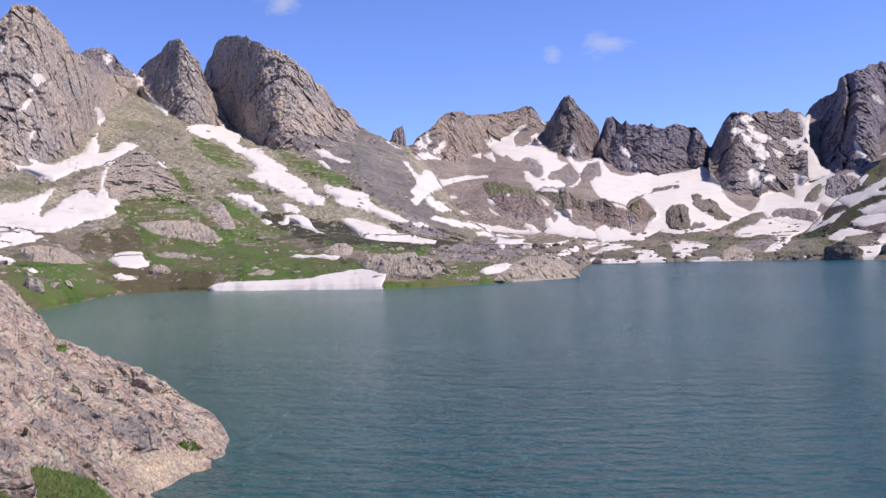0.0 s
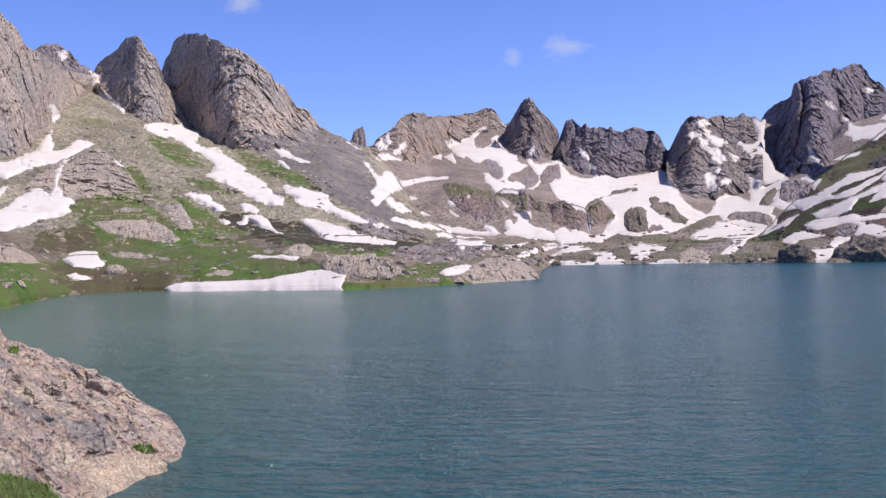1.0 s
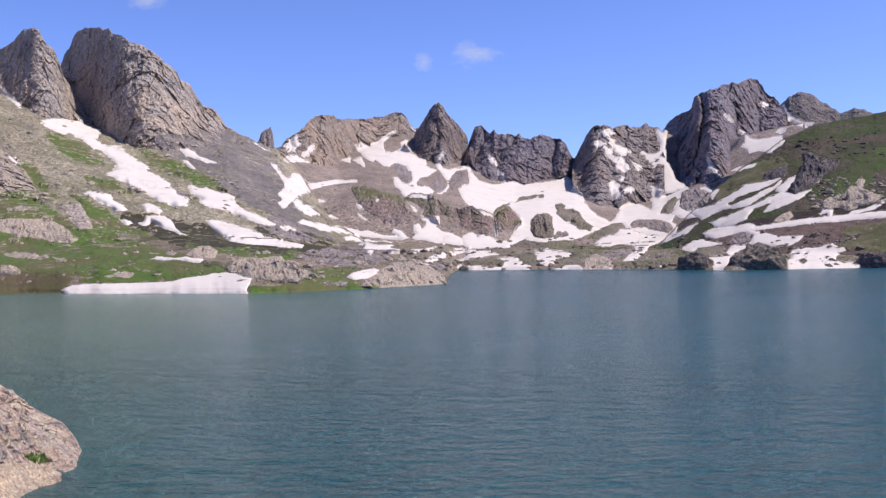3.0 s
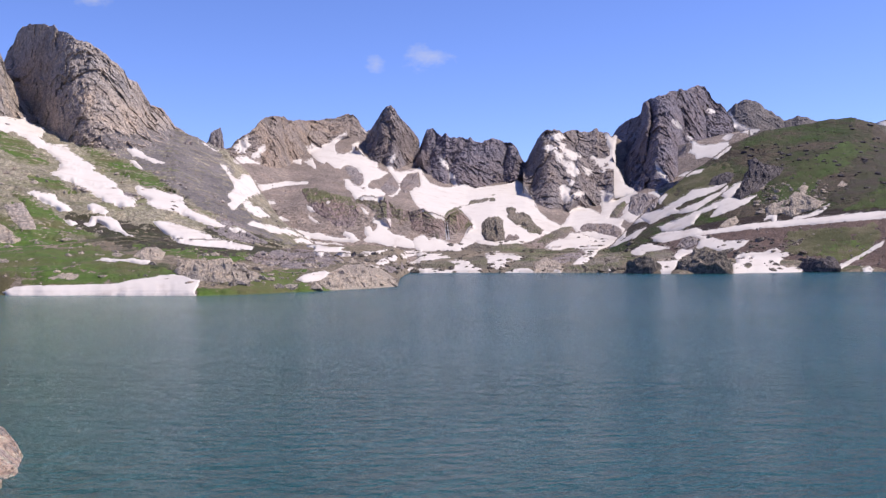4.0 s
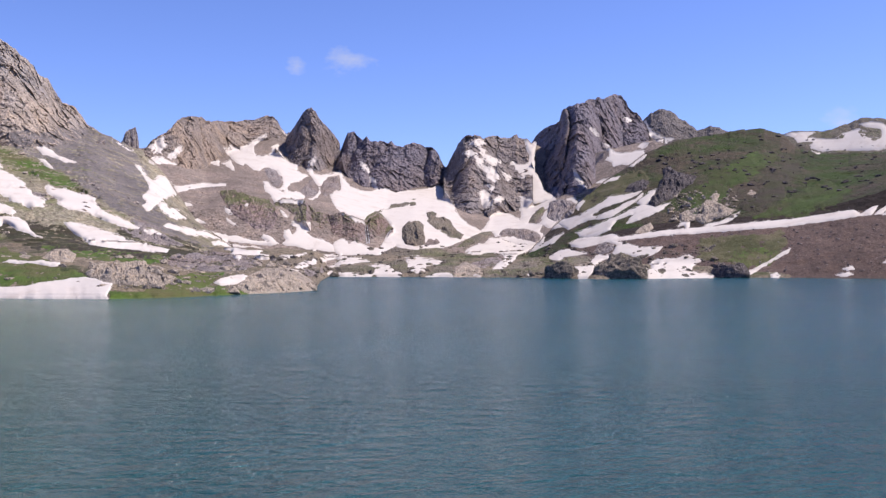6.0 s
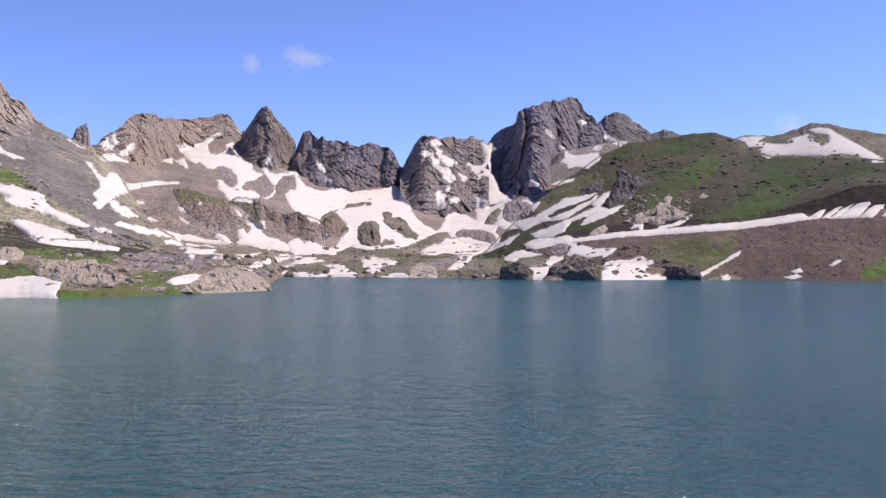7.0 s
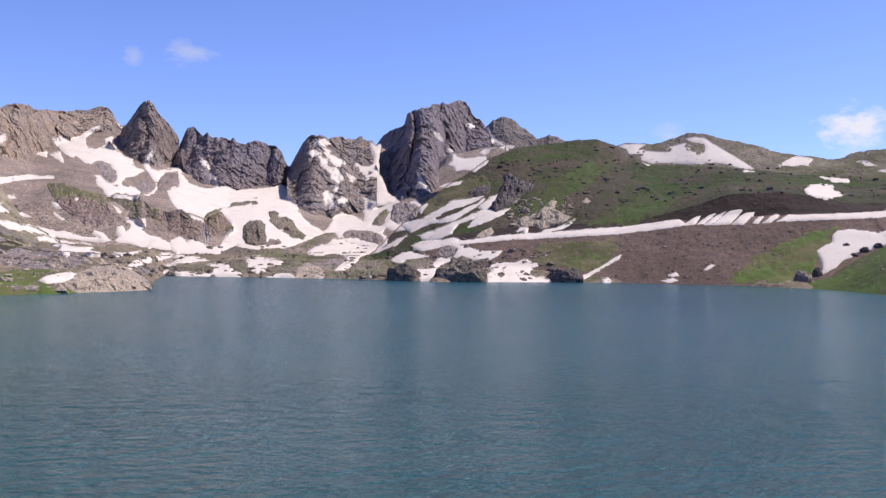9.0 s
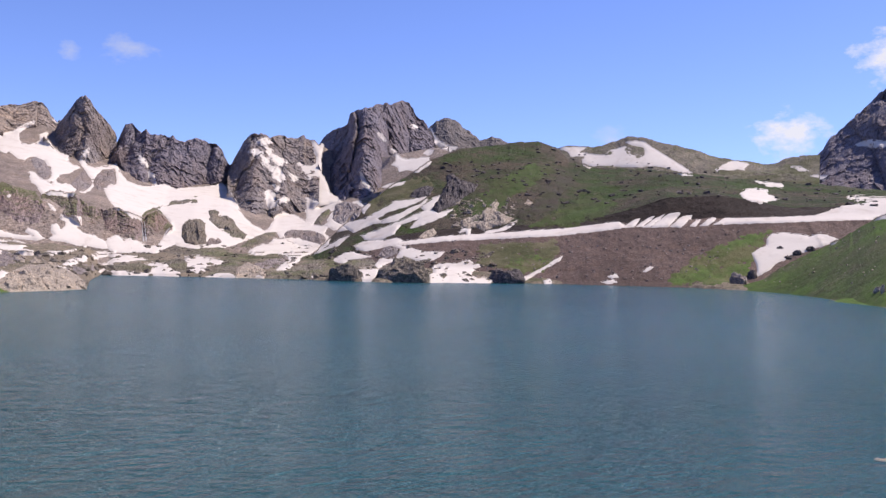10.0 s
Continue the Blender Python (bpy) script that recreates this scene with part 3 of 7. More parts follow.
relief("crag", -24.4, -13.5, [
    ([(-24.53, 1.99), (-22.36, 2.33), (-19.49, 3.19), (-17.32, 3.42), (-15.11, 3.26), (-13.19, 3.03)], 330),
    ([(-24.52, 2.15), (-22.34, 2.75), (-21.73, 3.69), (-20.66, 4.64), (-19.58, 5.44), (-18.64, 6.02), (-17.86, 6.28), (-16.94, 5.86), (-16.02, 5.05), (-15.09, 4.05), (-14.15, 3.38), (-13.18, 3.10)], [(-24.4, 345), (-18, 385), (-13.5, 345)]),
], ROCK_PALE, "rounded brown rock knob between two snowfields", "crag", fine=0.045, steps=110, rough=3.2, cols=18, ribs=0.4, lean=-0.5, jag=1, lift=0.2, smooth=False, pieces="rock_rib", seat=["mountain"], seed=23, back=40)
relief("distant_peak", -23, -17, [
    ([(-22.01, 9.50), (-15.88, 9.65)], 880),
    ([(-21.98, 10.58), (-21.37, 11.06), (-20.46, 11.56), (-19.54, 11.91), (-18.94, 11.62), (-18.35, 10.86), (-17.59, 10.41), (-15.88, 9.65)], 900),
], ROCK_DARK, "distant dark rock peak with a snow fleck", "peak", fine=0.05, steps=50, rough=6, cols=30, ribs=0.8, jag=3, smooth=False, seed=29, back=80)

# ---------------------------------------------------------------- head of the valley
relief("cirque_slope", -5, 37, [
    ([(-6.32, -1.14), (-2.89, -0.39), (7.35, -0.70), (25.12, -1.01), (36.02, -1.82)], 330),
    ([(-6.28, 0.22), (-2.86, 0.53), (2.28, 0.48), (7.37, 0.15), (12.36, -0.07), (17.17, -0.08), (25.15, 0.23), (36.05, -0.43)], 415),
    ([(-6.24, 1.58), (-2.14, 1.98), (2.35, 2.98), (4.07, 3.16), (6.10, 2.92), (7.77, 2.25), (10.11, 1.83), (12.41, 1.51), (14.03, 1.61), (17.20, 1.10), (20.27, 0.88), (25.19, 1.63), (36.08, 0.68)], [(-5, 440), (9, 445), (14, 470), (37, 480)]),
    ([(-6.12, 5.66), (-2.69, 6.19), (-0.66, 5.53), (1.72, 4.84), (3.44, 4.99), (6.16, 4.95), (9.52, 4.54), (12.48, 4.01), (16.02, 3.77), (18.80, 2.89), (21.24, 3.24), (23.32, 4.07), (25.27, 4.56), (36.13, 2.89)], [(-5, 560), (4, 610), (12, 655), (37, 640)]),
    ([(-6.11, 5.99), (-2.68, 6.53), (-0.64, 5.93)] + [(1.45, 6.21), (2.77, 6.70), (4.10, 6.99), (5.44, 7.27), (6.18, 7.08), (7.46, 6.28), (8.82, 6.12), (9.57, 6.42), (10.87, 5.78), (12.93, 5.43), (14.98, 5.05), (15.77, 5.11), (16.70, 5.23), (18.75, 5.55), (20.28, 6.37), (21.23, 6.89), (22.14, 6.43), (23.80, 5.52)] + [(25.29, 5.18), (36.14, 3.17)], 740),
], BOWL, "broad scree bowl at the head of the valley", "slope", steps=[20, 40, 90, 20], rough=2.8, size=38, flute=0.1, radial=0.35, lift=0.6, lie=0.16, broken=0.3, seed=31, back=160)
relief("rock_pillar", -3.3, -2.05, [
    ([(-3.20, 6.34), (-1.94, 6.31)], 610),
    ([(-3.20, 6.41), (-2.95, 6.70), (-2.80, 7.21), (-2.52, 7.40), (-2.24, 7.53), (-2.12, 7.09), (-2.06, 6.58), (-1.93, 6.38)], 618),
], ROCK_DARK, "lone dark rock pillar on the ridge", "rock pillar", fine=0.03, steps=40, rough=1.6, cols=4, jag=0.6, smooth=False, seat=["cirque_slope"], seed=37, back=10)
relief("cliff", -2.4, 7.3, [
    ([(-2.36, 5.74), (-1.74, 5.96), (-0.66, 5.39), (1.38, 4.92)] + [(2.10, 5.29), (2.60, 5.96), (2.87, 6.47), (3.43, 6.48), (4.10, 6.62), (4.77, 7.03), (5.27, 7.17), (5.78, 6.84), (6.28, 6.71), (7.46, 6.08)], 650),
    ([(-2.36, 5.98), (-1.73, 6.34), (-1.40, 6.72), (-0.75, 7.13), (-0.26, 7.47), (0.07, 7.97), (0.40, 8.21), (0.90, 8.32), (1.23, 8.26), (1.42, 8.30), (1.72, 8.11), (2.88, 8.09), (3.89, 8.11), (4.39, 8.15), (4.90, 8.32), (5.24, 8.46), (5.58, 8.46), (5.84, 8.23), (6.08, 7.83), (6.41, 7.36), (6.55, 7.50), (7.49, 6.25)], [(-2.4, 690), (7.3, 715)]),
], ROCK_TAWNY, "long brown rock wall fluted along the ridge", "cliff", fine=0.04, steps=120, rough=6.5, cols=24, ribs=1.2, jag=1.1, lift=0.12, broken=0.8, smooth=False, pieces="pillar", seat=["cirque_slope"], seed=41, back=50)
relief("pinnacle", 5.7, 9.6, [
    ([(5.71, 6.47), (5.98, 6.17), (6.61, 5.50), (7.12, 5.06), (7.46, 5.00), (7.87, 5.27), (8.48, 4.93), (8.99, 4.93), (9.36, 5.27), (9.64, 6.29), (10.18, 5.27)], 640),
    ([(5.78, 5.71), (6.17, 6.49), (6.41, 7.16), (6.76, 7.67), (7.10, 8.17), (7.27, 8.51), (7.55, 8.84), (7.89, 8.98), (8.13, 8.75), (8.29, 8.41), (8.57, 8.08), (8.97, 7.64), (9.31, 7.30), (9.55, 6.90), (9.71, 6.29), (9.80, 5.97), (10.07, 5.06)], [(5.7, 712), (8.0, 678), (9.6, 690)]),
], ROCK_GREY, "pointed grey rock pinnacle above a snowfield", "pinnacle", fine=0.035, steps=140, rough=6, cols=20, ribs=1.2, jag=0.88, lift=0.12, smooth=False, pieces="pillar", seat=["cirque_slope"], seed=43, back=45)
relief("cliff", 9.3, 16.4, [
    ([(9.23, 5.27), (9.50, 5.75), (9.71, 5.82), (9.91, 5.20), (10.35, 4.32), (10.86, 4.15), (11.37, 4.01), (12.23, 4.11), (13.09, 3.97), (14.29, 4.17), (15.32, 4.36), (15.84, 4.56), (16.62, 3.94)], 645),
    ([(9.21, 5.33), (9.65, 6.49), (9.93, 7.23), (10.07, 7.57), (10.41, 7.60), (10.68, 7.30), (10.95, 7.06), (11.20, 7.23), (11.43, 6.96), (11.71, 7.02), (12.22, 7.02), (12.50, 6.85), (12.67, 7.08), (12.84, 6.81), (13.08, 6.67), (13.59, 6.74), (13.94, 6.87), (14.45, 6.83), (14.79, 6.72), (15.20, 6.58), (15.54, 6.24), (15.75, 5.83), (15.98, 5.49), (16.51, 4.21)], [(9.3, 725), (13, 690), (16.4, 665)]),
], ROCK_BLUE_SHADE, "dark fluted rock wall over a snow bowl", "cliff", fine=0.035, steps=130, rough=7.5, cols=25, ribs=1.4, jag=1.2, lift=0.12, broken=0.8, smooth=False, pieces="pillar", seat=["cirque_slope"], seed=47, back=50)
relief("buttress", 15.87, 21.26, [
    ([(15.66, 4.22), (15.93, 3.98), (16.21, 3.60), (16.61, 2.92), (17.19, 2.09), (17.80, 1.64), (18.21, 1.71), (18.45, 2.32), (18.73, 2.83), (19.24, 3.16), (19.81, 2.54), (20.25, 2.27), (20.66, 2.50), (20.97, 3.01), (21.38, 3.47)], [(15.3, 600), (18, 560), (22.2, 580)]),
    ([(15.67, 5.65), (16.02, 5.49), (16.26, 5.89), (16.50, 6.33), (16.74, 6.83), (16.99, 7.16), (17.19, 7.36), (17.70, 7.42), (18.04, 7.31), (18.28, 7.14), (18.55, 7.27), (19.06, 7.32), (19.40, 7.18), (19.91, 7.17), (20.08, 7.30), (20.31, 7.36), (20.41, 7.16), (20.92, 7.08), (21.25, 6.74), (21.37, 6.95)], 690),
], ROCK_GREY, "grey rock buttress streaked with snow", "buttress", fine=0.035, steps=170, rough=7, cols=30, ribs=1.0, lean=-0.15, jag=1.2, lift=0.12, smooth=False, pieces="pillar", seat=["cirque_slope"], seed=53, back=60)
relief("rock_tower", 21.18, 29.4, [
    ([(21.04, 6.00), (21.30, 5.40), (21.55, 4.55), (21.85, 3.75), (22.29, 3.70), (22.62, 3.39), (23.12, 3.25), (23.95, 3.37), (24.69, 3.82), (25.28, 4.48), (25.82, 5.24), (27.35, 5.86), (28.45, 6.25), (29.03, 6.23)], 590),
    ([(21.16, 6.75), (21.32, 7.13), (21.59, 7.46), (22.09, 7.78), (22.66, 8.03), (22.86, 8.19), (23.00, 8.68), (23.27, 8.90), (23.53, 9.05), (23.93, 9.23), (24.33, 9.22), (24.59, 9.44), (25.08, 9.48), (25.41, 9.40), (25.64, 9.49), (26.06, 9.57), (26.55, 9.51), (26.80, 9.24), (26.93, 8.91), (27.18, 8.67), (27.44, 8.59), (27.66, 8.32), (27.82, 7.99), (27.98, 7.75), (28.13, 7.42), (28.22, 6.83), (29.03, 6.36)], [(21.2, 735), (23.5, 705), (25.5, 672), (29.4, 690)]),
], ROCK_BLUE_SHADE, "huge dark rock tower with rounded summit", "rock tower", fine=0.035, steps=180, rough=8, cols=27, ribs=1.5, lean=0.05, jag=1.4, lift=0.12, smooth=False, pieces="pillar", seat=["cirque_slope"], seed=59, back=60)
relief("slope", 25.0, 29.0, [
    ([(25.0, 4.20), (29.0, 5.20)], 565),
    ([(24.88, 5.30), (25.48, 6.34), (25.81, 6.53), (26.52, 6.37), (27.32, 6.41), (27.81, 6.52), (28.19, 6.77), (28.51, 6.82)], 612),
], BOWL, "smooth scree shelf below the dark rock tower", "slope", fine=0.06, steps=30, rough=0.8, size=20, flute=0.0, radial=0.3, lift=0.7, lie=0.1, broken=0.4, seed=64, back=14, drop=-4)
relief("distant_peak", 27, 36, [
    ([(27.09, 5.04), (34.60, 4.79)], 800),
    ([(27.11, 7.51), (27.79, 8.11), (28.25, 8.58), (28.89, 8.71), (29.53, 8.42), (30.19, 7.94), (30.91, 7.39), (31.66, 7.67), (32.68, 7.30), (33.71, 6.96), (35.50, 6.33)], 850),
], SCREE, "distant grey scree peak behind the tower", "peak", fine=0.05, steps=70, rough=2.4, cols=26, ribs=0.5, jag=1.6, smooth=False, seed=61, back=120)
relief("cliff", 5.7, 12.77, [
    ([(5.70, 2.76), (6.20, 1.80), (6.61, 1.94), (7.06, 2.21), (7.57, 2.07), (7.90, 1.39), (8.51, 1.11), (9.09, 0.93), (9.61, 1.10), (10.12, 0.82), (10.70, 0.85), (11.49, 0.54), (12.00, 0.60), (12.35, 1.08), (12.77, 1.76)], 425),
    ([(5.71, 3.34), (6.22, 3.44), (6.73, 3.51), (7.30, 3.44), (7.74, 3.23), (8.25, 2.75), (8.93, 2.61), (9.62, 2.68), (10.13, 2.54), (10.81, 2.26), (11.16, 2.12), (11.40, 2.46), (11.85, 2.59), (12.29, 2.32), (12.63, 1.97), (12.77, 1.83)], 447),
], ROCK_PLUM, "low brown fluted cliff with a thin waterfall", "cliff", fine=0.035, steps=80, rough=2.4, cols=9, ribs=1.3, jag=0.8, lift=0.12, broken=0.8, smooth=False, pieces="pillar", seat=["cirque_slope"], seed=67, back=30)

# ---------------------------------------------------------------- right side
relief("snowy_hill", 34.5, 50.5, [
    ([(34.76, 4.33), (51.96, 4.36)], 700),
    ([(34.71, 6.53), (35.59, 6.98), (36.60, 7.18), (37.84, 7.02), (38.97, 7.35), (39.76, 7.72), (40.76, 7.58), (42.07, 7.24), (43.40, 6.90), (44.91, 6.42), (46.39, 6.18), (47.63, 5.97), (48.06, 5.99), (48.88, 6.37), (50.29, 6.43), (51.94, 6.24)], 770),
], STONY, "grey stony hill with a broad snowfield", "hill", steps=60, rough=2.0, size=34, flute=0.1, jag=1.0, radial=0.3, lift=0.7, lie=0.3, broken=0.6, seed=71, back=160)
relief("mountain", 46.4, 64, [
    ([(48.41, 3.58), (53.92, 3.56), (62.54, 3.04)], 820),
    ([(48.40, 4.22), (49.74, 4.95), (50.09, 5.64), (50.38, 6.34), (51.07, 7.39), (51.85, 8.08), (52.62, 8.79), (53.19, 9.47), (53.83, 10.07), (55.27, 11.27), (57.42, 12.12), (60.01, 10.88), (62.48, 9.26)], 930),
], ROCK_BLUE_SHADE, "steep dark rock mountain in haze", "mountain", fine=0.06, steps=110, rough=9, cols=60, ribs=0.6, lean=0.4, jag=3, broken=0.8, smooth=False, pieces="rock_rib", seed=73, back=150)
relief("hill", 20.4, 62, [
    ([(18.57, -2.45), (21.24, -2.08), (25.99, -1.82), (36.22, -1.60), (42.84, -1.59), (49.09, -1.41), (53.98, -1.25), (60.15, -1.62)], [(22.5, 300), (36, 286), (44, 280), (62, 290)]),
    ([(18.55, -1.85), (21.20, -0.38), (23.89, 0.29), (25.93, 0.74), (28.80, 1.25), (32.77, 1.53), (36.16, 1.77), (39.50, 2.22), (42.12, 2.32), (45.01, 2.49), (49.03, 2.65), (53.93, 2.85), (60.09, 3.36)], [(22.5, 350), (36, 335), (44, 330), (62, 340)]),
    ([(18.55, -1.81), (21.19, -0.24), (23.89, 0.46), (25.93, 1.02), (28.80, 1.49), (32.76, 1.81), (36.15, 2.07), (39.49, 2.53), (42.12, 2.66), (45.00, 2.75), (49.02, 2.90), (53.92, 3.16), (60.09, 3.65)], [(22.5, 358), (36, 345), (44, 341), (62, 351)]),
    ([(18.55, -1.78), (21.19, -0.11), (23.88, 0.70), (25.92, 1.43), (28.79, 1.90), (32.76, 2.18), (36.15, 2.38), (39.48, 3.17), (42.09, 3.99), (44.98, 4.07), (49.02, 3.42), (53.92, 3.72), (60.09, 4.09)], [(22.5, 368), (36, 352), (44, 352), (62, 366)]),
    ([(18.55, -1.75), (21.00, 0.30), (21.87, 1.20), (22.88, 2.20), (24.21, 3.48), (25.86, 4.78), (27.16, 5.56), (28.06, 6.25), (28.92, 6.55), (29.58, 6.80), (30.95, 6.99), (32.59, 7.22), (34.43, 7.41), (35.59, 7.01), (36.28, 6.34), (37.87, 5.78), (39.67, 5.78), (41.45, 5.65), (43.43, 5.45), (45.78, 5.21), (48.69, 4.96), (50.70, 4.75), (53.91, 4.33), (60.08, 4.38)], [(22.5, 400), (27, 460), (35, 520), (44, 480), (62, 500)]),
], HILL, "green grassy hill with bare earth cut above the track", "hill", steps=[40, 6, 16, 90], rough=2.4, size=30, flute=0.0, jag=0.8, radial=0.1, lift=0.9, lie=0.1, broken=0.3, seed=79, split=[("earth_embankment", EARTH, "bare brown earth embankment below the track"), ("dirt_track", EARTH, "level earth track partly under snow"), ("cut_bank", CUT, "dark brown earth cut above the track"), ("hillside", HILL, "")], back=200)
relief("spur", 44.8, 64, [
    ([(45.71, -1.97), (46.33, -1.56), (49.09, -1.92), (50.59, -2.15), (52.06, -2.57), (54.00, -2.95), (60.18, -4.53)], [(44.8, 270), (47, 262), (49, 244), (51.2, 190), (54, 155), (64, 120)]),
    ([(45.70, -1.44), (46.32, -1.03), (46.94, -0.82), (47.74, -0.57), (48.37, 0.03), (49.95, 0.86), (51.54, 1.64), (52.71, 2.50), (53.92, 3.13), (56.17, 4.15), (60.08, 4.52)], [(44.8, 272), (49, 285), (54, 275), (64, 260)]),
], GREEN, "bright green grassy bank sloping into the lake", "bank", steps=70, rough=0.8, size=24, flute=0.0, jag=0.6, radial=0.1, lift=0.9, lie=0.1, broken=0.2, seed=83, back=60, drop=10)

relief("grass_spit", 51.08, 55.30, [
    ([(51.08, -1.88), (51.66, -2.15), (52.52, -2.24), (53.32, -2.27), (55.30, -2.34)], [(51.08, 202.0), (51.66, 174.7), (52.52, 167.2), (53.32, 164.8), (55.30, 159.5)]),
    ([(51.08, -1.86), (51.66, -1.62), (52.52, -1.43), (53.31, -1.35), (55.29, -1.16)], [(51.08, 212.0), (51.66, 190.7), (52.52, 189.2), (53.31, 192.8), (55.29, 193.5)]),
], GREEN, "low bright green grassy spit reaching into the lake", "bank", steps=30, rough=0.25, size=8, flute=0.0, jag=0.1, radial=0.1, lift=0.9, lie=0.1, broken=0.2, seed=85, back=20, drop=0.5)

# ---------------------------------------------------------------- near rock
relief("rock_outcrop", -52, -12.55, [
    ([(-35.79, -18.10), (-25.62, -16.68), (-21.53, -15.54), (-19.07, -14.19), (-16.57, -13.68), (-14.61, -12.45), (-13.55, -11.61), (-12.65, -11.87)], [(-36, 9), (-24, 15), (-21, 19), (-18, 24.0), (-15, 27.2), (-12.6, 30.6)]),
    ([(-35.57, -9.35), (-25.41, -9.55), (-22.57, -10.53), (-19.61, -11.55), (-16.52, -12.25), (-14.93, -12.14), (-13.55, -11.35), (-12.65, -11.87)], [(-36, 17), (-24.5, 21.3), (-22, 23.2), (-19.2, 26.2), (-17, 27.6), (-15, 28.2), (-12.6, 30.75)]),
    ([(-35.42, -3.44), (-25.30, -5.42), (-22.47, -6.89), (-19.51, -8.23), (-16.44, -9.65), (-14.56, -10.57), (-13.40, -10.91), (-12.65, -11.81)], [(-36, 25), (-24, 27), (-18, 29), (-12.6, 31.0)]),
    ([(-35.30, 3.50), (-27.90, 0.60), (-25.18, -1.04), (-24.49, -1.69), (-23.80, -2.57), (-23.10, -3.39), (-22.75, -4.29), (-22.41, -4.69), (-20.93, -4.92), (-20.04, -5.55), (-17.92, -6.66), (-16.39, -7.67), (-14.82, -8.68), (-14.03, -9.13), (-13.41, -9.98), (-13.10, -10.65), (-12.65, -11.74)], [(-36, 36), (-24, 36), (-18, 34), (-12.6, 31.3)]),
], ROCK_NEAR, "pinkish grey weathered rock outcrop at the water", "rock", fine=0.05, steps=[60, 80, 90], rough=0.42, size=3.0, flute=-0.2, tilt=0.1, radial=0.35, lift=0.8, broken=0.95, smooth=False, soften=1, cells=((1.0, 0.7), (2.7, 0.55), (6.5, 0.34), (15.0, 0.15)), seed=89, back=4)


relief("rock_slab", -20.6, -14.15, [
    ([(-20.74, -13.99), (-19.49, -13.80), (-17.35, -13.66), (-15.99, -13.36), (-15.11, -12.81), (-14.61, -12.35), (-14.15, -11.95)], [(-20.6, 24.2), (-19.5, 24.6), (-17.3, 25.0), (-16, 25.7), (-15.1, 26.9), (-14.6, 27.8), (-14.1, 28.7)]),
    ([(-20.70, -12.63), (-20.22, -11.82), (-19.30, -11.42), (-18.37, -11.20), (-16.67, -11.00), (-15.38, -11.24), (-14.65, -11.52), (-14.14, -11.85)], [(-20.6, 25.2), (-18.4, 26.0), (-16.7, 27.0), (-15.4, 27.9), (-14.7, 28.4), (-14.1, 28.9)]),
], TAN_ROCK, "smooth tan rock slab dipping into the lake", "rock", fine=0.05, steps=50, rough=0.2, size=1.5, flute=-0.2, radial=0.3, lift=0.7, drop=0.6, seed=97, back=1)

# ---------------------------------------------------------------- things lying on the land
TREES = land_trees()
EVEN = SMOOTH + land_trees(CRAGS)      # crags and evened slopes, on which snow lies


def in_polygon(poly, X, Y):
    """Signed distance, in degrees, from the edge of a polygon; positive inside."""
    inside, dist = np.zeros(X.shape, bool), np.full(X.shape, 1e9)
    for (x0, y0), (x1, y1) in zip(poly, poly[1:] + poly[:1]):
        if y0 != y1:
            cross = (y0 > Y) != (y1 > Y)
            inside ^= cross & (X < (x1 - x0) * (Y - y0) / (y1 - y0) + x0)
        dx, dy = x1 - x0, y1 - y0
        t = np.clip(((X - x0) * dx + (Y - y0) * dy) / (dx * dx + dy * dy + 1e-9), 0, 1)
        dist = np.minimum(dist, np.hypot(X - x0 - t * dx, Y - y0 - t * dy))
    return np.where(inside, dist, -dist)


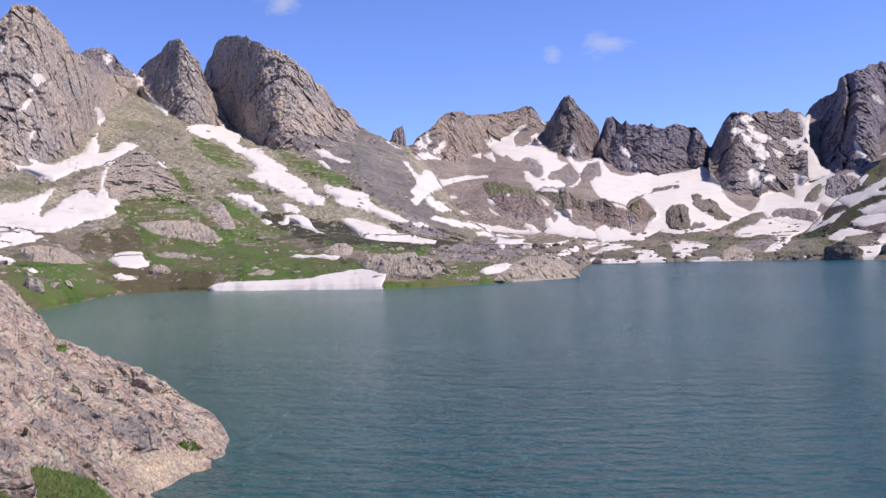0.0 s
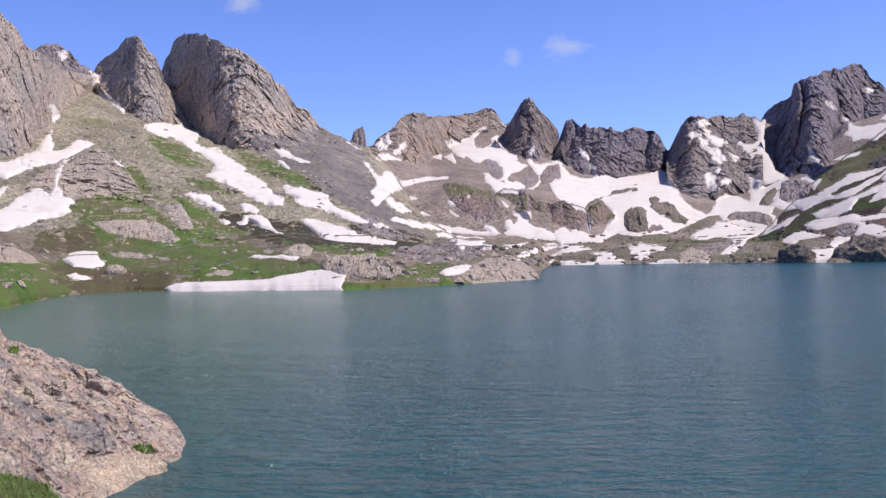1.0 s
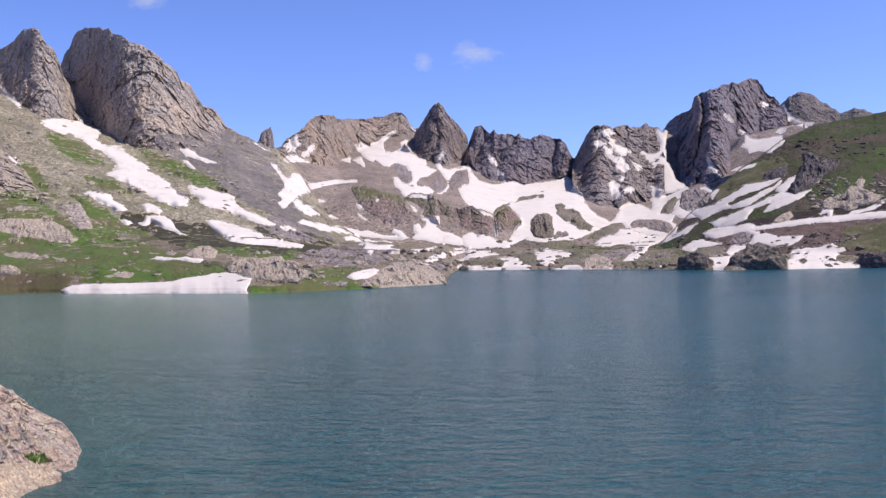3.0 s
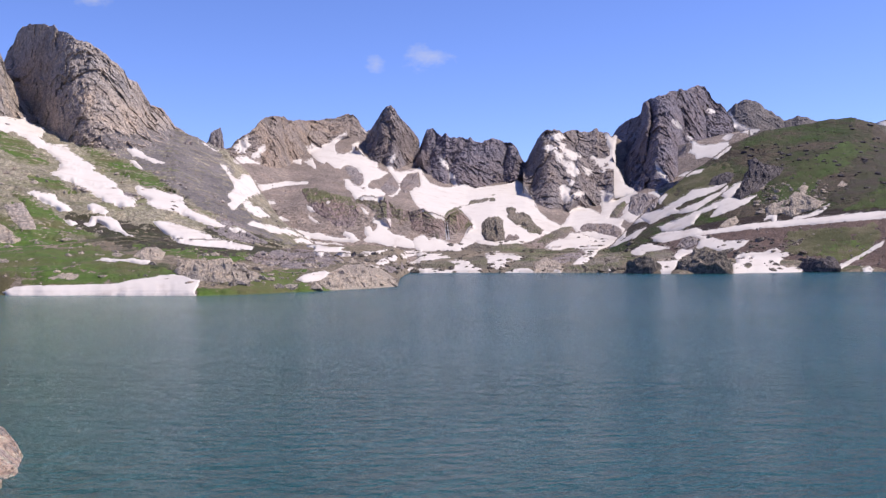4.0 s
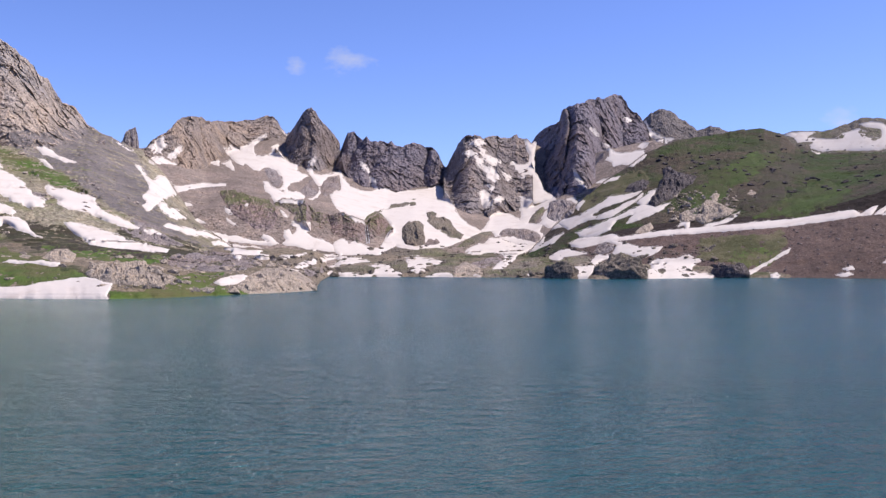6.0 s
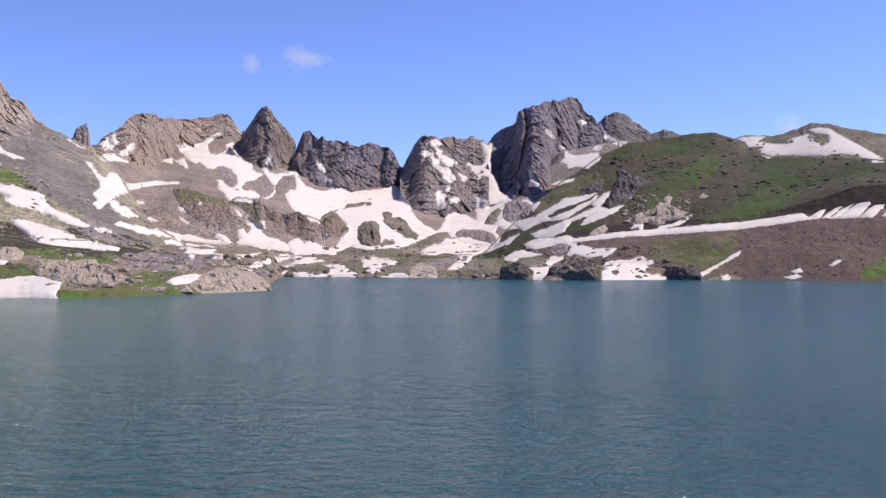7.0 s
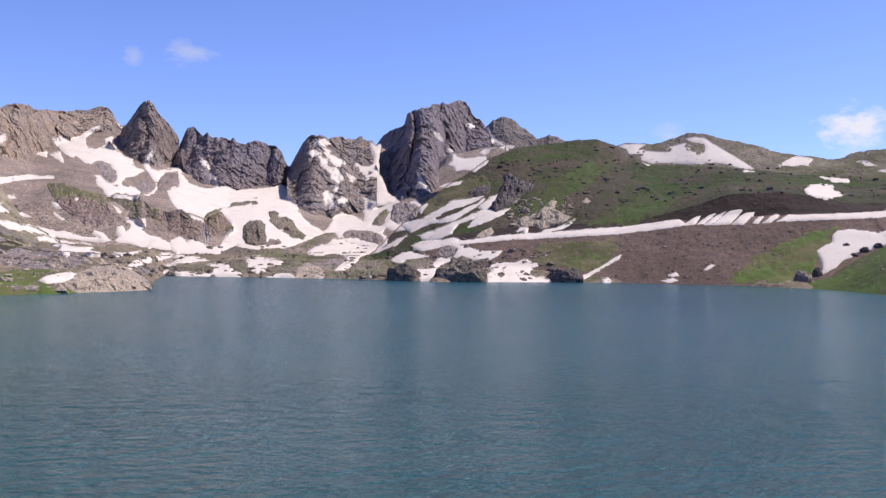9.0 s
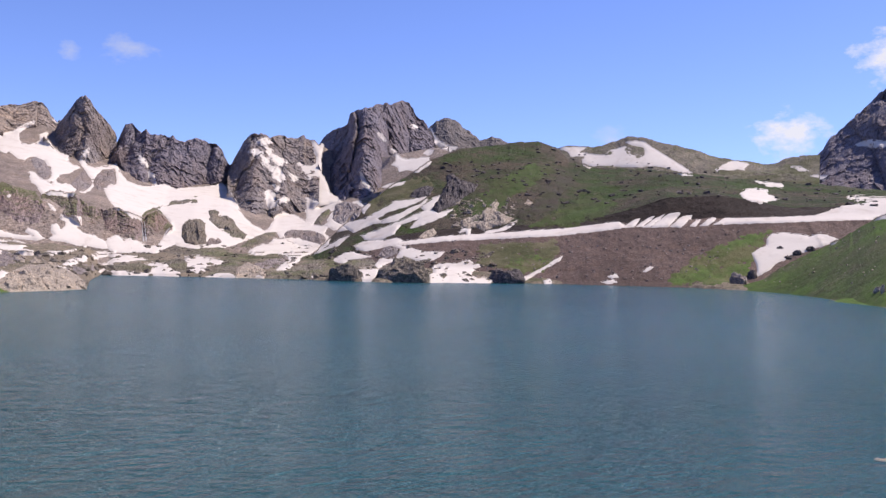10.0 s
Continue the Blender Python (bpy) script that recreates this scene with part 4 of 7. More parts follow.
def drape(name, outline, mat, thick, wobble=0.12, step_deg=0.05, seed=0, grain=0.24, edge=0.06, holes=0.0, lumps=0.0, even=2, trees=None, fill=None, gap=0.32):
    """A sheet laid on the land along the camera's lines of sight, its outline fitted to the camera's view; its edge
    dips into the ground along an uneven line.
    """
    q = np.array(outline)
    lo, hi = q.min(0) - 0.2, q.max(0) + 0.2
    bs, es = np.arange(lo[0], hi[0], step_deg), np.arange(lo[1], hi[1], step_deg)
    B, E = np.meshgrid(bs, es)
    phi = in_polygon(outline, B, E)
    phi = phi + wobble * fbm(B / grain, E / grain * 2.2, B * 0 + seed, 5, 0.65, seed)
    if holes:
        phi = np.minimum(phi, holes * (fbm(B / 0.5, E / 0.28, B * 0 + seed, 4, 0.6, seed + 3) + gap))
    lift = np.clip(phi / edge, -1.0, 1.0)
    if lumps:
        lift = np.where(lift > 0, np.sqrt(np.maximum(lift, 0)) * (0.7 + lumps * facets(B / 0.55, E / 0.4, B * 0 + seed, seed + 40) + 0.55 * lumps * facets(B / 0.2, E / 0.16, B * 0 + seed, seed + 50) + 0.3 * lumps * facets(B / 0.09, E / 0.08, B * 0 + seed, seed + 60)), lift)
    trees = trees or TREES
    ids, far, rough_far = -np.ones(B.shape, int), np.full(B.shape, np.nan), np.full(B.shape, np.nan)
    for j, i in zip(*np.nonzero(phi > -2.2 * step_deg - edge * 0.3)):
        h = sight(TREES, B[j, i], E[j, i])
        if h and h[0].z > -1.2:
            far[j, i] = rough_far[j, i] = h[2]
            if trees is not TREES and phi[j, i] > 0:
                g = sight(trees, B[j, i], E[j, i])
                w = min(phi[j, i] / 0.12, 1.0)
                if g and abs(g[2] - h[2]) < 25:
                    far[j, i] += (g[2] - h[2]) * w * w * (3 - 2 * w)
    if fill is not None:      # gully snow: one even bed set along the camera's sight lines, nearer than its rock sides
        rows = [np.nanpercentile(far[j], 35) if np.isfinite(far[j]).any() else np.nan for j in range(len(es))]
        ok = np.isfinite(rows)
        bed = np.interp(es, es[ok], np.array(rows)[ok])
        bed = eased(np.minimum.accumulate(bed[::-1])[::-1], max(3, len(es) // 6)) - fill
        far = np.where(np.isnan(far), np.nan, bed[:, None] + 10 * np.clip(0.08 - phi, 0, 0.3))
    soft = far.copy()
    over = trees is not TREES and fill is None
    for _ in range(even):
        pad = np.pad(soft, 1, constant_values=np.nan)
        around = np.stack([pad[1 + dj:pad.shape[0] - 1 + dj, 1 + di:pad.shape[1] - 1 + di] for dj in (-1, 0, 1) for di in (-1, 0, 1)])
        ok = abs(around - soft) < 4 + 0.02 * soft
        total = np.where(ok, around, 0).sum(0)
        soft = np.where(np.isnan(far), np.nan, np.minimum(total / np.maximum(ok.sum(0), 1), rough_far - 0.05) if over else total / np.maximum(ok.sum(0), 1))
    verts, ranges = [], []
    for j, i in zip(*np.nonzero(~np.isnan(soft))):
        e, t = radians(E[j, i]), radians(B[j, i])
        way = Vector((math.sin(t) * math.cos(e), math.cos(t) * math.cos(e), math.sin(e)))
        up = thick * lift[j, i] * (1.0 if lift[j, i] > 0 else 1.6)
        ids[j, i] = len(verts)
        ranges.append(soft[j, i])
        verts.append(Vector(CAMERA_EYE) + way * (soft[j, i] - 0.4 * up) + Vector((0, 0, 0.85 * up)))
    faces = []
    for j in range(len(es) - 1):
        for i in range(len(bs) - 1):
            f = (ids[j, i], ids[j, i + 1], ids[j + 1, i + 1], ids[j + 1, i])
            if min(f) >= 0:
                rr = [ranges[k] for k in f]
                if max(rr) - min(rr) < 4 + 0.025 * min(rr):
                    faces.append(f)
    return [sheet(name, verts, piece, mat) for piece in pieces(faces, len(verts))]


def pieces(faces, count, least=10):
    """The faces in groups that hang together; crumbs are left out."""
    root = list(range(count))

    def find(k):
        while root[k] != k:
            root[k] = root[root[k]]
            k = root[k]
        return k
    for f in faces:
        a = find(f[0])
        for k in f[1:]:
            root[find(k)] = a
    groups = {}
    for f in faces:
        groups.setdefault(find(f[0]), []).append(f)
    return [g for g in groups.values() if len(g) >= least]


def sheet(name, verts, faces, mat):
    used = sorted({k for f in faces for k in f})
    at = {k: i for i, k in enumerate(used)}
    me = bpy.data.meshes.new(name)
    me.from_pydata([verts[k] for k in used], [], [[at[k] for k in f] for f in faces])
    me.polygons.foreach_set("use_smooth", np.full(len(me.polygons), True))
    me.materials.append(mat)
    return new(name, me)


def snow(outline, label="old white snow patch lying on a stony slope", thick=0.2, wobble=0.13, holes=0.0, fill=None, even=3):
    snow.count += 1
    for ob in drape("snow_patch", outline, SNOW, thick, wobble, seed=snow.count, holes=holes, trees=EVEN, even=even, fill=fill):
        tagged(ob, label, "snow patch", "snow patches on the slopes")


snow.count = 0


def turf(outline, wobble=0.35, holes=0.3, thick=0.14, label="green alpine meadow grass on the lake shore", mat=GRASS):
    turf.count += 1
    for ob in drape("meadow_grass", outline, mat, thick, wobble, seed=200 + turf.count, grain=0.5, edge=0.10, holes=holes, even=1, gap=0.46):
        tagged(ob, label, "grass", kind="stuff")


turf.count = 0


def floor_at(x, y):
    """Height of the land at a place in the plan."""
    best = -50.0
    for tree in TREES:
        p = tree.ray_cast(Vector((x, y, 500)), Vector((0, 0, -1)))[0]
        if p is not None and p.z > best:
            best = p.z
    return best


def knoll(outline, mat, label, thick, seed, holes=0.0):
    """A low broken rock rising out of snow or turf, a sheet outlined to fit the camera's view."""
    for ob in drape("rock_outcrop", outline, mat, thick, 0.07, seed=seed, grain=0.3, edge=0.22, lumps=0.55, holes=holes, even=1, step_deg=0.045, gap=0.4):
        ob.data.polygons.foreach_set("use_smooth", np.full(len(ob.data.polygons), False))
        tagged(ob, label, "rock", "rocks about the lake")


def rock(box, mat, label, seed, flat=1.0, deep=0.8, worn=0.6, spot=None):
    """A weathered rock sized to fill a box of two camera sight lines; it sinks into the land."""
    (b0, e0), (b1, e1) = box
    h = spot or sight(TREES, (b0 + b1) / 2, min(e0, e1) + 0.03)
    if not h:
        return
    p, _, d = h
    wide, high = radians(abs(b1 - b0)) * d * 0.5, radians(abs(e1 - e0)) * d
    nu, nv = 72, 36
    u, v = np.meshgrid(np.linspace(0, 2 * np.pi, nu), np.linspace(0.001, np.pi * 0.62, nv))
    ca = np.sign(np.cos(u)) * abs(np.cos(u)) ** 0.8
    sa = np.sign(np.sin(u)) * abs(np.sin(u)) ** 0.8
    x, y, z = np.sin(v) ** 0.75 * ca, np.sin(v) ** 0.75 * sa, np.cos(v)
    x, y = x + 0.25 * fbm(x * 1.1, y * 1.1, z, 2, 0.5, seed + 21), y + 0.25 * fbm(x, y, z + 5, 2, 0.5, seed + 22)
    big = fbm(x * 1.3 + seed, y * 1.3, z * 1.3, 3, 0.6, seed, True)
    small = fbm(x * 4 + seed, y * 4, z * 4, 4, 0.65, seed + 3, True)
    k = 1 + worn * (0.22 * big + 0.15 * small)
    k[:, -1], x[:, -1], y[:, -1] = k[:, 0], x[:, 0], y[:, 0]
    q = radians((b0 + b1) / 2)
    right, ahead = np.array([math.cos(q), -math.sin(q)]), np.array([math.sin(q), math.cos(q)])
    top = 0.8 + 0.35 * fbm(x * 2 + seed, y * 2, z * 0, 3, 0.5, seed + 8)
    X, Y, Z = x * k * wide * 0.95, y * k * wide * deep, z * k * high * flat * top
    xy = np.array([p.x, p.y]) + ahead * wide * deep * 0.6 + X[..., None] * right + Y[..., None] * ahead
    P = np.concatenate([xy, (Z + p.z)[..., None]], -1)
    ob = new("rock", grid_mesh("rock", P, mat))
    return tagged(ob, label, "rock", "rocks about the lake")


# snow, left mountain
snow([(-24.49, 5.50), (-24.21, 5.32), (-23.73, 5.26), (-23.29, 5.42), (-23.51, 5.67), (-23.23, 5.61), (-22.86, 5.36), (-22.13, 5.37), (-21.68, 5.59), (-21.22, 5.82), (-20.68, 6.07), (-20.46, 6.55), (-20.14, 6.94), (-19.93, 7.13), (-20.00, 6.72), (-19.83, 6.40), (-19.96, 6.08), (-19.65, 6.02), (-19.25, 6.15), (-18.94, 6.41), (-18.53, 6.67), (-18.01, 6.57), (-17.76, 6.51), (-18.02, 6.22), (-18.33, 6.09), (-18.74, 5.89), (-18.96, 5.60), (-19.27, 5.44), (-19.73, 5.38), (-20.34, 5.31), (-20.79, 5.18), (-21.40, 4.96), (-22.00, 4.64), (-22.30, 4.48), (-22.73, 4.64), (-23.31, 4.86), (-23.87, 5.11), (-24.30, 5.26)], wobble=0.09)
snow([(-27.55, 3.07), (-25.06, 3.18), (-24.21, 3.24), (-23.49, 3.48), (-22.90, 3.70), (-22.46, 4.01), (-22.22, 4.01), (-22.62, 3.54), (-23.01, 3.07), (-23.14, 2.60), (-22.94, 2.44), (-22.64, 2.72), (-22.19, 2.97), (-21.83, 3.38), (-21.44, 3.53), (-20.98, 3.85), (-20.68, 3.97), (-20.24, 3.68), (-20.09, 3.58), (-19.83, 4.00), (-19.82, 4.48), (-19.74, 4.96), (-19.43, 5.22), (-19.51, 4.80), (-19.70, 4.48), (-19.71, 4.00), (-19.47, 3.77), (-19.54, 3.45), (-19.03, 3.38), (-18.88, 3.12), (-19.35, 2.93), (-18.96, 2.67), (-19.51, 2.48), (-20.27, 2.33), (-20.73, 2.18), (-21.33, 1.94), (-22.08, 1.79), (-22.23, 1.64), (-23.40, 1.60), (-23.54, 1.50), (-22.88, 1.40), (-23.41, 1.19), (-23.99, 0.98), (-24.70, 0.87), (-25.13, 0.82), (-27.61, 0.65)], wobble=0.08, even=8)
snow([(-26.53, 0.49), (-25.14, 0.39), (-24.80, 0.29), (-24.30, 0.05), (-24.87, -0.12), (-25.15, -0.05), (-26.54, 0.00)])
snow([(-23.85, -0.37), (-23.51, -0.38), (-23.23, -0.61), (-23.46, -0.67), (-23.80, -0.53)], wobble=0.06)
snow([(-23.09, 10.38), (-22.86, 10.32), (-22.64, 10.09), (-22.94, 9.77), (-23.24, 9.39), (-23.41, 9.45), (-23.23, 9.76), (-23.28, 10.06)], wobble=0.06)
snow([(-23.63, 8.82), (-23.36, 9.02), (-23.34, 8.83), (-23.64, 8.45), (-23.93, 8.32)], wobble=0.06)
snow([(-24.99, 11.78), (-24.60, 11.75), (-24.61, 11.45), (-25.00, 11.40)], wobble=0.06)
snow([(-20.01, 8.55), (-19.79, 8.56), (-19.59, 8.15), (-19.54, 7.83), (-19.82, 7.61), (-19.84, 8.15)], wobble=0.06)
snow([(-23.44, 7.13), (-23.24, 7.23), (-23.31, 6.82), (-23.46, 6.67)], wobble=0.06)
snow([(-16.64, 5.51), (-16.32, 5.50), (-16.02, 5.11), (-16.33, 5.24)], wobble=0.06)
snow([(-19.44, 11.45), (-19.13, 11.52), (-19.08, 11.22), (-19.33, 11.05)], wobble=0.06)
snow([(-17.80, 10.47), (-17.56, 10.41), (-17.38, 10.20), (-17.45, 9.78), (-17.21, 9.47), (-16.69, 9.06), (-16.23, 8.68), (-16.02, 8.23), (-16.24, 8.36), (-16.70, 8.87), (-17.31, 9.24), (-17.55, 9.62)], wobble=0.07)
snow([(-14.99, 7.53), (-14.51, 7.63), (-13.86, 7.66), (-13.22, 7.53), (-12.92, 7.66), (-12.67, 7.40), (-12.31, 7.20), (-11.92, 7.13), (-11.96, 6.87), (-12.26, 6.74), (-11.85, 6.34), (-11.29, 6.23), (-10.73, 6.23), (-10.54, 5.89), (-10.15, 5.65), (-9.76, 5.38), (-9.30, 5.11), (-9.34, 4.84), (-8.85, 4.63), (-8.35, 4.35), (-8.03, 4.00), (-7.80, 3.73), (-7.70, 3.49), (-7.04, 3.24), (-7.14, 3.04), (-7.05, 2.86), (-7.56, 2.84), (-8.22, 2.99), (-8.72, 3.11), (-8.88, 3.35), (-9.21, 3.52), (-9.48, 3.70), (-9.87, 3.87), (-10.36, 4.12), (-11.01, 4.46), (-11.50, 4.67), (-11.17, 4.87), (-10.99, 5.13), (-11.09, 5.40), (-11.47, 5.74), (-11.79, 6.01), (-12.28, 6.14), (-12.60, 6.34), (-12.82, 6.67), (-13.40, 6.87), (-14.04, 6.97), (-14.52, 7.20)], wobble=0.09, even=6)
snow([(-7.02, 3.98), (-6.84, 4.05), (-6.44, 3.84), (-6.00, 3.89), (-5.50, 3.68), (-4.82, 3.53), (-4.49, 3.41), (-4.33, 3.07), (-4.33, 2.90), (-3.89, 2.65), (-3.15, 2.32), (-2.48, 1.99), (-1.80, 1.73), (-1.29, 1.62), (-0.71, 1.36), (-1.47, 1.45), (-2.15, 1.61), (-2.66, 1.76), (-3.50, 2.02), (-4.01, 2.28), (-4.51, 2.49), (-5.19, 2.65), (-5.87, 2.77), (-6.20, 2.95), (-6.47, 3.12), (-6.19, 3.22), (-6.79, 3.57), (-6.95, 3.75)], wobble=0.07, even=6)
snow([(-7.52, 6.19), (-7.12, 6.22), (-6.78, 6.07), (-6.45, 5.83), (-5.95, 5.62), (-5.28, 5.37), (-5.62, 5.31), (-6.13, 5.42), (-6.80, 5.67), (-7.30, 5.85)], wobble=0.07)
snow([(-7.41, 5.55), (-7.14, 5.54), (-6.81, 5.27), (-6.58, 4.96), (-6.88, 5.06)], wobble=0.07)
snow([(-3.53, 6.69), (-3.19, 6.61), (-2.29, 6.05), (-2.69, 6.19)], wobble=0.07)
snow([(-12.78, 3.59), (-12.45, 3.65), (-11.86, 3.57), (-11.37, 3.46), (-11.15, 3.12), (-10.73, 2.95), (-10.44, 2.60), (-11.07, 2.58), (-11.39, 2.86), (-11.88, 3.07), (-12.46, 3.42)], wobble=0.07)
snow([(-9.66, 2.99), (-9.16, 2.98), (-8.73, 2.80), (-8.51, 2.56), (-8.74, 2.43), (-9.41, 2.58), (-9.64, 2.76)], wobble=0.07)
snow([(-10.92, 2.11), (-10.42, 2.03), (-10.16, 1.86), (-10.60, 1.80)], wobble=0.07)
snow([(-9.93, 1.92), (-9.59, 1.94), (-9.42, 2.28), (-8.91, 2.33), (-8.41, 2.25), (-7.99, 1.97), (-7.83, 1.63), (-7.53, 1.35), (-7.10, 1.13), (-7.61, 1.15), (-7.87, 1.36), (-8.44, 1.54), (-8.76, 1.79), (-9.26, 2.07), (-9.20, 1.80), (-9.60, 1.71)], wobble=0.07)
snow([(-9.26, -0.23), (-8.82, -0.04), (-8.15, -0.13), (-7.64, -0.15), (-7.14, -0.09), (-6.30, -0.25), (-6.37, -0.46), (-6.98, -0.40), (-7.65, -0.28), (-8.32, -0.26)], wobble=0.07)
snow([(-19.58, -0.04), (-19.11, 0.30), (-18.34, 0.44), (-17.66, 0.33), (-17.58, -0.04), (-17.27, -0.31), (-17.37, -0.47), (-18.06, -0.58), (-18.98, -0.51), (-19.28, -0.24)], wobble=0.07)
snow([(-19.36, -0.95), (-18.84, -0.78), (-18.63, -0.95), (-18.32, -0.99), (-17.92, -1.23), (-18.39, -1.31), (-18.94, -1.19)], wobble=0.07)
snow([(-6.09, 2.06), (-5.55, 2.01), (-4.70, 1.82), (-3.86, 1.52), (-3.18, 1.33), (-2.78, 1.08), (-2.17, 0.96), (-1.32, 0.76), (-0.40, 0.53), (-0.47, 0.32), (-1.33, 0.38), (-2.18, 0.51), (-3.20, 0.58), (-4.06, 0.67), (-4.73, 0.79), (-5.06, 1.14), (-5.57, 1.46), (-5.90, 1.75)], wobble=0.06, even=8)
snow([(-14.11, -1.88), (-13.49, -1.63), (-12.67, -1.56), (-11.69, -1.57), (-10.36, -1.58), (-9.03, -1.56), (-8.02, -1.53), (-7.34, -1.35), (-6.32, -1.21), (-5.47, -1.07), (-4.96, -1.05), (-4.45, -1.13), (-3.95, -1.35), (-3.47, -1.40), (-3.55, -1.74), (-3.80, -2.08), (-3.70, -2.28), (-5.00, -2.31), (-7.71, -2.25), (-10.71, -2.21), (-13.66, -2.13)], even=14, wobble=0.05, label="broad white snowbank melting at the water's edge", thick=0.2)
# snow, head of the valley
snow([(2.15, -1.45), (2.55, -1.19), (3.16, -1.06), (3.83, -0.97), (4.26, -1.07), (3.82, -1.41), (3.15, -1.57), (2.49, -1.59)], wobble=0.06, even=8)
snow([(-2.21, 5.33), (-1.99, 5.26), (-1.67, 4.74), (-1.41, 4.48), (-1.06, 4.52), (-0.96, 4.75), (-0.57, 4.65), (-0.31, 4.42), (-0.18, 4.16), (0.38, 4.13), (0.87, 4.23), (1.53, 4.31), (2.19, 4.31), (2.82, 4.31), (1.86, 4.14), (1.03, 4.07), (0.37, 3.90), (-0.18, 3.69), (-0.71, 3.42), (-1.03, 3.15), (-1.36, 2.79), (-1.62, 2.69), (-1.91, 3.02), (-1.58, 3.22), (-1.81, 3.48), (-1.94, 3.55), (-1.48, 3.88), (-1.54, 4.31), (-1.86, 4.80), (-2.18, 5.23)], wobble=0.05, even=6)
snow([(-1.43, 6.39), (-1.04, 6.76), (-0.65, 7.07), (-0.72, 6.84), (-0.62, 6.64), (-0.56, 6.51), (-0.82, 6.34), (-0.82, 6.04), (-1.21, 6.13), (-1.40, 6.30)], wobble=0.06)
snow([(-0.43, 5.92), (-0.04, 6.22), (0.10, 6.49), (0.29, 6.49), (0.23, 6.22), (-0.01, 5.96), (-0.30, 5.72)], wobble=0.06)
snow([(-1.50, 5.67), (-1.08, 5.84), (-0.69, 5.78), (-0.37, 5.59), (-0.07, 5.49), (-0.76, 5.48), (-1.34, 5.47)], wobble=0.06)
snow([(2.07, 5.58), (2.43, 5.72), (2.47, 5.42), (2.13, 5.48)], wobble=0.06)
snow([(2.70, 5.55), (3.13, 5.73), (3.43, 5.06), (3.07, 5.29)], wobble=0.06)
snow([(2.84, 6.46), (3.07, 6.26), (3.11, 6.53), (3.71, 6.30), (3.81, 6.57), (4.21, 6.61), (4.48, 6.88), (5.16, 7.29), (4.65, 6.88), (4.45, 6.47), (4.58, 6.01), (4.95, 5.97), (5.39, 6.04), (5.53, 6.31), (5.56, 6.55), (5.90, 6.69), (5.86, 6.35), (6.17, 5.95), (6.57, 5.61), (6.98, 5.51), (6.98, 5.20), (7.31, 4.97), (7.59, 4.93), (7.18, 4.59), (6.63, 4.46), (6.36, 4.12), (5.95, 4.05), (6.22, 4.36), (6.16, 4.80), (5.82, 5.20), (5.38, 5.40), (5.08, 5.40), (4.81, 5.16), (4.47, 5.23), (4.00, 5.60), (3.84, 5.43), (3.47, 5.63), (3.14, 5.93)], wobble=0.05, even=6)
snow([(5.07, 4.46), (5.28, 4.46), (5.54, 4.19), (5.95, 4.02), (6.22, 3.85), (6.36, 4.12), (6.42, 3.98), (6.73, 3.88), (7.17, 3.88), (7.44, 3.64), (7.40, 3.33), (6.96, 3.27), (6.28, 3.30), (5.71, 3.37), (5.37, 3.85), (5.10, 4.08)], wobble=0.05, even=6)
snow([(7.69, 5.31), (7.86, 5.31), (8.00, 5.00), (8.44, 4.90), (8.95, 5.00), (9.36, 5.07), (9.57, 5.00), (9.29, 4.90), (8.88, 4.86), (8.54, 4.56), (8.47, 4.32), (8.26, 4.32), (8.10, 4.52), (7.93, 4.83), (7.72, 5.03)], wobble=0.04)
snow([(8.33, 4.18), (8.43, 3.91), (8.26, 3.64), (7.92, 3.50), (7.71, 3.50), (8.09, 3.67), (8.26, 3.91)], wobble=0.04)
snow([(7.80, 5.71), (8.04, 6.02), (8.00, 5.61), (7.80, 5.54)], wobble=0.04)
snow([(6.18, 7.70), (6.45, 7.63), (6.52, 7.30), (6.25, 7.50)], wobble=0.04)
snow([(4.22, 8.15), (4.56, 8.32), (4.80, 8.35), (4.49, 8.15)], wobble=0.04)
snow([(-0.97, 3.09), (-0.77, 3.26), (-0.61, 3.16), (-0.38, 2.92), (0.04, 2.82), (0.33, 2.49), (0.59, 2.39), (0.20, 2.26), (-0.19, 2.32), (-0.52, 2.56), (-0.90, 2.89)], wobble=0.05)
snow([(0.53, 3.23), (0.80, 3.23), (1.03, 3.03), (0.73, 3.03)], wobble=0.05)
snow([(2.78, 2.96), (3.12, 2.90), (3.31, 2.59), (3.01, 2.59), (2.81, 2.76)], wobble=0.05)
snow([(3.92, 3.17), (4.12, 3.24), (4.22, 3.00), (3.99, 2.96)], wobble=0.05)
snow([(3.95, 2.69), (4.32, 2.29), (4.12, 2.29)], wobble=0.05)
snow([(3.62, 2.86), (3.85, 2.83), (3.78, 2.66)], wobble=0.05)
snow([(5.98, 2.89), (6.21, 2.79), (6.48, 2.42), (6.28, 2.45)], wobble=0.05)
snow([(2.85, 2.39), (3.11, 2.22), (3.58, 1.88), (3.31, 1.92), (2.94, 2.19)], wobble=0.05)
snow([(1.12, 2.22), (1.35, 2.26), (1.71, 2.05), (1.45, 2.05)], wobble=0.05)
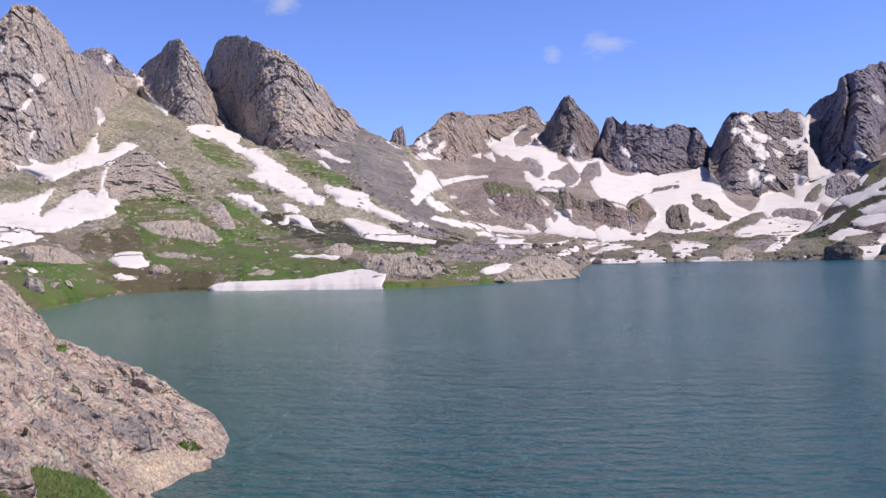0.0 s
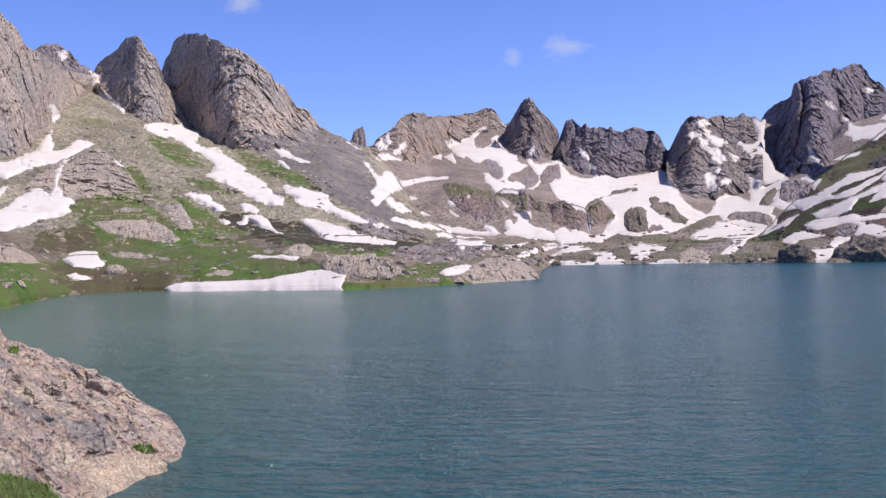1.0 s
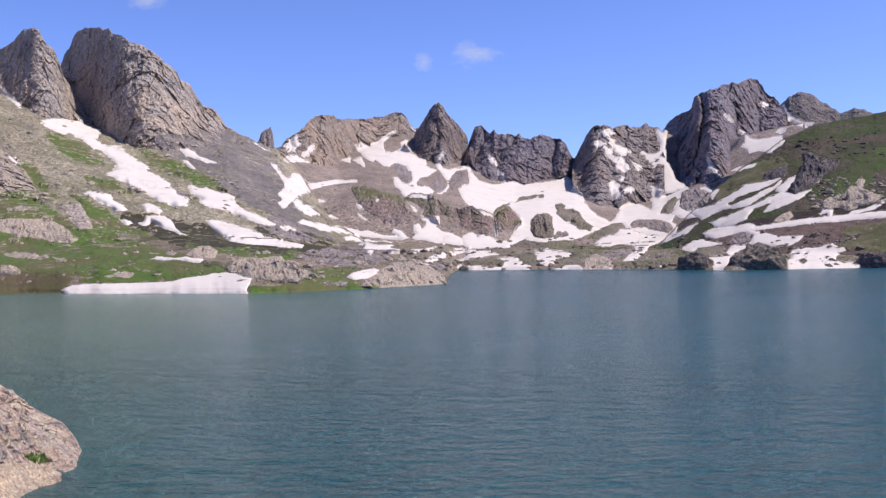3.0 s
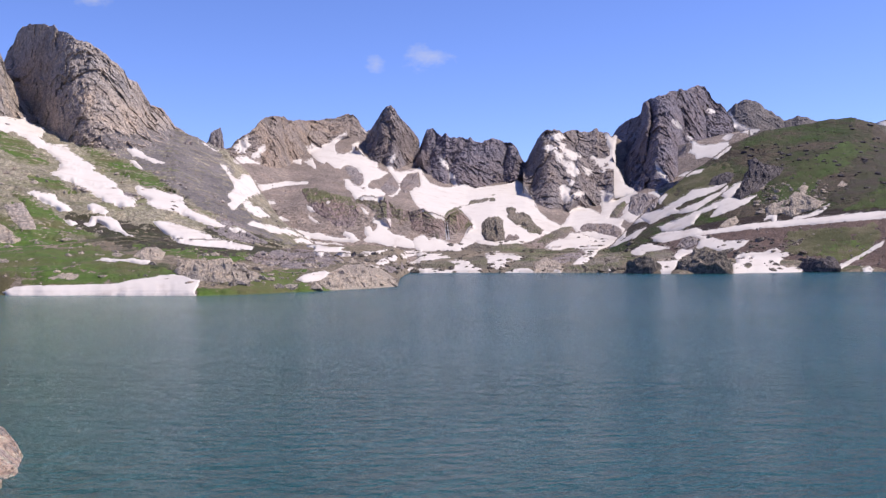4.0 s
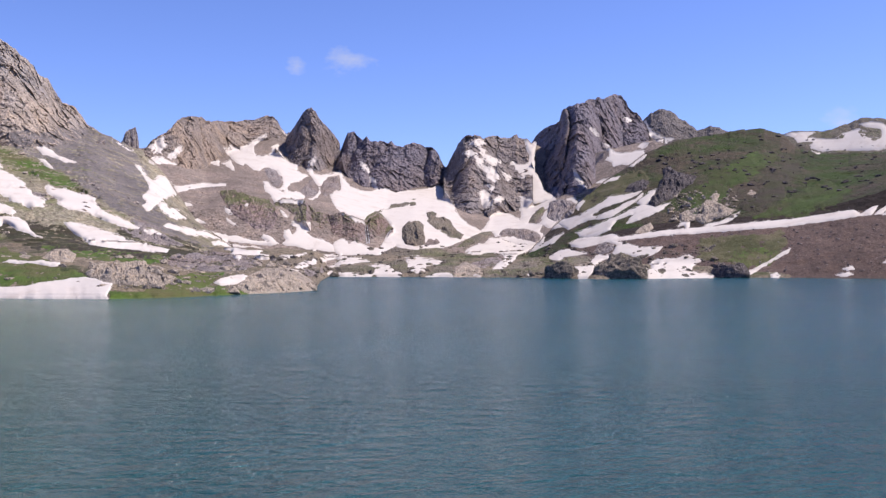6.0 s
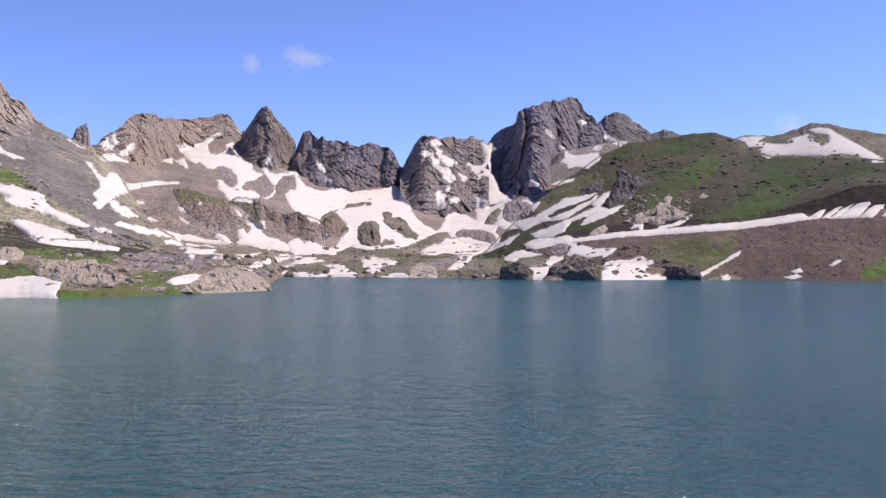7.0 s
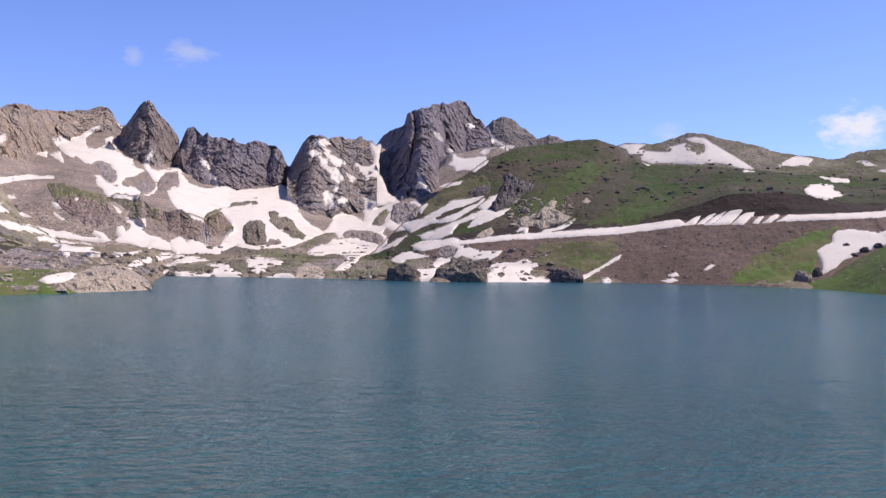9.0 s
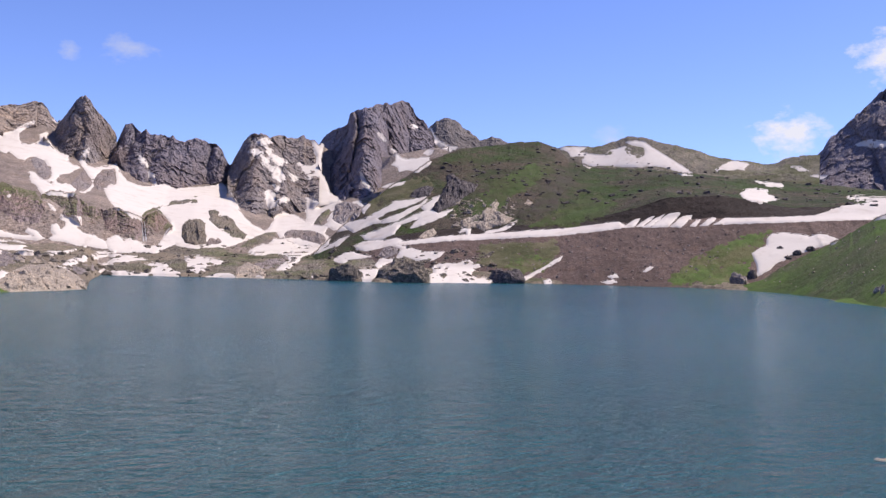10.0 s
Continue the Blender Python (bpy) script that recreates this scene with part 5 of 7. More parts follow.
snow([(-0.78, 1.82), (-0.39, 2.06), (-0.06, 1.92), (0.36, 1.79), (0.85, 1.75), (1.18, 1.58), (1.84, 1.58), (2.51, 1.45), (3.00, 1.31), (3.51, 1.31), (4.01, 1.13), (4.44, 1.03), (4.85, 0.99), (5.29, 0.99), (4.92, 1.20), (5.05, 1.44), (5.46, 1.26), (5.93, 0.85), (5.52, 0.75), (4.85, 0.79), (3.84, 0.90), (3.00, 1.00), (2.17, 1.18), (1.34, 1.31), (0.52, 1.45), (-0.13, 1.65)], wobble=0.05)
snow([(2.04, 0.94), (2.50, 1.01), (2.84, 0.97), (3.17, 0.80), (3.67, 0.73), (4.00, 0.66), (4.51, 0.69), (4.84, 0.65), (5.01, 0.45), (4.77, 0.28), (5.35, 0.17), (5.41, -0.10), (4.84, -0.09), (4.44, 0.15), (4.10, 0.15), (3.83, 0.19), (3.66, -0.22), (3.43, -0.15), (3.16, 0.19), (3.23, 0.43), (2.83, 0.46), (2.73, 0.74), (2.17, 0.77)], wobble=0.05)
snow([(6.68, 2.14), (6.95, 2.18), (7.05, 1.97), (7.29, 2.14), (7.50, 2.17), (7.74, 2.10), (7.73, 1.73), (7.56, 1.52), (7.97, 1.21), (8.51, 1.07), (8.92, 0.90), (9.26, 0.66), (9.33, 0.42), (8.92, 0.35), (8.24, 0.49), (7.55, 0.53), (6.88, 0.71), (6.33, 0.75), (6.13, 0.85), (6.40, 1.09), (6.20, 1.29), (6.27, 1.63), (6.54, 1.73), (6.74, 1.39), (6.95, 1.53), (7.02, 1.80), (6.75, 1.94)], wobble=0.05)
snow([(5.92, 0.10), (6.19, 0.20), (6.87, 0.16), (7.55, 0.33), (7.62, 0.23), (7.04, 0.09), (6.36, -0.04), (5.92, -0.07)], wobble=0.05)
snow([(6.42, -0.65), (6.87, -0.59), (7.14, -0.32), (7.55, -0.15), (8.23, 0.02), (8.85, 0.15), (9.26, 0.18), (10.01, 0.07), (10.97, -0.01), (10.28, -0.14), (9.26, -0.09), (8.57, -0.26), (8.06, -0.39), (7.55, -0.53), (7.27, -0.76), (7.54, -1.07), (7.03, -1.07), (6.59, -0.86)], wobble=0.05)
snow([(8.64, -0.60), (9.25, -0.44), (9.77, -0.27), (9.59, -0.54), (8.91, -0.67)], wobble=0.05)
snow([(8.74, -0.95), (9.08, -0.78), (9.42, -0.95), (9.25, -1.12)], wobble=0.05)
snow([(9.01, 3.70), (9.22, 3.91), (9.63, 4.08), (9.67, 4.52), (9.50, 5.10), (9.57, 5.20), (9.84, 4.65), (10.18, 4.24), (10.93, 3.97), (11.34, 3.90), (12.30, 4.13), (12.89, 3.88), (14.02, 4.01), (15.12, 4.14), (15.53, 4.34), (15.97, 3.85), (16.37, 3.27), (16.54, 2.82), (16.88, 2.34), (17.32, 1.96), (18.10, 1.58), (18.34, 1.74), (18.78, 2.52), (19.12, 2.72), (19.80, 2.58), (20.47, 2.26), (21.01, 2.90), (21.35, 3.43), (21.62, 3.50), (21.55, 3.09), (21.08, 2.76), (20.81, 2.36), (20.87, 2.02), (21.41, 1.95), (21.88, 2.01), (21.61, 1.60), (21.94, 1.26), (21.87, 0.79), (21.20, 0.73), (20.36, 0.80), (19.85, 1.01), (19.01, 1.29), (18.78, 1.57), (18.33, 1.54), (17.82, 1.38), (17.31, 1.18), (16.63, 0.87), (15.77, 0.61), (15.09, 0.58), (14.23, 0.45), (13.30, 0.52), (12.96, 0.73), (12.34, 0.40), (11.83, 0.19), (10.97, 0.20), (10.11, 0.14), (9.53, 0.21), (9.02, 0.56), (9.26, 0.90), (9.78, 1.10), (10.12, 0.82), (10.46, 0.96), (10.97, 0.75), (11.56, 0.50), (12.00, 0.60), (12.18, 0.91), (12.52, 1.42), (12.80, 1.76), (12.53, 2.18), (12.09, 2.63), (11.68, 2.80), (11.26, 2.53), (10.98, 2.12), (10.47, 2.19), (10.13, 2.54), (9.62, 2.74), (9.28, 3.09)], wobble=0.05, even=6, label='broad old snowfield filling the floor of the cirque')
snow([(17.13, 0.36), (17.65, 0.69), (18.33, 0.86), (18.67, 1.20), (19.35, 1.09), (19.85, 0.88), (20.52, 0.73), (21.36, 0.79), (21.87, 0.86), (22.13, 0.99), (22.54, 1.26), (23.14, 1.48), (22.87, 1.22), (22.47, 0.85), (21.86, 0.65), (21.36, 0.39), (20.86, 0.32), (20.35, 0.16), (20.11, -0.18), (19.84, -0.41), (19.33, -0.68), (18.76, -0.75), (19.10, -0.34), (19.51, -0.00), (19.34, 0.24), (18.66, 0.28), (17.81, 0.15), (17.30, 0.22)], wobble=0.05)
snow([(13.54, -0.03), (14.23, 0.07), (14.91, -0.04), (15.59, -0.14), (15.76, -0.32), (15.25, -0.48), (14.80, -0.52), (14.73, -0.82), (14.22, -0.99), (13.54, -0.64)], wobble=0.05)
snow([(11.31, -0.49), (11.99, -0.36), (12.51, -0.43), (13.02, -0.81), (13.43, -0.88), (13.19, -1.12), (11.99, -1.14), (11.48, -0.97), (11.65, -0.77)], wobble=0.05)
snow([(8.91, -1.02), (9.59, -0.88), (10.79, -0.90), (11.65, -1.04), (11.30, -1.14), (9.59, -1.12)], wobble=0.05)
snow([(14.73, -1.17), (15.42, -0.93), (16.10, -0.90), (16.51, -1.14)], wobble=0.05)
snow([(17.46, -1.15), (17.97, -0.88), (18.14, -1.19)], wobble=0.05)
snow([(9.25, -0.40), (9.60, -0.17), (10.28, -0.10), (11.14, -0.14), (11.38, -0.25), (10.79, -0.28), (10.11, -0.41), (9.60, -0.41)], wobble=0.05)
snow([(20.85, 7.08), (21.05, 6.81), (21.25, 6.67), (21.38, 6.90), (21.31, 6.40), (21.24, 5.90), (21.30, 5.56), (21.24, 5.22), (21.50, 4.88), (21.73, 4.37), (21.83, 4.03), (22.16, 3.79), (22.49, 3.68), (22.55, 3.28), (21.96, 3.46), (21.55, 3.36), (21.29, 3.30), (21.09, 3.54), (21.22, 4.05), (21.06, 4.55), (20.56, 4.67), (20.16, 4.91), (19.89, 5.42), (19.83, 5.76), (19.56, 6.10), (19.39, 6.44), (19.73, 6.37), (20.00, 5.92), (20.23, 5.58), (20.73, 5.50), (21.11, 5.73), (21.14, 6.23), (20.91, 6.58)], wobble=0.04, even=8, fill=0.3, label='steep snow gully between two rock faces')
snow([(17.05, 6.28), (17.46, 6.48), (17.86, 6.27), (17.52, 6.11)], label="small snow fleck on a rock ledge", wobble=0.1, even=4)
snow([(17.46, 6.89), (18.04, 7.11), (18.35, 6.90), (17.87, 6.74)], label="small snow fleck on a rock ledge", wobble=0.1, even=4)
snow([(18.00, 6.64), (18.44, 6.43), (18.24, 6.16)], label="small snow fleck on a rock ledge", wobble=0.1, even=4)
snow([(17.80, 6.10), (18.24, 5.89), (18.16, 5.42), (17.89, 5.63)], label="small snow fleck on a rock ledge", wobble=0.1, even=4)
snow([(18.31, 6.23), (18.81, 6.02), (19.29, 5.77), (18.88, 5.58), (18.44, 5.82)], label="small snow fleck on a rock ledge", wobble=0.1, even=4)
snow([(18.20, 5.52), (18.64, 5.41), (18.40, 5.14)], label="small snow fleck on a rock ledge", wobble=0.1, even=4)
snow([(19.42, 5.09), (19.92, 4.85), (19.72, 4.65)], label="small snow fleck on a rock ledge", wobble=0.1, even=4)
snow([(18.53, 4.36), (18.93, 4.22), (18.73, 4.02)], label="small snow fleck on a rock ledge", wobble=0.1, even=4)
snow([(18.47, 5.11), (18.71, 5.44), (19.04, 5.17), (19.21, 4.76), (18.87, 4.59), (18.53, 4.84)], wobble=0.06, even=6)
snow([(18.02, 3.93), (18.36, 4.03), (18.69, 3.75), (18.52, 3.48), (18.79, 3.20), (18.35, 3.07), (18.11, 3.49)], wobble=0.06, even=6)
snow([(18.79, 3.41), (19.20, 3.64), (19.47, 3.57), (19.20, 3.33)], wobble=0.06, even=6)
snow([(19.02, 2.55), (19.36, 2.65), (19.46, 2.31), (19.19, 1.97), (18.92, 2.22)], wobble=0.06, even=6)
snow([(10.84, 5.77), (11.08, 5.60), (11.28, 5.19), (11.01, 5.26)], wobble=0.06, even=6)
snow([(11.42, 4.85), (11.69, 4.68), (11.82, 4.17), (11.58, 4.34)], wobble=0.06, even=6)
snow([(25.58, 6.70), (25.81, 6.60), (26.03, 6.26), (26.42, 6.11), (26.84, 6.16), (27.32, 6.21), (27.80, 6.29), (27.96, 6.03), (27.80, 5.80), (27.48, 5.62), (27.22, 5.36), (26.99, 5.44), (26.51, 5.52), (26.02, 5.40), (25.96, 5.67), (25.67, 5.77), (25.80, 6.00), (25.81, 6.33)], wobble=0.06, even=6)
snow([(27.55, 6.53), (27.81, 6.75), (28.13, 6.74), (28.03, 6.51), (27.71, 6.40)], wobble=0.06, even=6)
snow([(27.95, 7.98), (28.13, 7.65), (28.39, 7.31), (28.70, 7.14), (28.92, 7.00), (29.49, 6.91), (29.14, 6.86), (29.20, 6.63), (28.92, 6.74), (28.51, 6.95), (28.13, 7.36)], wobble=0.06, even=6)
snow([(24.74, 7.69), (24.97, 7.62), (25.16, 7.28), (24.97, 7.35)], wobble=0.06, even=6)
snow([(26.70, 8.23), (27.05, 8.12), (26.92, 8.00)], wobble=0.06, even=6)
snow([(23.73, 5.33), (23.89, 4.99), (24.15, 4.59), (24.41, 4.15), (24.22, 4.25), (23.89, 4.59)], wobble=0.06, even=6)
snow([(23.32, 3.47), (23.72, 3.53), (23.95, 3.35), (24.37, 3.38), (24.21, 3.11), (23.94, 2.82), (23.81, 3.15), (23.55, 3.36)], wobble=0.06, even=6)
snow([(25.10, 4.43), (25.53, 4.62), (26.02, 4.70), (26.41, 4.79), (26.34, 4.60), (25.85, 4.54), (25.36, 4.42)], wobble=0.05, even=5)
snow([(20.55, 3.65), (21.09, 3.47), (21.39, 3.47), (21.89, 3.56), (22.39, 3.69), (22.69, 3.34), (22.35, 2.95), (21.82, 2.89), (21.45, 2.55), (21.07, 2.22), (20.87, 2.02), (20.54, 2.09)], wobble=0.05, even=5)
snow([(21.71, 2.01), (21.88, 2.41), (22.08, 2.75), (22.22, 2.81), (22.21, 2.34), (22.71, 2.06), (23.04, 1.82), (22.54, 1.73), (22.01, 1.87)], wobble=0.05, even=5)
snow([(22.61, 2.17), (23.37, 2.32), (24.04, 2.48), (24.70, 2.90), (25.35, 3.29), (25.85, 3.61), (26.33, 3.70), (26.98, 3.75), (27.62, 4.00), (27.85, 4.12), (27.62, 3.83), (26.98, 3.49), (26.49, 3.27), (26.00, 3.14), (25.35, 2.89), (24.79, 2.57), (25.02, 2.36), (25.51, 2.62), (26.16, 2.87), (26.65, 3.20), (27.30, 3.45), (27.78, 3.83), (27.71, 3.57), (26.97, 3.06), (26.49, 2.77), (25.83, 2.35), (25.18, 2.29), (24.53, 2.24), (23.87, 1.91), (23.37, 1.65), (22.87, 1.93)], wobble=0.05, even=5)
snow([(23.86, 1.47), (24.52, 1.70), (24.85, 1.86), (25.51, 2.12), (26.00, 2.34), (26.48, 2.54), (27.13, 2.85), (27.77, 3.07), (28.09, 3.06), (28.57, 2.95), (29.04, 3.14), (29.36, 3.20), (28.88, 2.82), (28.25, 2.50), (27.61, 2.25), (26.80, 2.00), (26.96, 2.26), (27.29, 2.59), (26.81, 2.43), (26.32, 2.27), (25.99, 1.95), (25.83, 1.61), (25.17, 1.36), (24.52, 1.20), (24.02, 1.24)], wobble=0.05, even=5)
snow([(27.45, 3.24), (27.78, 3.57), (28.26, 3.88), (28.55, 4.01), (28.41, 3.62), (28.09, 3.23), (27.71, 3.04)], wobble=0.05, even=5)
snow([(23.46, 0.84), (24.02, 1.10), (24.68, 1.20), (25.34, 1.22), (25.99, 1.38), (26.31, 1.27), (25.98, 1.01), (26.95, 0.77), (27.59, 0.59), (28.39, 0.59), (28.96, 0.65), (28.64, 0.32), (28.22, 0.09), (27.74, -0.07), (27.27, 0.07), (26.78, 0.17), (26.14, 0.14), (25.49, -0.12), (24.99, -0.45), (24.83, -0.88), (24.50, -1.22), (24.00, -1.22), (23.51, -0.71), (23.25, -0.37), (23.68, -0.54), (24.50, -0.45), (24.90, -0.05), (25.16, 0.12), (25.81, 0.11), (26.08, 0.34), (26.21, 0.78), (25.66, 0.95), (25.17, 0.82), (24.51, 0.63), (24.02, 0.57), (23.53, 0.70)], wobble=0.05, even=5)
snow([(22.12, -0.09), (22.53, 0.14), (22.86, 0.37), (23.36, 0.47), (23.79, 0.37), (24.51, 0.22), (23.85, 0.10), (23.19, -0.03), (22.69, -0.20)], wobble=0.05, even=5)
snow([(28.22, -0.24), (28.86, -0.08), (29.64, -0.08), (30.11, 0.11), (30.42, 0.17), (30.73, -0.03), (31.29, -0.10), (31.04, -0.26), (30.63, -0.48), (30.57, -0.81), (31.03, -0.94), (31.65, -0.91), (32.04, -1.07), (31.49, -1.20), (30.56, -1.26), (28.05, -1.26), (27.99, -0.73), (28.31, -0.67), (28.22, -0.40)], wobble=0.05, even=5)
snow([(20.51, -1.20), (20.85, -0.86), (21.18, -0.70), (21.01, -1.10)], wobble=0.05, even=5)
snow([(29.75, 1.78), (29.97, 2.04), (30.47, 2.13), (30.44, 1.80), (30.28, 1.61), (30.16, 1.87)], wobble=0.05, even=5)
snow([(31.06, 1.69), (31.52, 1.91), (32.13, 2.00), (32.74, 2.30), (33.28, 2.58), (32.89, 2.20), (32.13, 1.90), (31.58, 1.78)], wobble=0.05, even=5)
# snow, right side and track
snow([(25.58, 1.08), (28.79, 1.56), (32.76, 1.88), (36.15, 2.17), (39.32, 2.63), (39.76, 2.36), (39.50, 2.22), (36.16, 1.77), (32.77, 1.53), (28.80, 1.25), (25.59, 0.87)], wobble=0.05)
snow([(39.50, 2.26), (40.28, 2.77), (40.61, 2.84), (40.22, 2.30)], wobble=0.05)
snow([(40.29, 2.30), (41.07, 2.91), (41.46, 2.99), (40.68, 2.31)], wobble=0.05)
snow([(40.75, 2.31), (41.46, 2.85), (42.04, 3.12), (41.85, 2.92), (41.14, 2.31)], wobble=0.05)
snow([(41.21, 2.31), (42.17, 3.13), (42.95, 3.23), (42.76, 3.00), (42.19, 2.33)], wobble=0.05)
snow([(42.25, 2.33), (43.02, 3.00), (43.59, 3.07), (43.47, 2.87), (42.96, 2.33)], wobble=0.05)
snow([(43.41, 2.41), (43.79, 2.74), (44.05, 2.78), (43.80, 2.41)], wobble=0.05)
snow([(43.99, 2.44), (44.49, 2.81), (44.87, 2.91), (44.81, 2.68), (44.44, 2.45)], wobble=0.05)
snow([(44.75, 2.52), (45.38, 2.88), (49.02, 3.00), (50.22, 3.07), (51.10, 3.35), (51.68, 3.57), (53.91, 3.90), (56.98, 4.14), (57.00, 2.78), (53.93, 2.85), (49.03, 2.68)], wobble=0.05)
snow([(35.73, 6.95), (36.06, 7.09), (36.40, 6.92), (36.60, 7.06), (37.27, 6.99), (36.91, 6.72), (37.41, 6.59), (38.41, 6.52), (38.81, 6.79), (39.24, 6.92), (39.56, 7.02), (39.90, 6.89), (40.07, 6.62), (40.40, 6.42), (40.72, 6.52), (40.82, 6.82), (40.65, 7.02), (40.06, 7.15), (39.72, 7.32), (40.22, 7.35), (40.71, 7.31), (41.11, 7.01), (42.19, 6.34), (43.33, 5.61), (43.49, 5.42), (43.01, 5.45), (42.20, 5.78), (41.39, 5.95), (40.41, 5.89), (39.42, 5.89), (38.59, 5.99), (37.43, 5.89), (37.09, 6.09), (37.28, 6.52), (36.41, 6.49), (36.24, 6.75)], wobble=0.05, even=6, label='broad snowfield on a stony hill')
snow([(44.91, 5.67), (45.38, 5.99), (46.00, 6.17), (46.62, 5.97), (46.41, 5.72), (45.54, 5.66)], wobble=0.06, even=5)
snow([(49.03, 5.78), (49.51, 5.74), (49.87, 5.54), (49.51, 5.55)], wobble=0.06, even=5)
snow([(46.25, 4.29), (46.55, 4.55), (47.17, 4.58), (47.66, 4.48), (47.78, 4.22), (48.33, 3.96), (47.88, 3.93), (47.42, 3.74), (46.81, 3.87), (46.43, 4.03)], wobble=0.06, even=5)
snow([(47.10, 5.00), (47.71, 4.90), (48.47, 4.83), (48.56, 4.63), (48.02, 4.73), (47.25, 4.90)], wobble=0.06, even=5)
snow([(46.85, 0.88), (47.31, 1.12), (47.76, 1.38), (47.70, 1.70), (48.00, 2.00), (48.51, 2.07), (49.11, 2.01), (49.56, 1.98), (50.01, 1.86), (50.59, 2.05), (51.03, 1.96), (51.56, 1.74), (51.33, 1.49), (50.75, 1.36), (50.16, 1.22), (49.87, 1.03), (49.28, 0.95), (48.98, 0.76), (48.74, 0.50), (48.23, 0.33), (47.94, -0.04), (47.48, -0.34), (47.03, -0.51), (47.24, -0.18), (47.23, 0.14), (47.01, 0.63)], wobble=0.06, even=5)
snow([(51.93, 4.07), (52.44, 4.15), (53.24, 4.08), (54.41, 4.07), (54.41, 3.85), (53.24, 3.90), (52.45, 3.87)], wobble=0.06, even=5)
snow([(40.77, -0.32), (41.16, 0.02), (41.42, -0.04), (41.00, -0.32)], wobble=0.06, even=5)
snow([(38.74, -0.67), (39.20, -0.49), (39.40, -0.69), (39.01, -0.80)], wobble=0.06, even=5)
snow([(38.38, -1.02), (39.04, -0.83), (39.37, -0.99), (38.88, -1.11)], wobble=0.06, even=5)
snow([(34.86, -1.00), (35.26, -0.92), (35.54, -1.08), (35.03, -1.16)], wobble=0.06, even=5)
snow([(33.16, -1.07), (33.84, -0.81), (34.34, -0.46), (35.01, -0.11), (35.51, 0.24), (36.01, 0.49), (35.92, 0.25), (35.35, -0.10), (34.68, -0.46), (34.18, -0.81), (33.68, -1.16)], wobble=0.06, even=5)
snow([(52.41, 6.95), (52.97, 7.18), (54.09, 7.04), (54.10, 6.80), (52.97, 6.90)], wobble=0.06, even=5)
snow([(50.11, 5.28), (50.84, 5.21), (50.70, 5.08)], wobble=0.06, even=5)

# meadows, bare earth and painted cloud shadow
turf([(-26.80, 0.35), (-25.16, -0.36), (-23.46, -0.67), (-21.71, -1.05), (-19.31, -1.34), (-17.78, -1.66), (-19.33, -2.05), (-20.85, -2.24), (-22.05, -2.66), (-22.89, -3.15), (-23.74, -2.42), (-24.48, -1.44), (-25.17, -0.79), (-26.81, 0.13)])
turf([(-19.50, 2.80), (-18.41, 3.44), (-17.00, 3.75), (-15.11, 3.39), (-14.02, 2.28), (-12.08, 1.80), (-10.45, 1.09), (-8.47, 0.36), (-6.29, -0.05), (-6.98, -0.64), (-9.01, -0.78), (-10.34, -0.91), (-12.00, -1.09), (-13.63, -1.03), (-15.56, -1.09), (-17.29, -0.83), (-17.72, 0.56), (-18.77, 1.72), (-18.44, 2.37)], holes=0.16)
turf([(-25.16, -0.23), (-23.44, 0.09), (-20.80, -0.19), (-19.43, 0.02), (-18.33, 0.90), (-17.56, 0.55), (-17.38, -0.76), (-19.30, -0.95), (-19.62, -1.23), (-22.30, -0.97), (-25.17, -0.67)], holes=0.18)
turf([(-7.62, 0.77), (-6.26, 0.90), (-4.23, 0.61), (-1.16, 0.27), (0.54, -0.22), (-1.86, -0.32), (-4.93, -0.09), (-6.28, 0.22)], holes=0.2)
turf([(-3.79, -1.97), (-0.88, -1.72), (0.18, -0.93), (2.75, -0.84), (2.04, -1.57), (3.23, -1.95), (4.76, -2.13), (3.90, -2.41), (-0.21, -2.43), (-3.47, -2.53)], holes=0.12)
turf([(-12.99, -1.25), (-9.67, -0.69), (-7.65, -0.48), (-5.63, -0.75), (-4.79, -1.12), (-7.68, -1.44), (-9.70, -1.54), (-12.99, -1.52)], holes=0.2)
turf([(-10.13, 6.32), (-8.81, 5.87), (-7.48, 5.35), (-5.98, 4.64), (-4.48, 3.58), (-6.17, 3.97), (-7.84, 4.61), (-8.84, 4.96), (-9.48, 5.71)], holes=0.3, label='thin green grass on the mountainside')
turf([(-14.84, 7.14), (-13.41, 6.58), (-11.81, 5.41), (-11.49, 5.00), (-13.44, 5.49), (-14.39, 6.25)], holes=0.3, label='thin green grass on the mountainside')
turf([(-13.14, 4.69), (-11.51, 4.40), (-10.21, 3.64), (-11.86, 3.81)], holes=0.3, label='thin green grass on the mountainside')
turf([(-16.32, 5.37), (-15.07, 4.84), (-14.46, 3.61), (-13.51, 3.10), (-14.79, 3.52), (-15.72, 4.29)], holes=0.3, label='thin green grass on the mountainside')
turf([(-13.50, 3.60), (-12.21, 3.08), (-11.25, 2.22), (-8.95, 0.98), (-11.60, 1.39), (-12.87, 2.59)], holes=0.3, label='thin green grass on the mountainside')
# A cloud's shadow on the slope, put into the ground colour.
turf([(-11.08, 2.38), (-9.58, 2.52), (-7.58, 1.96), (-5.56, 1.63), (-4.90, 0.86), (-2.86, 0.50), (-4.92, 0.32), (-6.28, 0.22), (-7.62, 0.60), (-8.95, 1.15), (-10.27, 1.69)], holes=0.2, mat=EARTH_SHADE, label='brown earth between melting snow with cloud shadow painted in')
turf([(-20.20, -0.28), (-17.12, -0.51), (-13.31, -1.17), (-13.98, -2.01), (-14.31, -2.33), (-17.80, -2.31), (-19.63, -1.72)], holes=0.3, mat=DRY, label='brown winter grass along the lake shore')
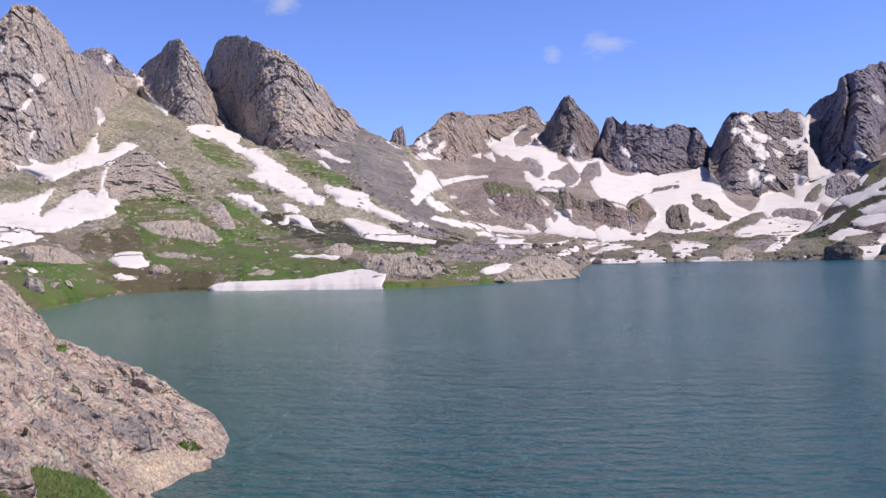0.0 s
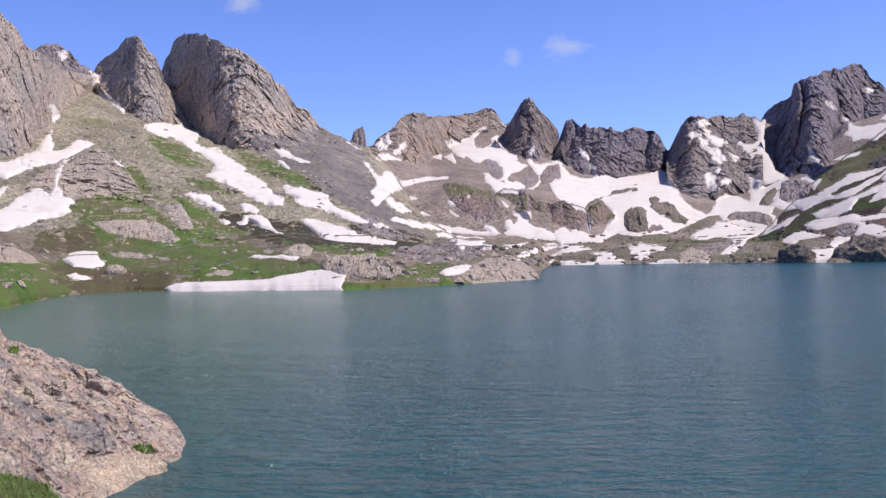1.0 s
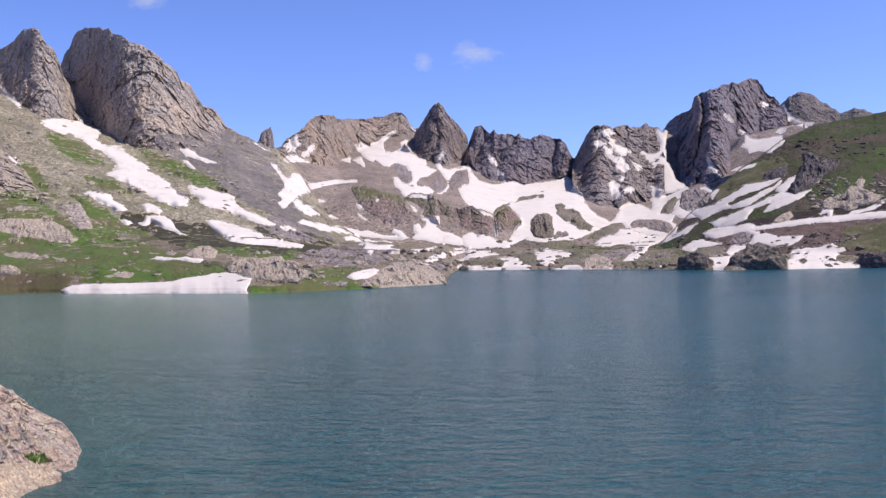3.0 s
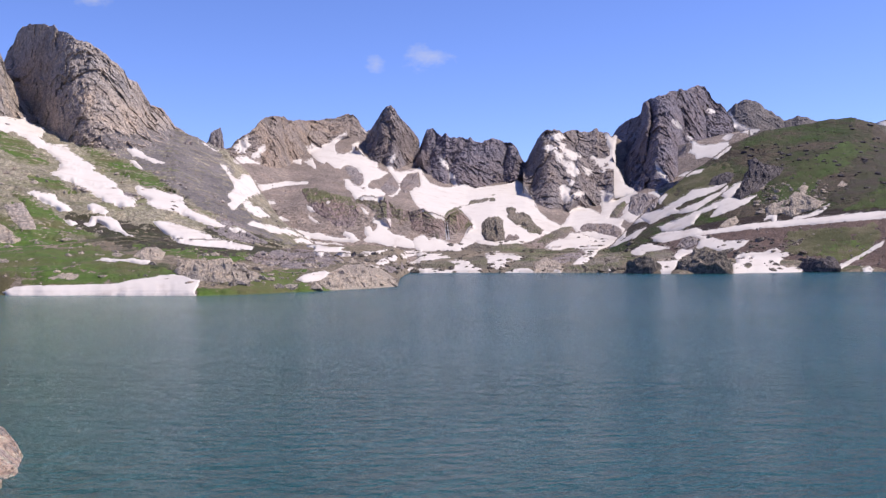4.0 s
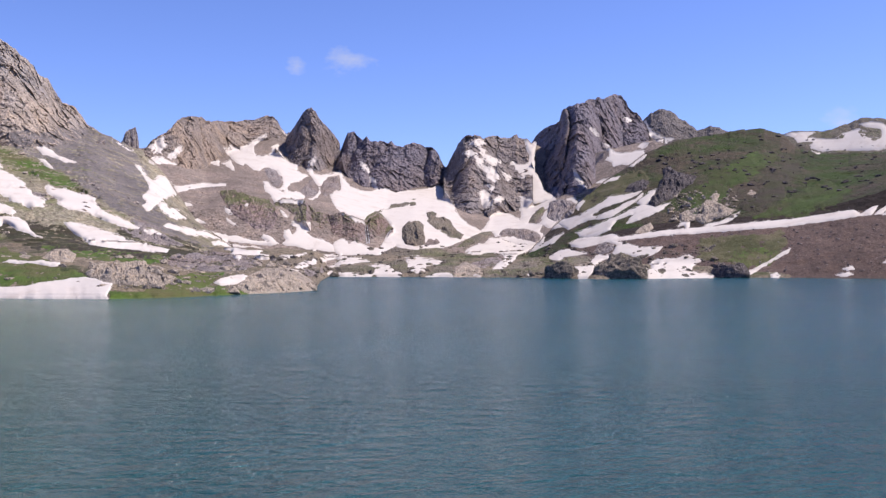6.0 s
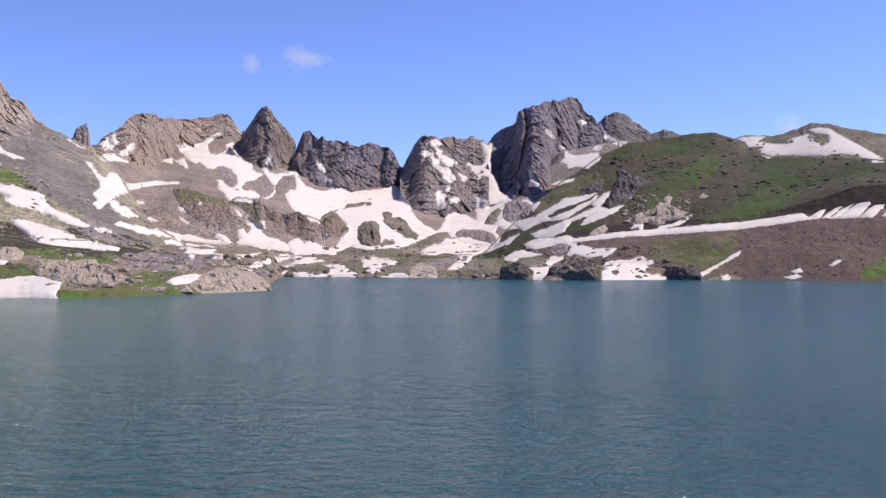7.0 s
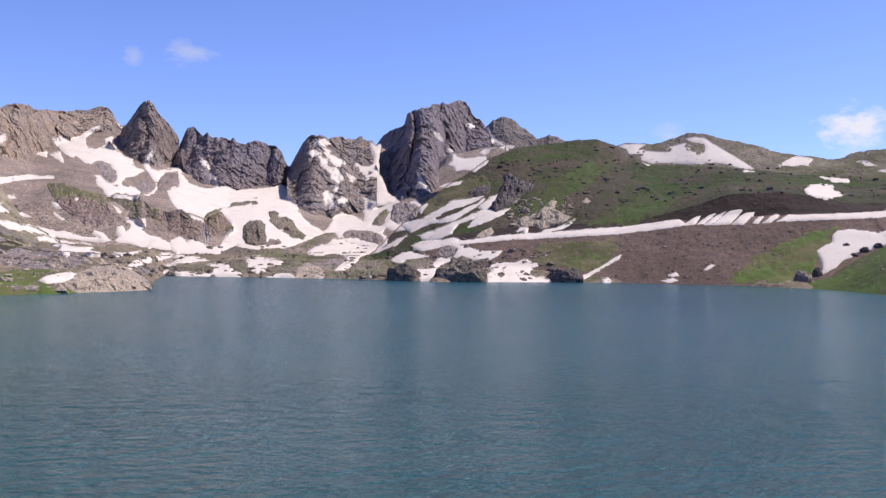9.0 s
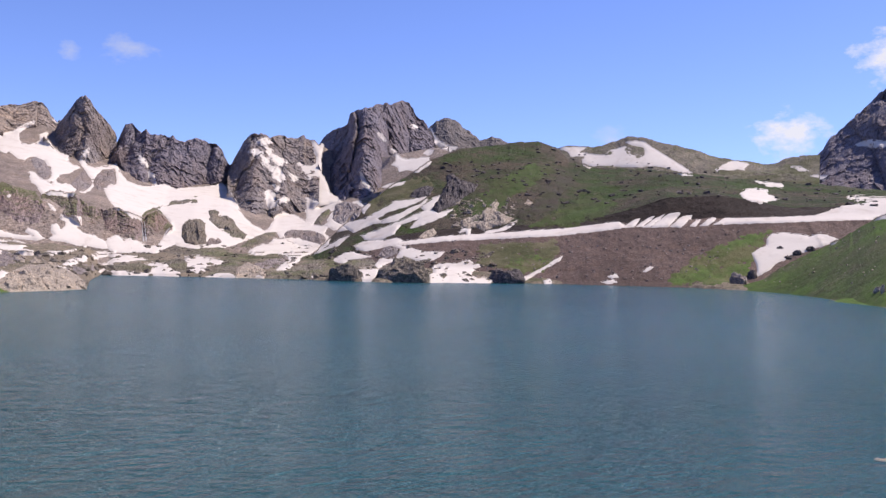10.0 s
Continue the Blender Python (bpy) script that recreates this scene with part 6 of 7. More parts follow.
turf([(-20.75, 1.44), (-18.30, 2.04), (-17.40, 0.87), (-17.72, 0.39), (-19.88, 0.29), (-21.07, 0.65)], holes=0.35, mat=DRY, label='brown winter grass in the meadow')
# Lower end of the same cloud shadow, also painted as dark ground.
turf([(-4.91, 0.52), (-2.83, 1.66), (0.24, 1.23), (1.59, 0.50), (-0.14, 0.04), (-2.88, -0.05)], holes=0.35, mat=EARTH_SHADE, label='brown earth between melting snow with cloud shadow painted in')
turf([(32.57, -0.17), (33.17, 0.53), (34.81, 0.67), (35.68, 0.19), (34.80, -0.44), (33.31, -0.75)], holes=0.4, label='patchy green grass on the earth embankment')
turf([(30.76, -0.20), (31.07, 1.18), (35.49, 1.43), (36.17, 0.93), (35.01, -0.11), (33.15, -0.49)], holes=0.6, mat=OLIVE, label='patchy green grass on the earth embankment')
turf([(41.83, -1.03), (43.10, 0.06), (44.67, 1.08), (46.53, 1.92), (47.90, 2.16), (47.46, 1.12), (46.86, 0.46), (46.87, -0.51), (45.64, -0.94)], holes=0.25, label='patchy green grass on the earth embankment')
turf([(23.88, 3.49), (25.85, 4.61), (27.79, 5.21), (28.10, 4.22), (25.84, 3.28), (24.20, 2.64)], holes=0.45, mat=OLIVE, label='thin olive turf on broken ground')
turf([(9.62, 2.74), (10.31, 3.22), (11.85, 3.07), (12.36, 2.45), (11.16, 2.05), (10.30, 2.26)], holes=0.45, mat=OLIVE, label='thin olive turf on broken ground')
turf([(20.18, -0.52), (21.86, 0.04), (23.19, -0.10), (21.85, -0.70), (20.51, -0.96)], holes=0.45, mat=OLIVE, label='thin olive turf on broken ground')
turf([(30.68, 3.74), (32.03, 4.96), (34.05, 6.00), (35.41, 5.67), (34.08, 4.64), (32.73, 3.94), (32.07, 2.74), (30.37, 2.20)], holes=0.5, wobble=0.5, mat=LUSH, label='bright new grass on the hillside')
turf([(34.12, 2.26), (35.79, 3.48), (38.12, 4.17), (39.13, 3.68), (38.48, 2.83), (36.49, 2.23)], holes=0.5, wobble=0.5, mat=LUSH, label='bright new grass on the hillside')
turf([(34.75, 4.65), (35.75, 5.67), (36.76, 5.51), (36.11, 4.33), (35.46, 3.30), (34.11, 2.60), (33.09, 2.76), (34.27, 3.63)], holes=0.55, wobble=0.5, mat=EARTH_SHADE, label='brown bare patch on the hillside')
turf([(-9.45, 6.85), (-7.43, 7.03), (-4.71, 7.38), (-2.68, 6.60), (-1.53, 4.87), (-1.24, 3.16), (0.25, 1.57), (2.28, 0.48), (-0.44, 1.35), (-3.48, 2.81), (-4.48, 3.58), (-5.48, 4.36), (-6.48, 4.99), (-8.14, 5.86)], holes=0.3, mat=SCREE, label="grey scree spread below the rock peak")
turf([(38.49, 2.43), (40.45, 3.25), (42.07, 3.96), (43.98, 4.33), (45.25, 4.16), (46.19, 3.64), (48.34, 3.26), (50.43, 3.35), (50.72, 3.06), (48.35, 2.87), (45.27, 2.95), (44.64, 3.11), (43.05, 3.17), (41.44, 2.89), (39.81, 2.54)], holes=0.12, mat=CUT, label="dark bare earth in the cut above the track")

# rocks
knoll([(39.47, 6.92), (40.06, 7.12), (40.72, 6.98), (40.85, 6.52), (40.27, 6.25), (39.64, 6.46)], STONY, "grey stones showing through a hilltop snowfield", 1.2, 311, holes=0.3)
knoll([(38.34, 6.69), (39.00, 6.92), (39.18, 6.49), (38.69, 6.19)], STONY, "grey stones showing through a hilltop snowfield", 1.0, 312, holes=0.3)
knoll([(40.40, 6.25), (41.12, 6.35), (40.99, 6.09)], STONY, "grey stones showing through a hilltop snowfield", 0.6, 313, holes=0.3)
knoll([(36.40, 6.76), (36.87, 6.82), (36.74, 6.59)], STONY, "grey stones showing through a hilltop snowfield", 0.6, 314, holes=0.3)
knoll([(2.46, 3.97), (3.36, 4.01), (4.36, 3.68), (5.37, 3.44), (5.94, 2.76), (5.60, 1.74), (4.85, 1.54), (4.01, 2.08), (3.18, 2.69), (2.69, 3.37)], ROCK_PLUM, "broken reddish rock slope below the moraine", 1.3, 301, holes=0.3)
knoll([(14.76, 2.71), (15.17, 2.77), (15.79, 2.49), (16.30, 2.14), (16.63, 1.66), (17.14, 1.31), (16.87, 1.04), (16.29, 1.12), (15.78, 1.39), (15.17, 1.81), (14.83, 2.16)], ROCK_MOSSY, "grey rock island in the snow bowl", 2.1, 101)
knoll([(13.31, 1.83), (13.73, 2.17), (14.35, 2.20), (14.69, 1.95), (14.62, 1.61), (14.75, 1.20), (14.75, 0.72), (14.13, 0.62), (13.55, 0.73), (13.31, 1.14)], ROCK_MOSSY, "grey rock island in the snow bowl", 2.6, 102)
knoll([(11.57, 2.73), (12.19, 3.07), (12.71, 3.24), (13.46, 3.33), (14.08, 3.36), (14.35, 3.05), (13.56, 2.99), (12.88, 2.89), (12.29, 2.73), (11.95, 2.63)], ROCK_MOSSY, "grey rock island in the snow bowl", 1.3, 103)
knoll([(13.74, 3.54), (14.26, 3.67), (14.63, 3.60), (14.49, 3.46), (14.01, 3.40)], ROCK_MOSSY, "grey rock island in the snow bowl", 0.64, 104)
knoll([(12.43, 2.59), (12.88, 2.79), (13.15, 2.58), (12.87, 2.38)], ROCK_GREY, "grey rock island in the snow bowl", 0.72, 105)
knoll([(14.57, 0.72), (14.92, 1.13), (15.37, 1.16), (15.70, 0.85), (15.50, 0.64), (15.02, 0.61)], ROCK_GREY, "grey rock island in the snow bowl", 1.1, 106)
knoll([(16.62, 0.60), (17.21, 1.04), (18.16, 1.51), (18.84, 1.57), (18.71, 1.30), (17.99, 0.96), (17.31, 0.63)], ROCK_MOSSY, "grey rock island in the snow bowl", 1.3, 107)
knoll([(19.04, 1.16), (19.35, 1.63), (20.03, 1.73), (20.87, 1.68), (21.54, 1.47), (21.93, 1.09), (21.53, 0.83), (20.86, 0.97), (20.19, 1.01), (19.69, 1.19)], ROCK_GREY, "grey rock island in the snow bowl", 1.8, 108)
knoll([(21.01, 2.15), (21.21, 2.56), (21.62, 2.96), (21.99, 3.09), (21.88, 2.68), (21.54, 2.35), (21.38, 2.08)], ROCK_MOSSY, "grey rock island in the snow bowl", 1.4, 109)
knoll([(22.08, 2.41), (22.22, 3.28), (22.89, 3.51), (23.55, 3.33), (23.94, 3.12), (23.61, 2.59), (23.04, 2.26), (22.48, 2.13)], ROCK_DARK, "grey rock island in the snow bowl", 2.4, 110)
knoll([(7.24, 4.01), (7.93, 4.80), (8.26, 4.25), (8.40, 3.98), (8.09, 3.71), (7.58, 3.61)], ROCK_GREY, "grey scree triangle between snow gullies", 1.1, 111)
knoll([(8.40, 4.05), (8.61, 4.59), (9.46, 4.93), (9.56, 4.11), (9.12, 3.91), (8.67, 3.67)], ROCK_GREY, "grey scree triangle between snow gullies", 1.1, 112)
knoll([(5.08, 5.20), (5.38, 5.34), (5.82, 5.13), (6.16, 4.59), (5.95, 4.19), (5.55, 4.32)], ROCK_GREY, "grey scree triangle between snow gullies", 0.96, 113)
knoll([(12.27, 0.33), (12.86, 0.63), (14.06, 0.48), (15.43, 0.61), (16.11, 0.37), (17.13, 0.08), (16.45, -0.08), (15.08, 0.07), (13.71, 0.08), (12.68, 0.15)], ROCK_MOSSY, "brown rubbly rock among shore snow", 0.54, 114)
knoll([(9.01, -0.88), (9.25, -0.57), (10.28, -0.45), (11.14, -0.45), (12.20, -0.63), (11.65, -0.83), (10.79, -0.90), (9.59, -0.88)], ROCK_MOSSY, "brown rubbly rock among shore snow", 0.68, 115)
knoll([(12.33, -0.70), (12.68, -0.22), (13.30, -0.02), (13.71, -0.30), (13.77, -0.82), (13.36, -1.02)], ROCK_MOSSY, "brown rubbly rock among shore snow", 0.68, 116)
knoll([(14.73, -1.06), (15.42, -0.52), (16.28, -0.39), (16.51, -0.84), (15.76, -0.93)], ROCK_MOSSY, "brown rubbly rock among shore snow", 0.45, 117)
knoll([(15.76, -0.32), (16.11, 0.19), (16.79, 0.19), (17.20, -0.05), (16.62, -0.32), (16.44, -0.66)], ROCK_MOSSY, "brown rubbly rock among shore snow", 0.54, 118)
knoll([(16.44, -1.21), (16.51, -0.60), (17.13, -0.26), (17.81, -0.50), (18.31, -0.85), (18.14, -1.22)], ROCK_PALE, "brown rubbly rock among shore snow", 0.68, 119)
knoll([(17.47, -0.36), (18.15, -0.16), (19.34, 0.17), (19.68, -0.07), (19.00, -0.48), (17.98, -0.61)], ROCK_GREY, "brown rubbly rock among shore snow", 0.63, 120)
knoll([(18.07, -1.26), (18.49, -0.71), (19.50, -0.68), (20.52, -0.18), (21.52, 0.05), (21.92, -0.19), (21.52, -0.77), (20.84, -1.24)], ROCK_MOSSY, "brown rubbly rock among shore snow", 0.72, 121)
knoll([(22.86, -0.10), (23.52, 0.10), (24.51, 0.09), (24.83, -0.21), (24.34, -0.44), (23.35, -0.37)], ROCK_MOSSY, "brown rubbly rock among shore snow", 0.54, 122)
knoll([(24.84, 0.29), (25.17, 0.75), (25.66, 0.95), (26.08, 0.81), (26.01, 0.41), (25.49, 0.18)], ROCK_GREY, "brown rubbly rock among shore snow", 0.68, 123)
knoll([(28.25, -0.73), (28.44, -0.40), (28.85, -0.57), (29.16, -0.90), (28.94, -1.13), (28.43, -1.06)], ROCK_MOSSY, "brown rubbly rock among shore snow", 0.45, 124)
knoll([(6.86, -1.00), (7.55, -0.59), (8.50, -0.46), (8.64, -0.88), (7.88, -1.14)], ROCK_GREY, "brown rubbly rock among shore snow", 0.54, 125)
knoll([(28.09, 3.16), (28.48, 3.71), (28.67, 4.27), (29.00, 4.78), (28.90, 5.17), (29.38, 5.32), (29.69, 4.92), (30.31, 4.80), (30.87, 4.72), (30.62, 4.30), (30.05, 4.00), (29.67, 3.52), (29.04, 3.30), (28.47, 2.96)], ROCK_BLACK, "dark broken outcrop on the edge of the green hill", 2.6, 126)
knoll([(26.66, 3.86), (26.98, 4.31), (27.79, 4.62), (28.17, 4.48), (27.94, 4.02), (27.30, 3.81)], ROCK_BLACK, "dark broken outcrop on the edge of the green hill", 1.6, 127)
knoll([(29.82, 2.47), (30.29, 2.78), (31.07, 2.93), (31.53, 3.46), (31.90, 3.71), (32.21, 3.61), (31.99, 3.19), (32.44, 2.96), (33.11, 2.71), (32.59, 2.40), (31.83, 2.16), (31.21, 1.92), (30.75, 2.19), (30.28, 1.87), (29.97, 2.14)], ROCK_PALE, "pale broken rocks on the green hillside", 1.4, 128, holes=0.35)
knoll([(27.28, 1.43), (27.60, 1.75), (28.24, 2.07), (28.40, 1.74), (27.92, 1.32)], ROCK_PALE, "pale broken rocks on the green hillside", 0.96, 129, holes=0.35)
knoll([(33.69, 3.62), (33.92, 3.86), (34.20, 3.69), (34.00, 3.49)], ROCK_PALE, "pale broken rocks on the green hillside", 0.64, 130)
knoll([(-17.99, 2.03), (-16.42, 2.16), (-14.83, 2.13), (-13.87, 1.71), (-13.09, 0.92), (-13.58, 0.70), (-14.86, 0.91), (-16.13, 1.10), (-17.22, 1.46)], ROCK_PALE, "pale pinkish rock outcrop in the meadow by the shore", 0.81, 131)
knoll([(-24.28, 0.68), (-23.42, 0.87), (-21.96, 0.68), (-21.08, 0.17), (-20.71, -0.26), (-22.28, -0.20), (-23.44, 0.02)], ROCK_PALE, "pale pinkish rock outcrop in the meadow by the shore", 0.9, 132)
knoll([(-17.48, 0.09), (-16.47, 0.36), (-15.21, 0.15), (-15.06, -0.18), (-16.32, -0.08)], ROCK_PALE, "pale pinkish rock outcrop in the meadow by the shore", 0.41, 133)
knoll([(-14.57, 0.00), (-13.28, -0.11), (-13.09, -0.35), (-14.09, -0.31)], ROCK_PALE, "pale pinkish rock outcrop in the meadow by the shore", 0.32, 134)
knoll([(-11.84, -1.19), (-11.01, -0.88), (-10.01, -0.95), (-10.19, -1.28), (-11.52, -1.37)], ROCK_PALE, "pale pinkish rock outcrop in the meadow by the shore", 0.41, 135)
knoll([(-7.30, -0.02), (-6.61, 0.50), (-5.93, 0.55), (-5.37, 0.20), (-5.62, -0.21), (-6.63, -0.24)], ROCK_PALE, "pale pinkish rock outcrop in the meadow by the shore", 0.81, 136)
knoll([(-8.65, 0.09), (-8.14, 0.28), (-7.64, 0.13), (-7.81, -0.07)], ROCK_PALE, "pale pinkish rock outcrop in the meadow by the shore", 0.36, 137)
knoll([(-4.96, -0.91), (-4.43, -0.35), (-3.23, -0.28), (-1.69, -0.19), (-1.19, -0.79), (-0.00, -1.17), (-0.18, -1.50), (-1.56, -1.56), (-2.93, -1.52), (-3.95, -1.42), (-4.62, -1.23)], ROCK_PALE, "pale pinkish rock outcrop in the meadow by the shore", 0.99, 138)
knoll([(0.50, -1.73), (1.36, -1.65), (1.45, -1.96), (0.49, -1.97)], ROCK_PALE, "pale pinkish rock outcrop in the meadow by the shore", 0.23, 139)
knoll([(3.41, -1.68), (4.11, -1.12), (4.98, -0.63), (6.34, -0.57), (7.34, -0.93), (8.40, -1.71), (8.22, -1.98), (6.63, -2.14), (4.93, -2.20), (3.91, -2.14)], ROCK_PALE, "pale pinkish rock outcrop in the meadow by the shore", 0.63, 140)
knoll([(-14.00, 2.91), (-13.02, 3.03), (-12.56, 2.25), (-12.25, 1.47), (-13.07, 1.53), (-13.60, 2.10)], ROCK_BROWN, "pale pinkish rock outcrop in the meadow by the shore", 0.63, 141)
knoll([(-16.87, 2.73), (-16.08, 2.88), (-15.29, 2.70), (-15.77, 2.51), (-16.72, 2.53)], ROCK_PALE, "pale pinkish rock outcrop in the meadow by the shore", 0.27, 142)
knoll([(-21.04, 1.93), (-20.28, 2.04), (-19.68, 1.84), (-20.29, 1.59)], ROCK_PALE, "pale pinkish rock outcrop in the meadow by the shore", 0.27, 143)
knoll([(-3.17, 1.74), (-2.31, 1.95), (-0.78, 1.43), (0.74, 0.63), (-0.80, 0.71), (-2.33, 1.17)], ROCK_GREY, "grey rounded rock knoll among snow and rubble", 0.9, 144, holes=0.25)
knoll([(-1.00, -0.18), (0.21, 0.27), (1.93, 0.42), (3.98, 0.12), (4.99, -0.35), (3.95, -0.67), (1.90, -0.78), (0.19, -0.55)], ROCK_GREY, "grey rounded rock knoll among snow and rubble", 0.63, 145, holes=0.25)
knoll([(-8.04, 3.60), (-7.53, 3.72), (-7.03, 3.58), (-7.14, 3.31), (-7.71, 3.32)], ROCK_GREY, "grey rounded rock knoll among snow and rubble", 0.41, 146, holes=0.25)
knoll([(-2.81, 2.45), (-1.45, 2.00), (0.26, 1.67), (-0.78, 1.57), (-2.14, 1.88)], ROCK_GREY, "grey rounded rock knoll among snow and rubble", 0.45, 147, holes=0.25)
rock([(-24.04, -0.93), (-23.02, -1.69)], ROCK_PALE, "pale pinkish boulder bedded in the meadow", 10)
rock([(-17.28, -0.44), (-16.19, -1.00)], ROCK_PALE, "pale pinkish boulder bedded in the meadow", 16)
rock([(24.90, 0.22), (27.99, -1.29)], ROCK_MOSSY, 'large dark weathered boulder standing in the shore snow', 17, worn=0.7)
rock([(21.92, -0.23), (23.90, -1.28)], ROCK_MOSSY, 'dark weathered boulder with thin turf at the water', 18, worn=0.7)
rock([(31.75, -0.33), (33.75, -1.27)], ROCK_BLACK, 'dark rough rock at the foot of the embankment', 20, worn=0.7)
rock([(45.69, -0.28), (46.73, -0.94)], ROCK_GREY, 'grey boulder at the edge of the snow', 37, worn=0.7)
rock([(46.71, -0.13), (47.24, -0.57)], ROCK_BLACK, 'dark rough rock at the edge of the snow', 38, worn=0.7)
rock([(48.22, 1.29), (48.71, 1.07)], ROCK_BLACK, 'dark rock lying on old snow', 39, worn=0.7)
rock([(49.13, 1.08), (49.64, 0.80)], ROCK_BLACK, 'dark rock lying on old snow', 40, worn=0.7)
rock([(49.81, 1.28), (50.34, 1.03)], ROCK_BLACK, 'dark rock lying on old snow', 41, worn=0.7)
rock([(48.68, 0.75), (49.10, 0.57)], ROCK_BLACK, 'dark rock lying on old snow', 42, worn=0.7)

# ---------------------------------------------------------------- near bank details
rock([(-26.00, -10.74), (-23.74, -12.87)], ROCK_NEAR, "pink grey boulder bedded in short grass", 301, deep=0.9)
TREES = land_trees()
turf([(-27.67, -11.47), (-25.46, -11.40), (-23.75, -11.31), (-22.31, -11.72), (-20.69, -12.39), (-19.52, -13.74), (-27.71, -13.06)], wobble=0.15, holes=0, thick=0.06, label="short green grass on the bank by the rock")


def blades(outline, count, low, high, label, seed):
    """Grass blades, each a bent three-sided leaf, growing inside an outline of camera sight lines."""
    rng = np.random.default_rng(seed)
    q = np.array(outline)
    lo, hi = q.min(0), q.max(0)
    verts, faces = [], []
    while count > 0:
        count -= 1
        B, E = rng.uniform(lo[0], hi[0]), rng.uniform(lo[1], hi[1])
        if in_polygon(outline, np.array([B]), np.array([E]))[0] < 0:
            continue
        h = sight(TREES, B, E)
        if not h:
            continue
        p, tall, turn = h[0], rng.uniform(low, high), rng.uniform(0, 6.28)
        side = Vector((math.cos(turn), math.sin(turn), 0)) * rng.uniform(0.006, 0.014)
        lean = Vector((rng.normal(), rng.normal(), 0)) * tall * 0.35
        k = len(verts)
        verts += [p - side, p + side, p + lean * 0.4 + side * 0.8 + Vector((0, 0, tall * 0.6)), p + lean * 0.4 - side * 0.8 + Vector((0, 0, tall * 0.6)), p + lean + Vector((0, 0, tall))]
        faces += [(k, k + 1, k + 2, k + 3), (k + 3, k + 2, k + 4)]
    if faces:
        tagged(sheet("grass_tuft", verts, faces, BLADE), label, "grass", kind="stuff")


BLADE = turf_material("grass_blade", (0.07, 0.15, 0.022), (0.18, 0.32, 0.055), (0.20, 0.27, 0.07))
blades([(-27.67, -11.47), (-25.46, -11.40), (-23.75, -11.31), (-22.31, -11.72), (-20.69, -12.39), (-19.52, -13.74), (-27.71, -13.06)], 7500, 0.04, 0.15, "short green grass on the bank by the rock", 1)
blades([(-16.10, -10.89), (-15.68, -10.71), (-15.05, -10.85), (-14.71, -11.23), (-15.38, -11.27)], 500, 0.05, 0.16, "small green tuft in a rock crack", 2)
blades([(-22.47, -5.07), (-22.17, -4.77), (-21.88, -4.79), (-21.95, -5.17)], 300, 0.05, 0.14, "small green tuft in a rock crack", 3)


def stones(outline, count, low, high, mat, label, seed):
    """Loose stones strewn over the land."""
    rng = np.random.default_rng(seed)
    g = (1 + 5 ** 0.5) / 2
    base = np.array([(-1, g, 0), (1, g, 0), (-1, -g, 0), (1, -g, 0), (0, -1, g), (0, 1, g), (0, -1, -g), (0, 1, -g), (g, 0, -1), (g, 0, 1), (-g, 0, -1), (-g, 0, 1)]) / 1.9
    tris = [(0, 11, 5), (0, 5, 1), (0, 1, 7), (0, 7, 10), (0, 10, 11), (1, 5, 9), (5, 11, 4), (11, 10, 2), (10, 7, 6), (7, 1, 8),
            (3, 9, 4), (3, 4, 2), (3, 2, 6), (3, 6, 8), (3, 8, 9), (4, 9, 5), (2, 4, 11), (6, 2, 10), (8, 6, 7), (9, 8, 1)]
    q = np.array(outline)
    lo, hi = q.min(0), q.max(0)
    verts, faces = [], []
    for _ in range(count):
        B, E = rng.uniform(lo[0], hi[0]), rng.uniform(lo[1], hi[1])
        if in_polygon(outline, np.array([B]), np.array([E]))[0] < 0:
            continue
        h = sight(TREES, B, E)
        if not h or h[0].z < 0 or h[2] < 60:
            continue
        size = low + (high - low) * rng.random() ** 4
        shape = base * rng.uniform(0.65, 1.35, (12, 1)) * (np.array([1, 1, 0.65]) * rng.uniform(0.7, 1.3, 3) * size)
        k = len(verts)
        verts += [tuple(v) for v in shape + np.array(h[0])]
        faces += [(a + k, b + k, c + k) for a, b, c in tris]
    me = bpy.data.meshes.new("loose_stones")
    me.from_pydata(verts, [], faces)
    me.materials.append(mat)
    tagged(new("loose_stones", me), label, "stones", kind="stuff")


stones([(5.41, 0.01), (10.84, 0.49), (21.09, 0.93), (32.13, 0.66), (32.11, -1.16), (6.07, -1.12)], 1300, 0.25, 1.5, ROCK_MOSSY, "grey stones strewn over the far shore", 1)
stones([(-4.91, 0.52), (7.36, -0.19), (8.39, -1.91), (2.54, -2.03), (-4.30, -1.72)], 600, 0.2, 1.3, ROCK_PALE, "pale stones strewn over the low headland", 2)
stones([(-25.64, 2.63), (-16.06, 3.64), (-4.88, 1.55), (-4.29, -1.55), (-16.21, -1.46), (-25.20, -1.72)], 500, 0.15, 1.1, ROCK_PALE, "pale stones lying in the meadow", 3)
stones([(28.57, 5.93), (34.70, 7.04), (53.68, 4.34), (53.69, 3.41), (45.92, 4.23), (39.47, 3.70), (30.02, 2.20)], 1400, 0.25, 1.6, ROCK_BLACK, "dark stones and low shrubs scattered on the green hillside", 4)
stones([(29.00, 1.32), (46.58, 2.37), (44.74, -0.71), (32.82, -1.17), (29.06, -1.18)], 1500, 0.08, 0.55, ROCK_GREY, "rubble on the earth embankment", 5)
stones([(-24.92, 8.17), (-15.94, 7.55), (-4.74, 6.31), (-0.78, 1.43), (-9.56, 3.02), (-19.18, 3.51), (-25.06, 3.24)], 900, 0.25, 1.5, ROCK_BROWN, "brown rubble on the mountainside", 6)
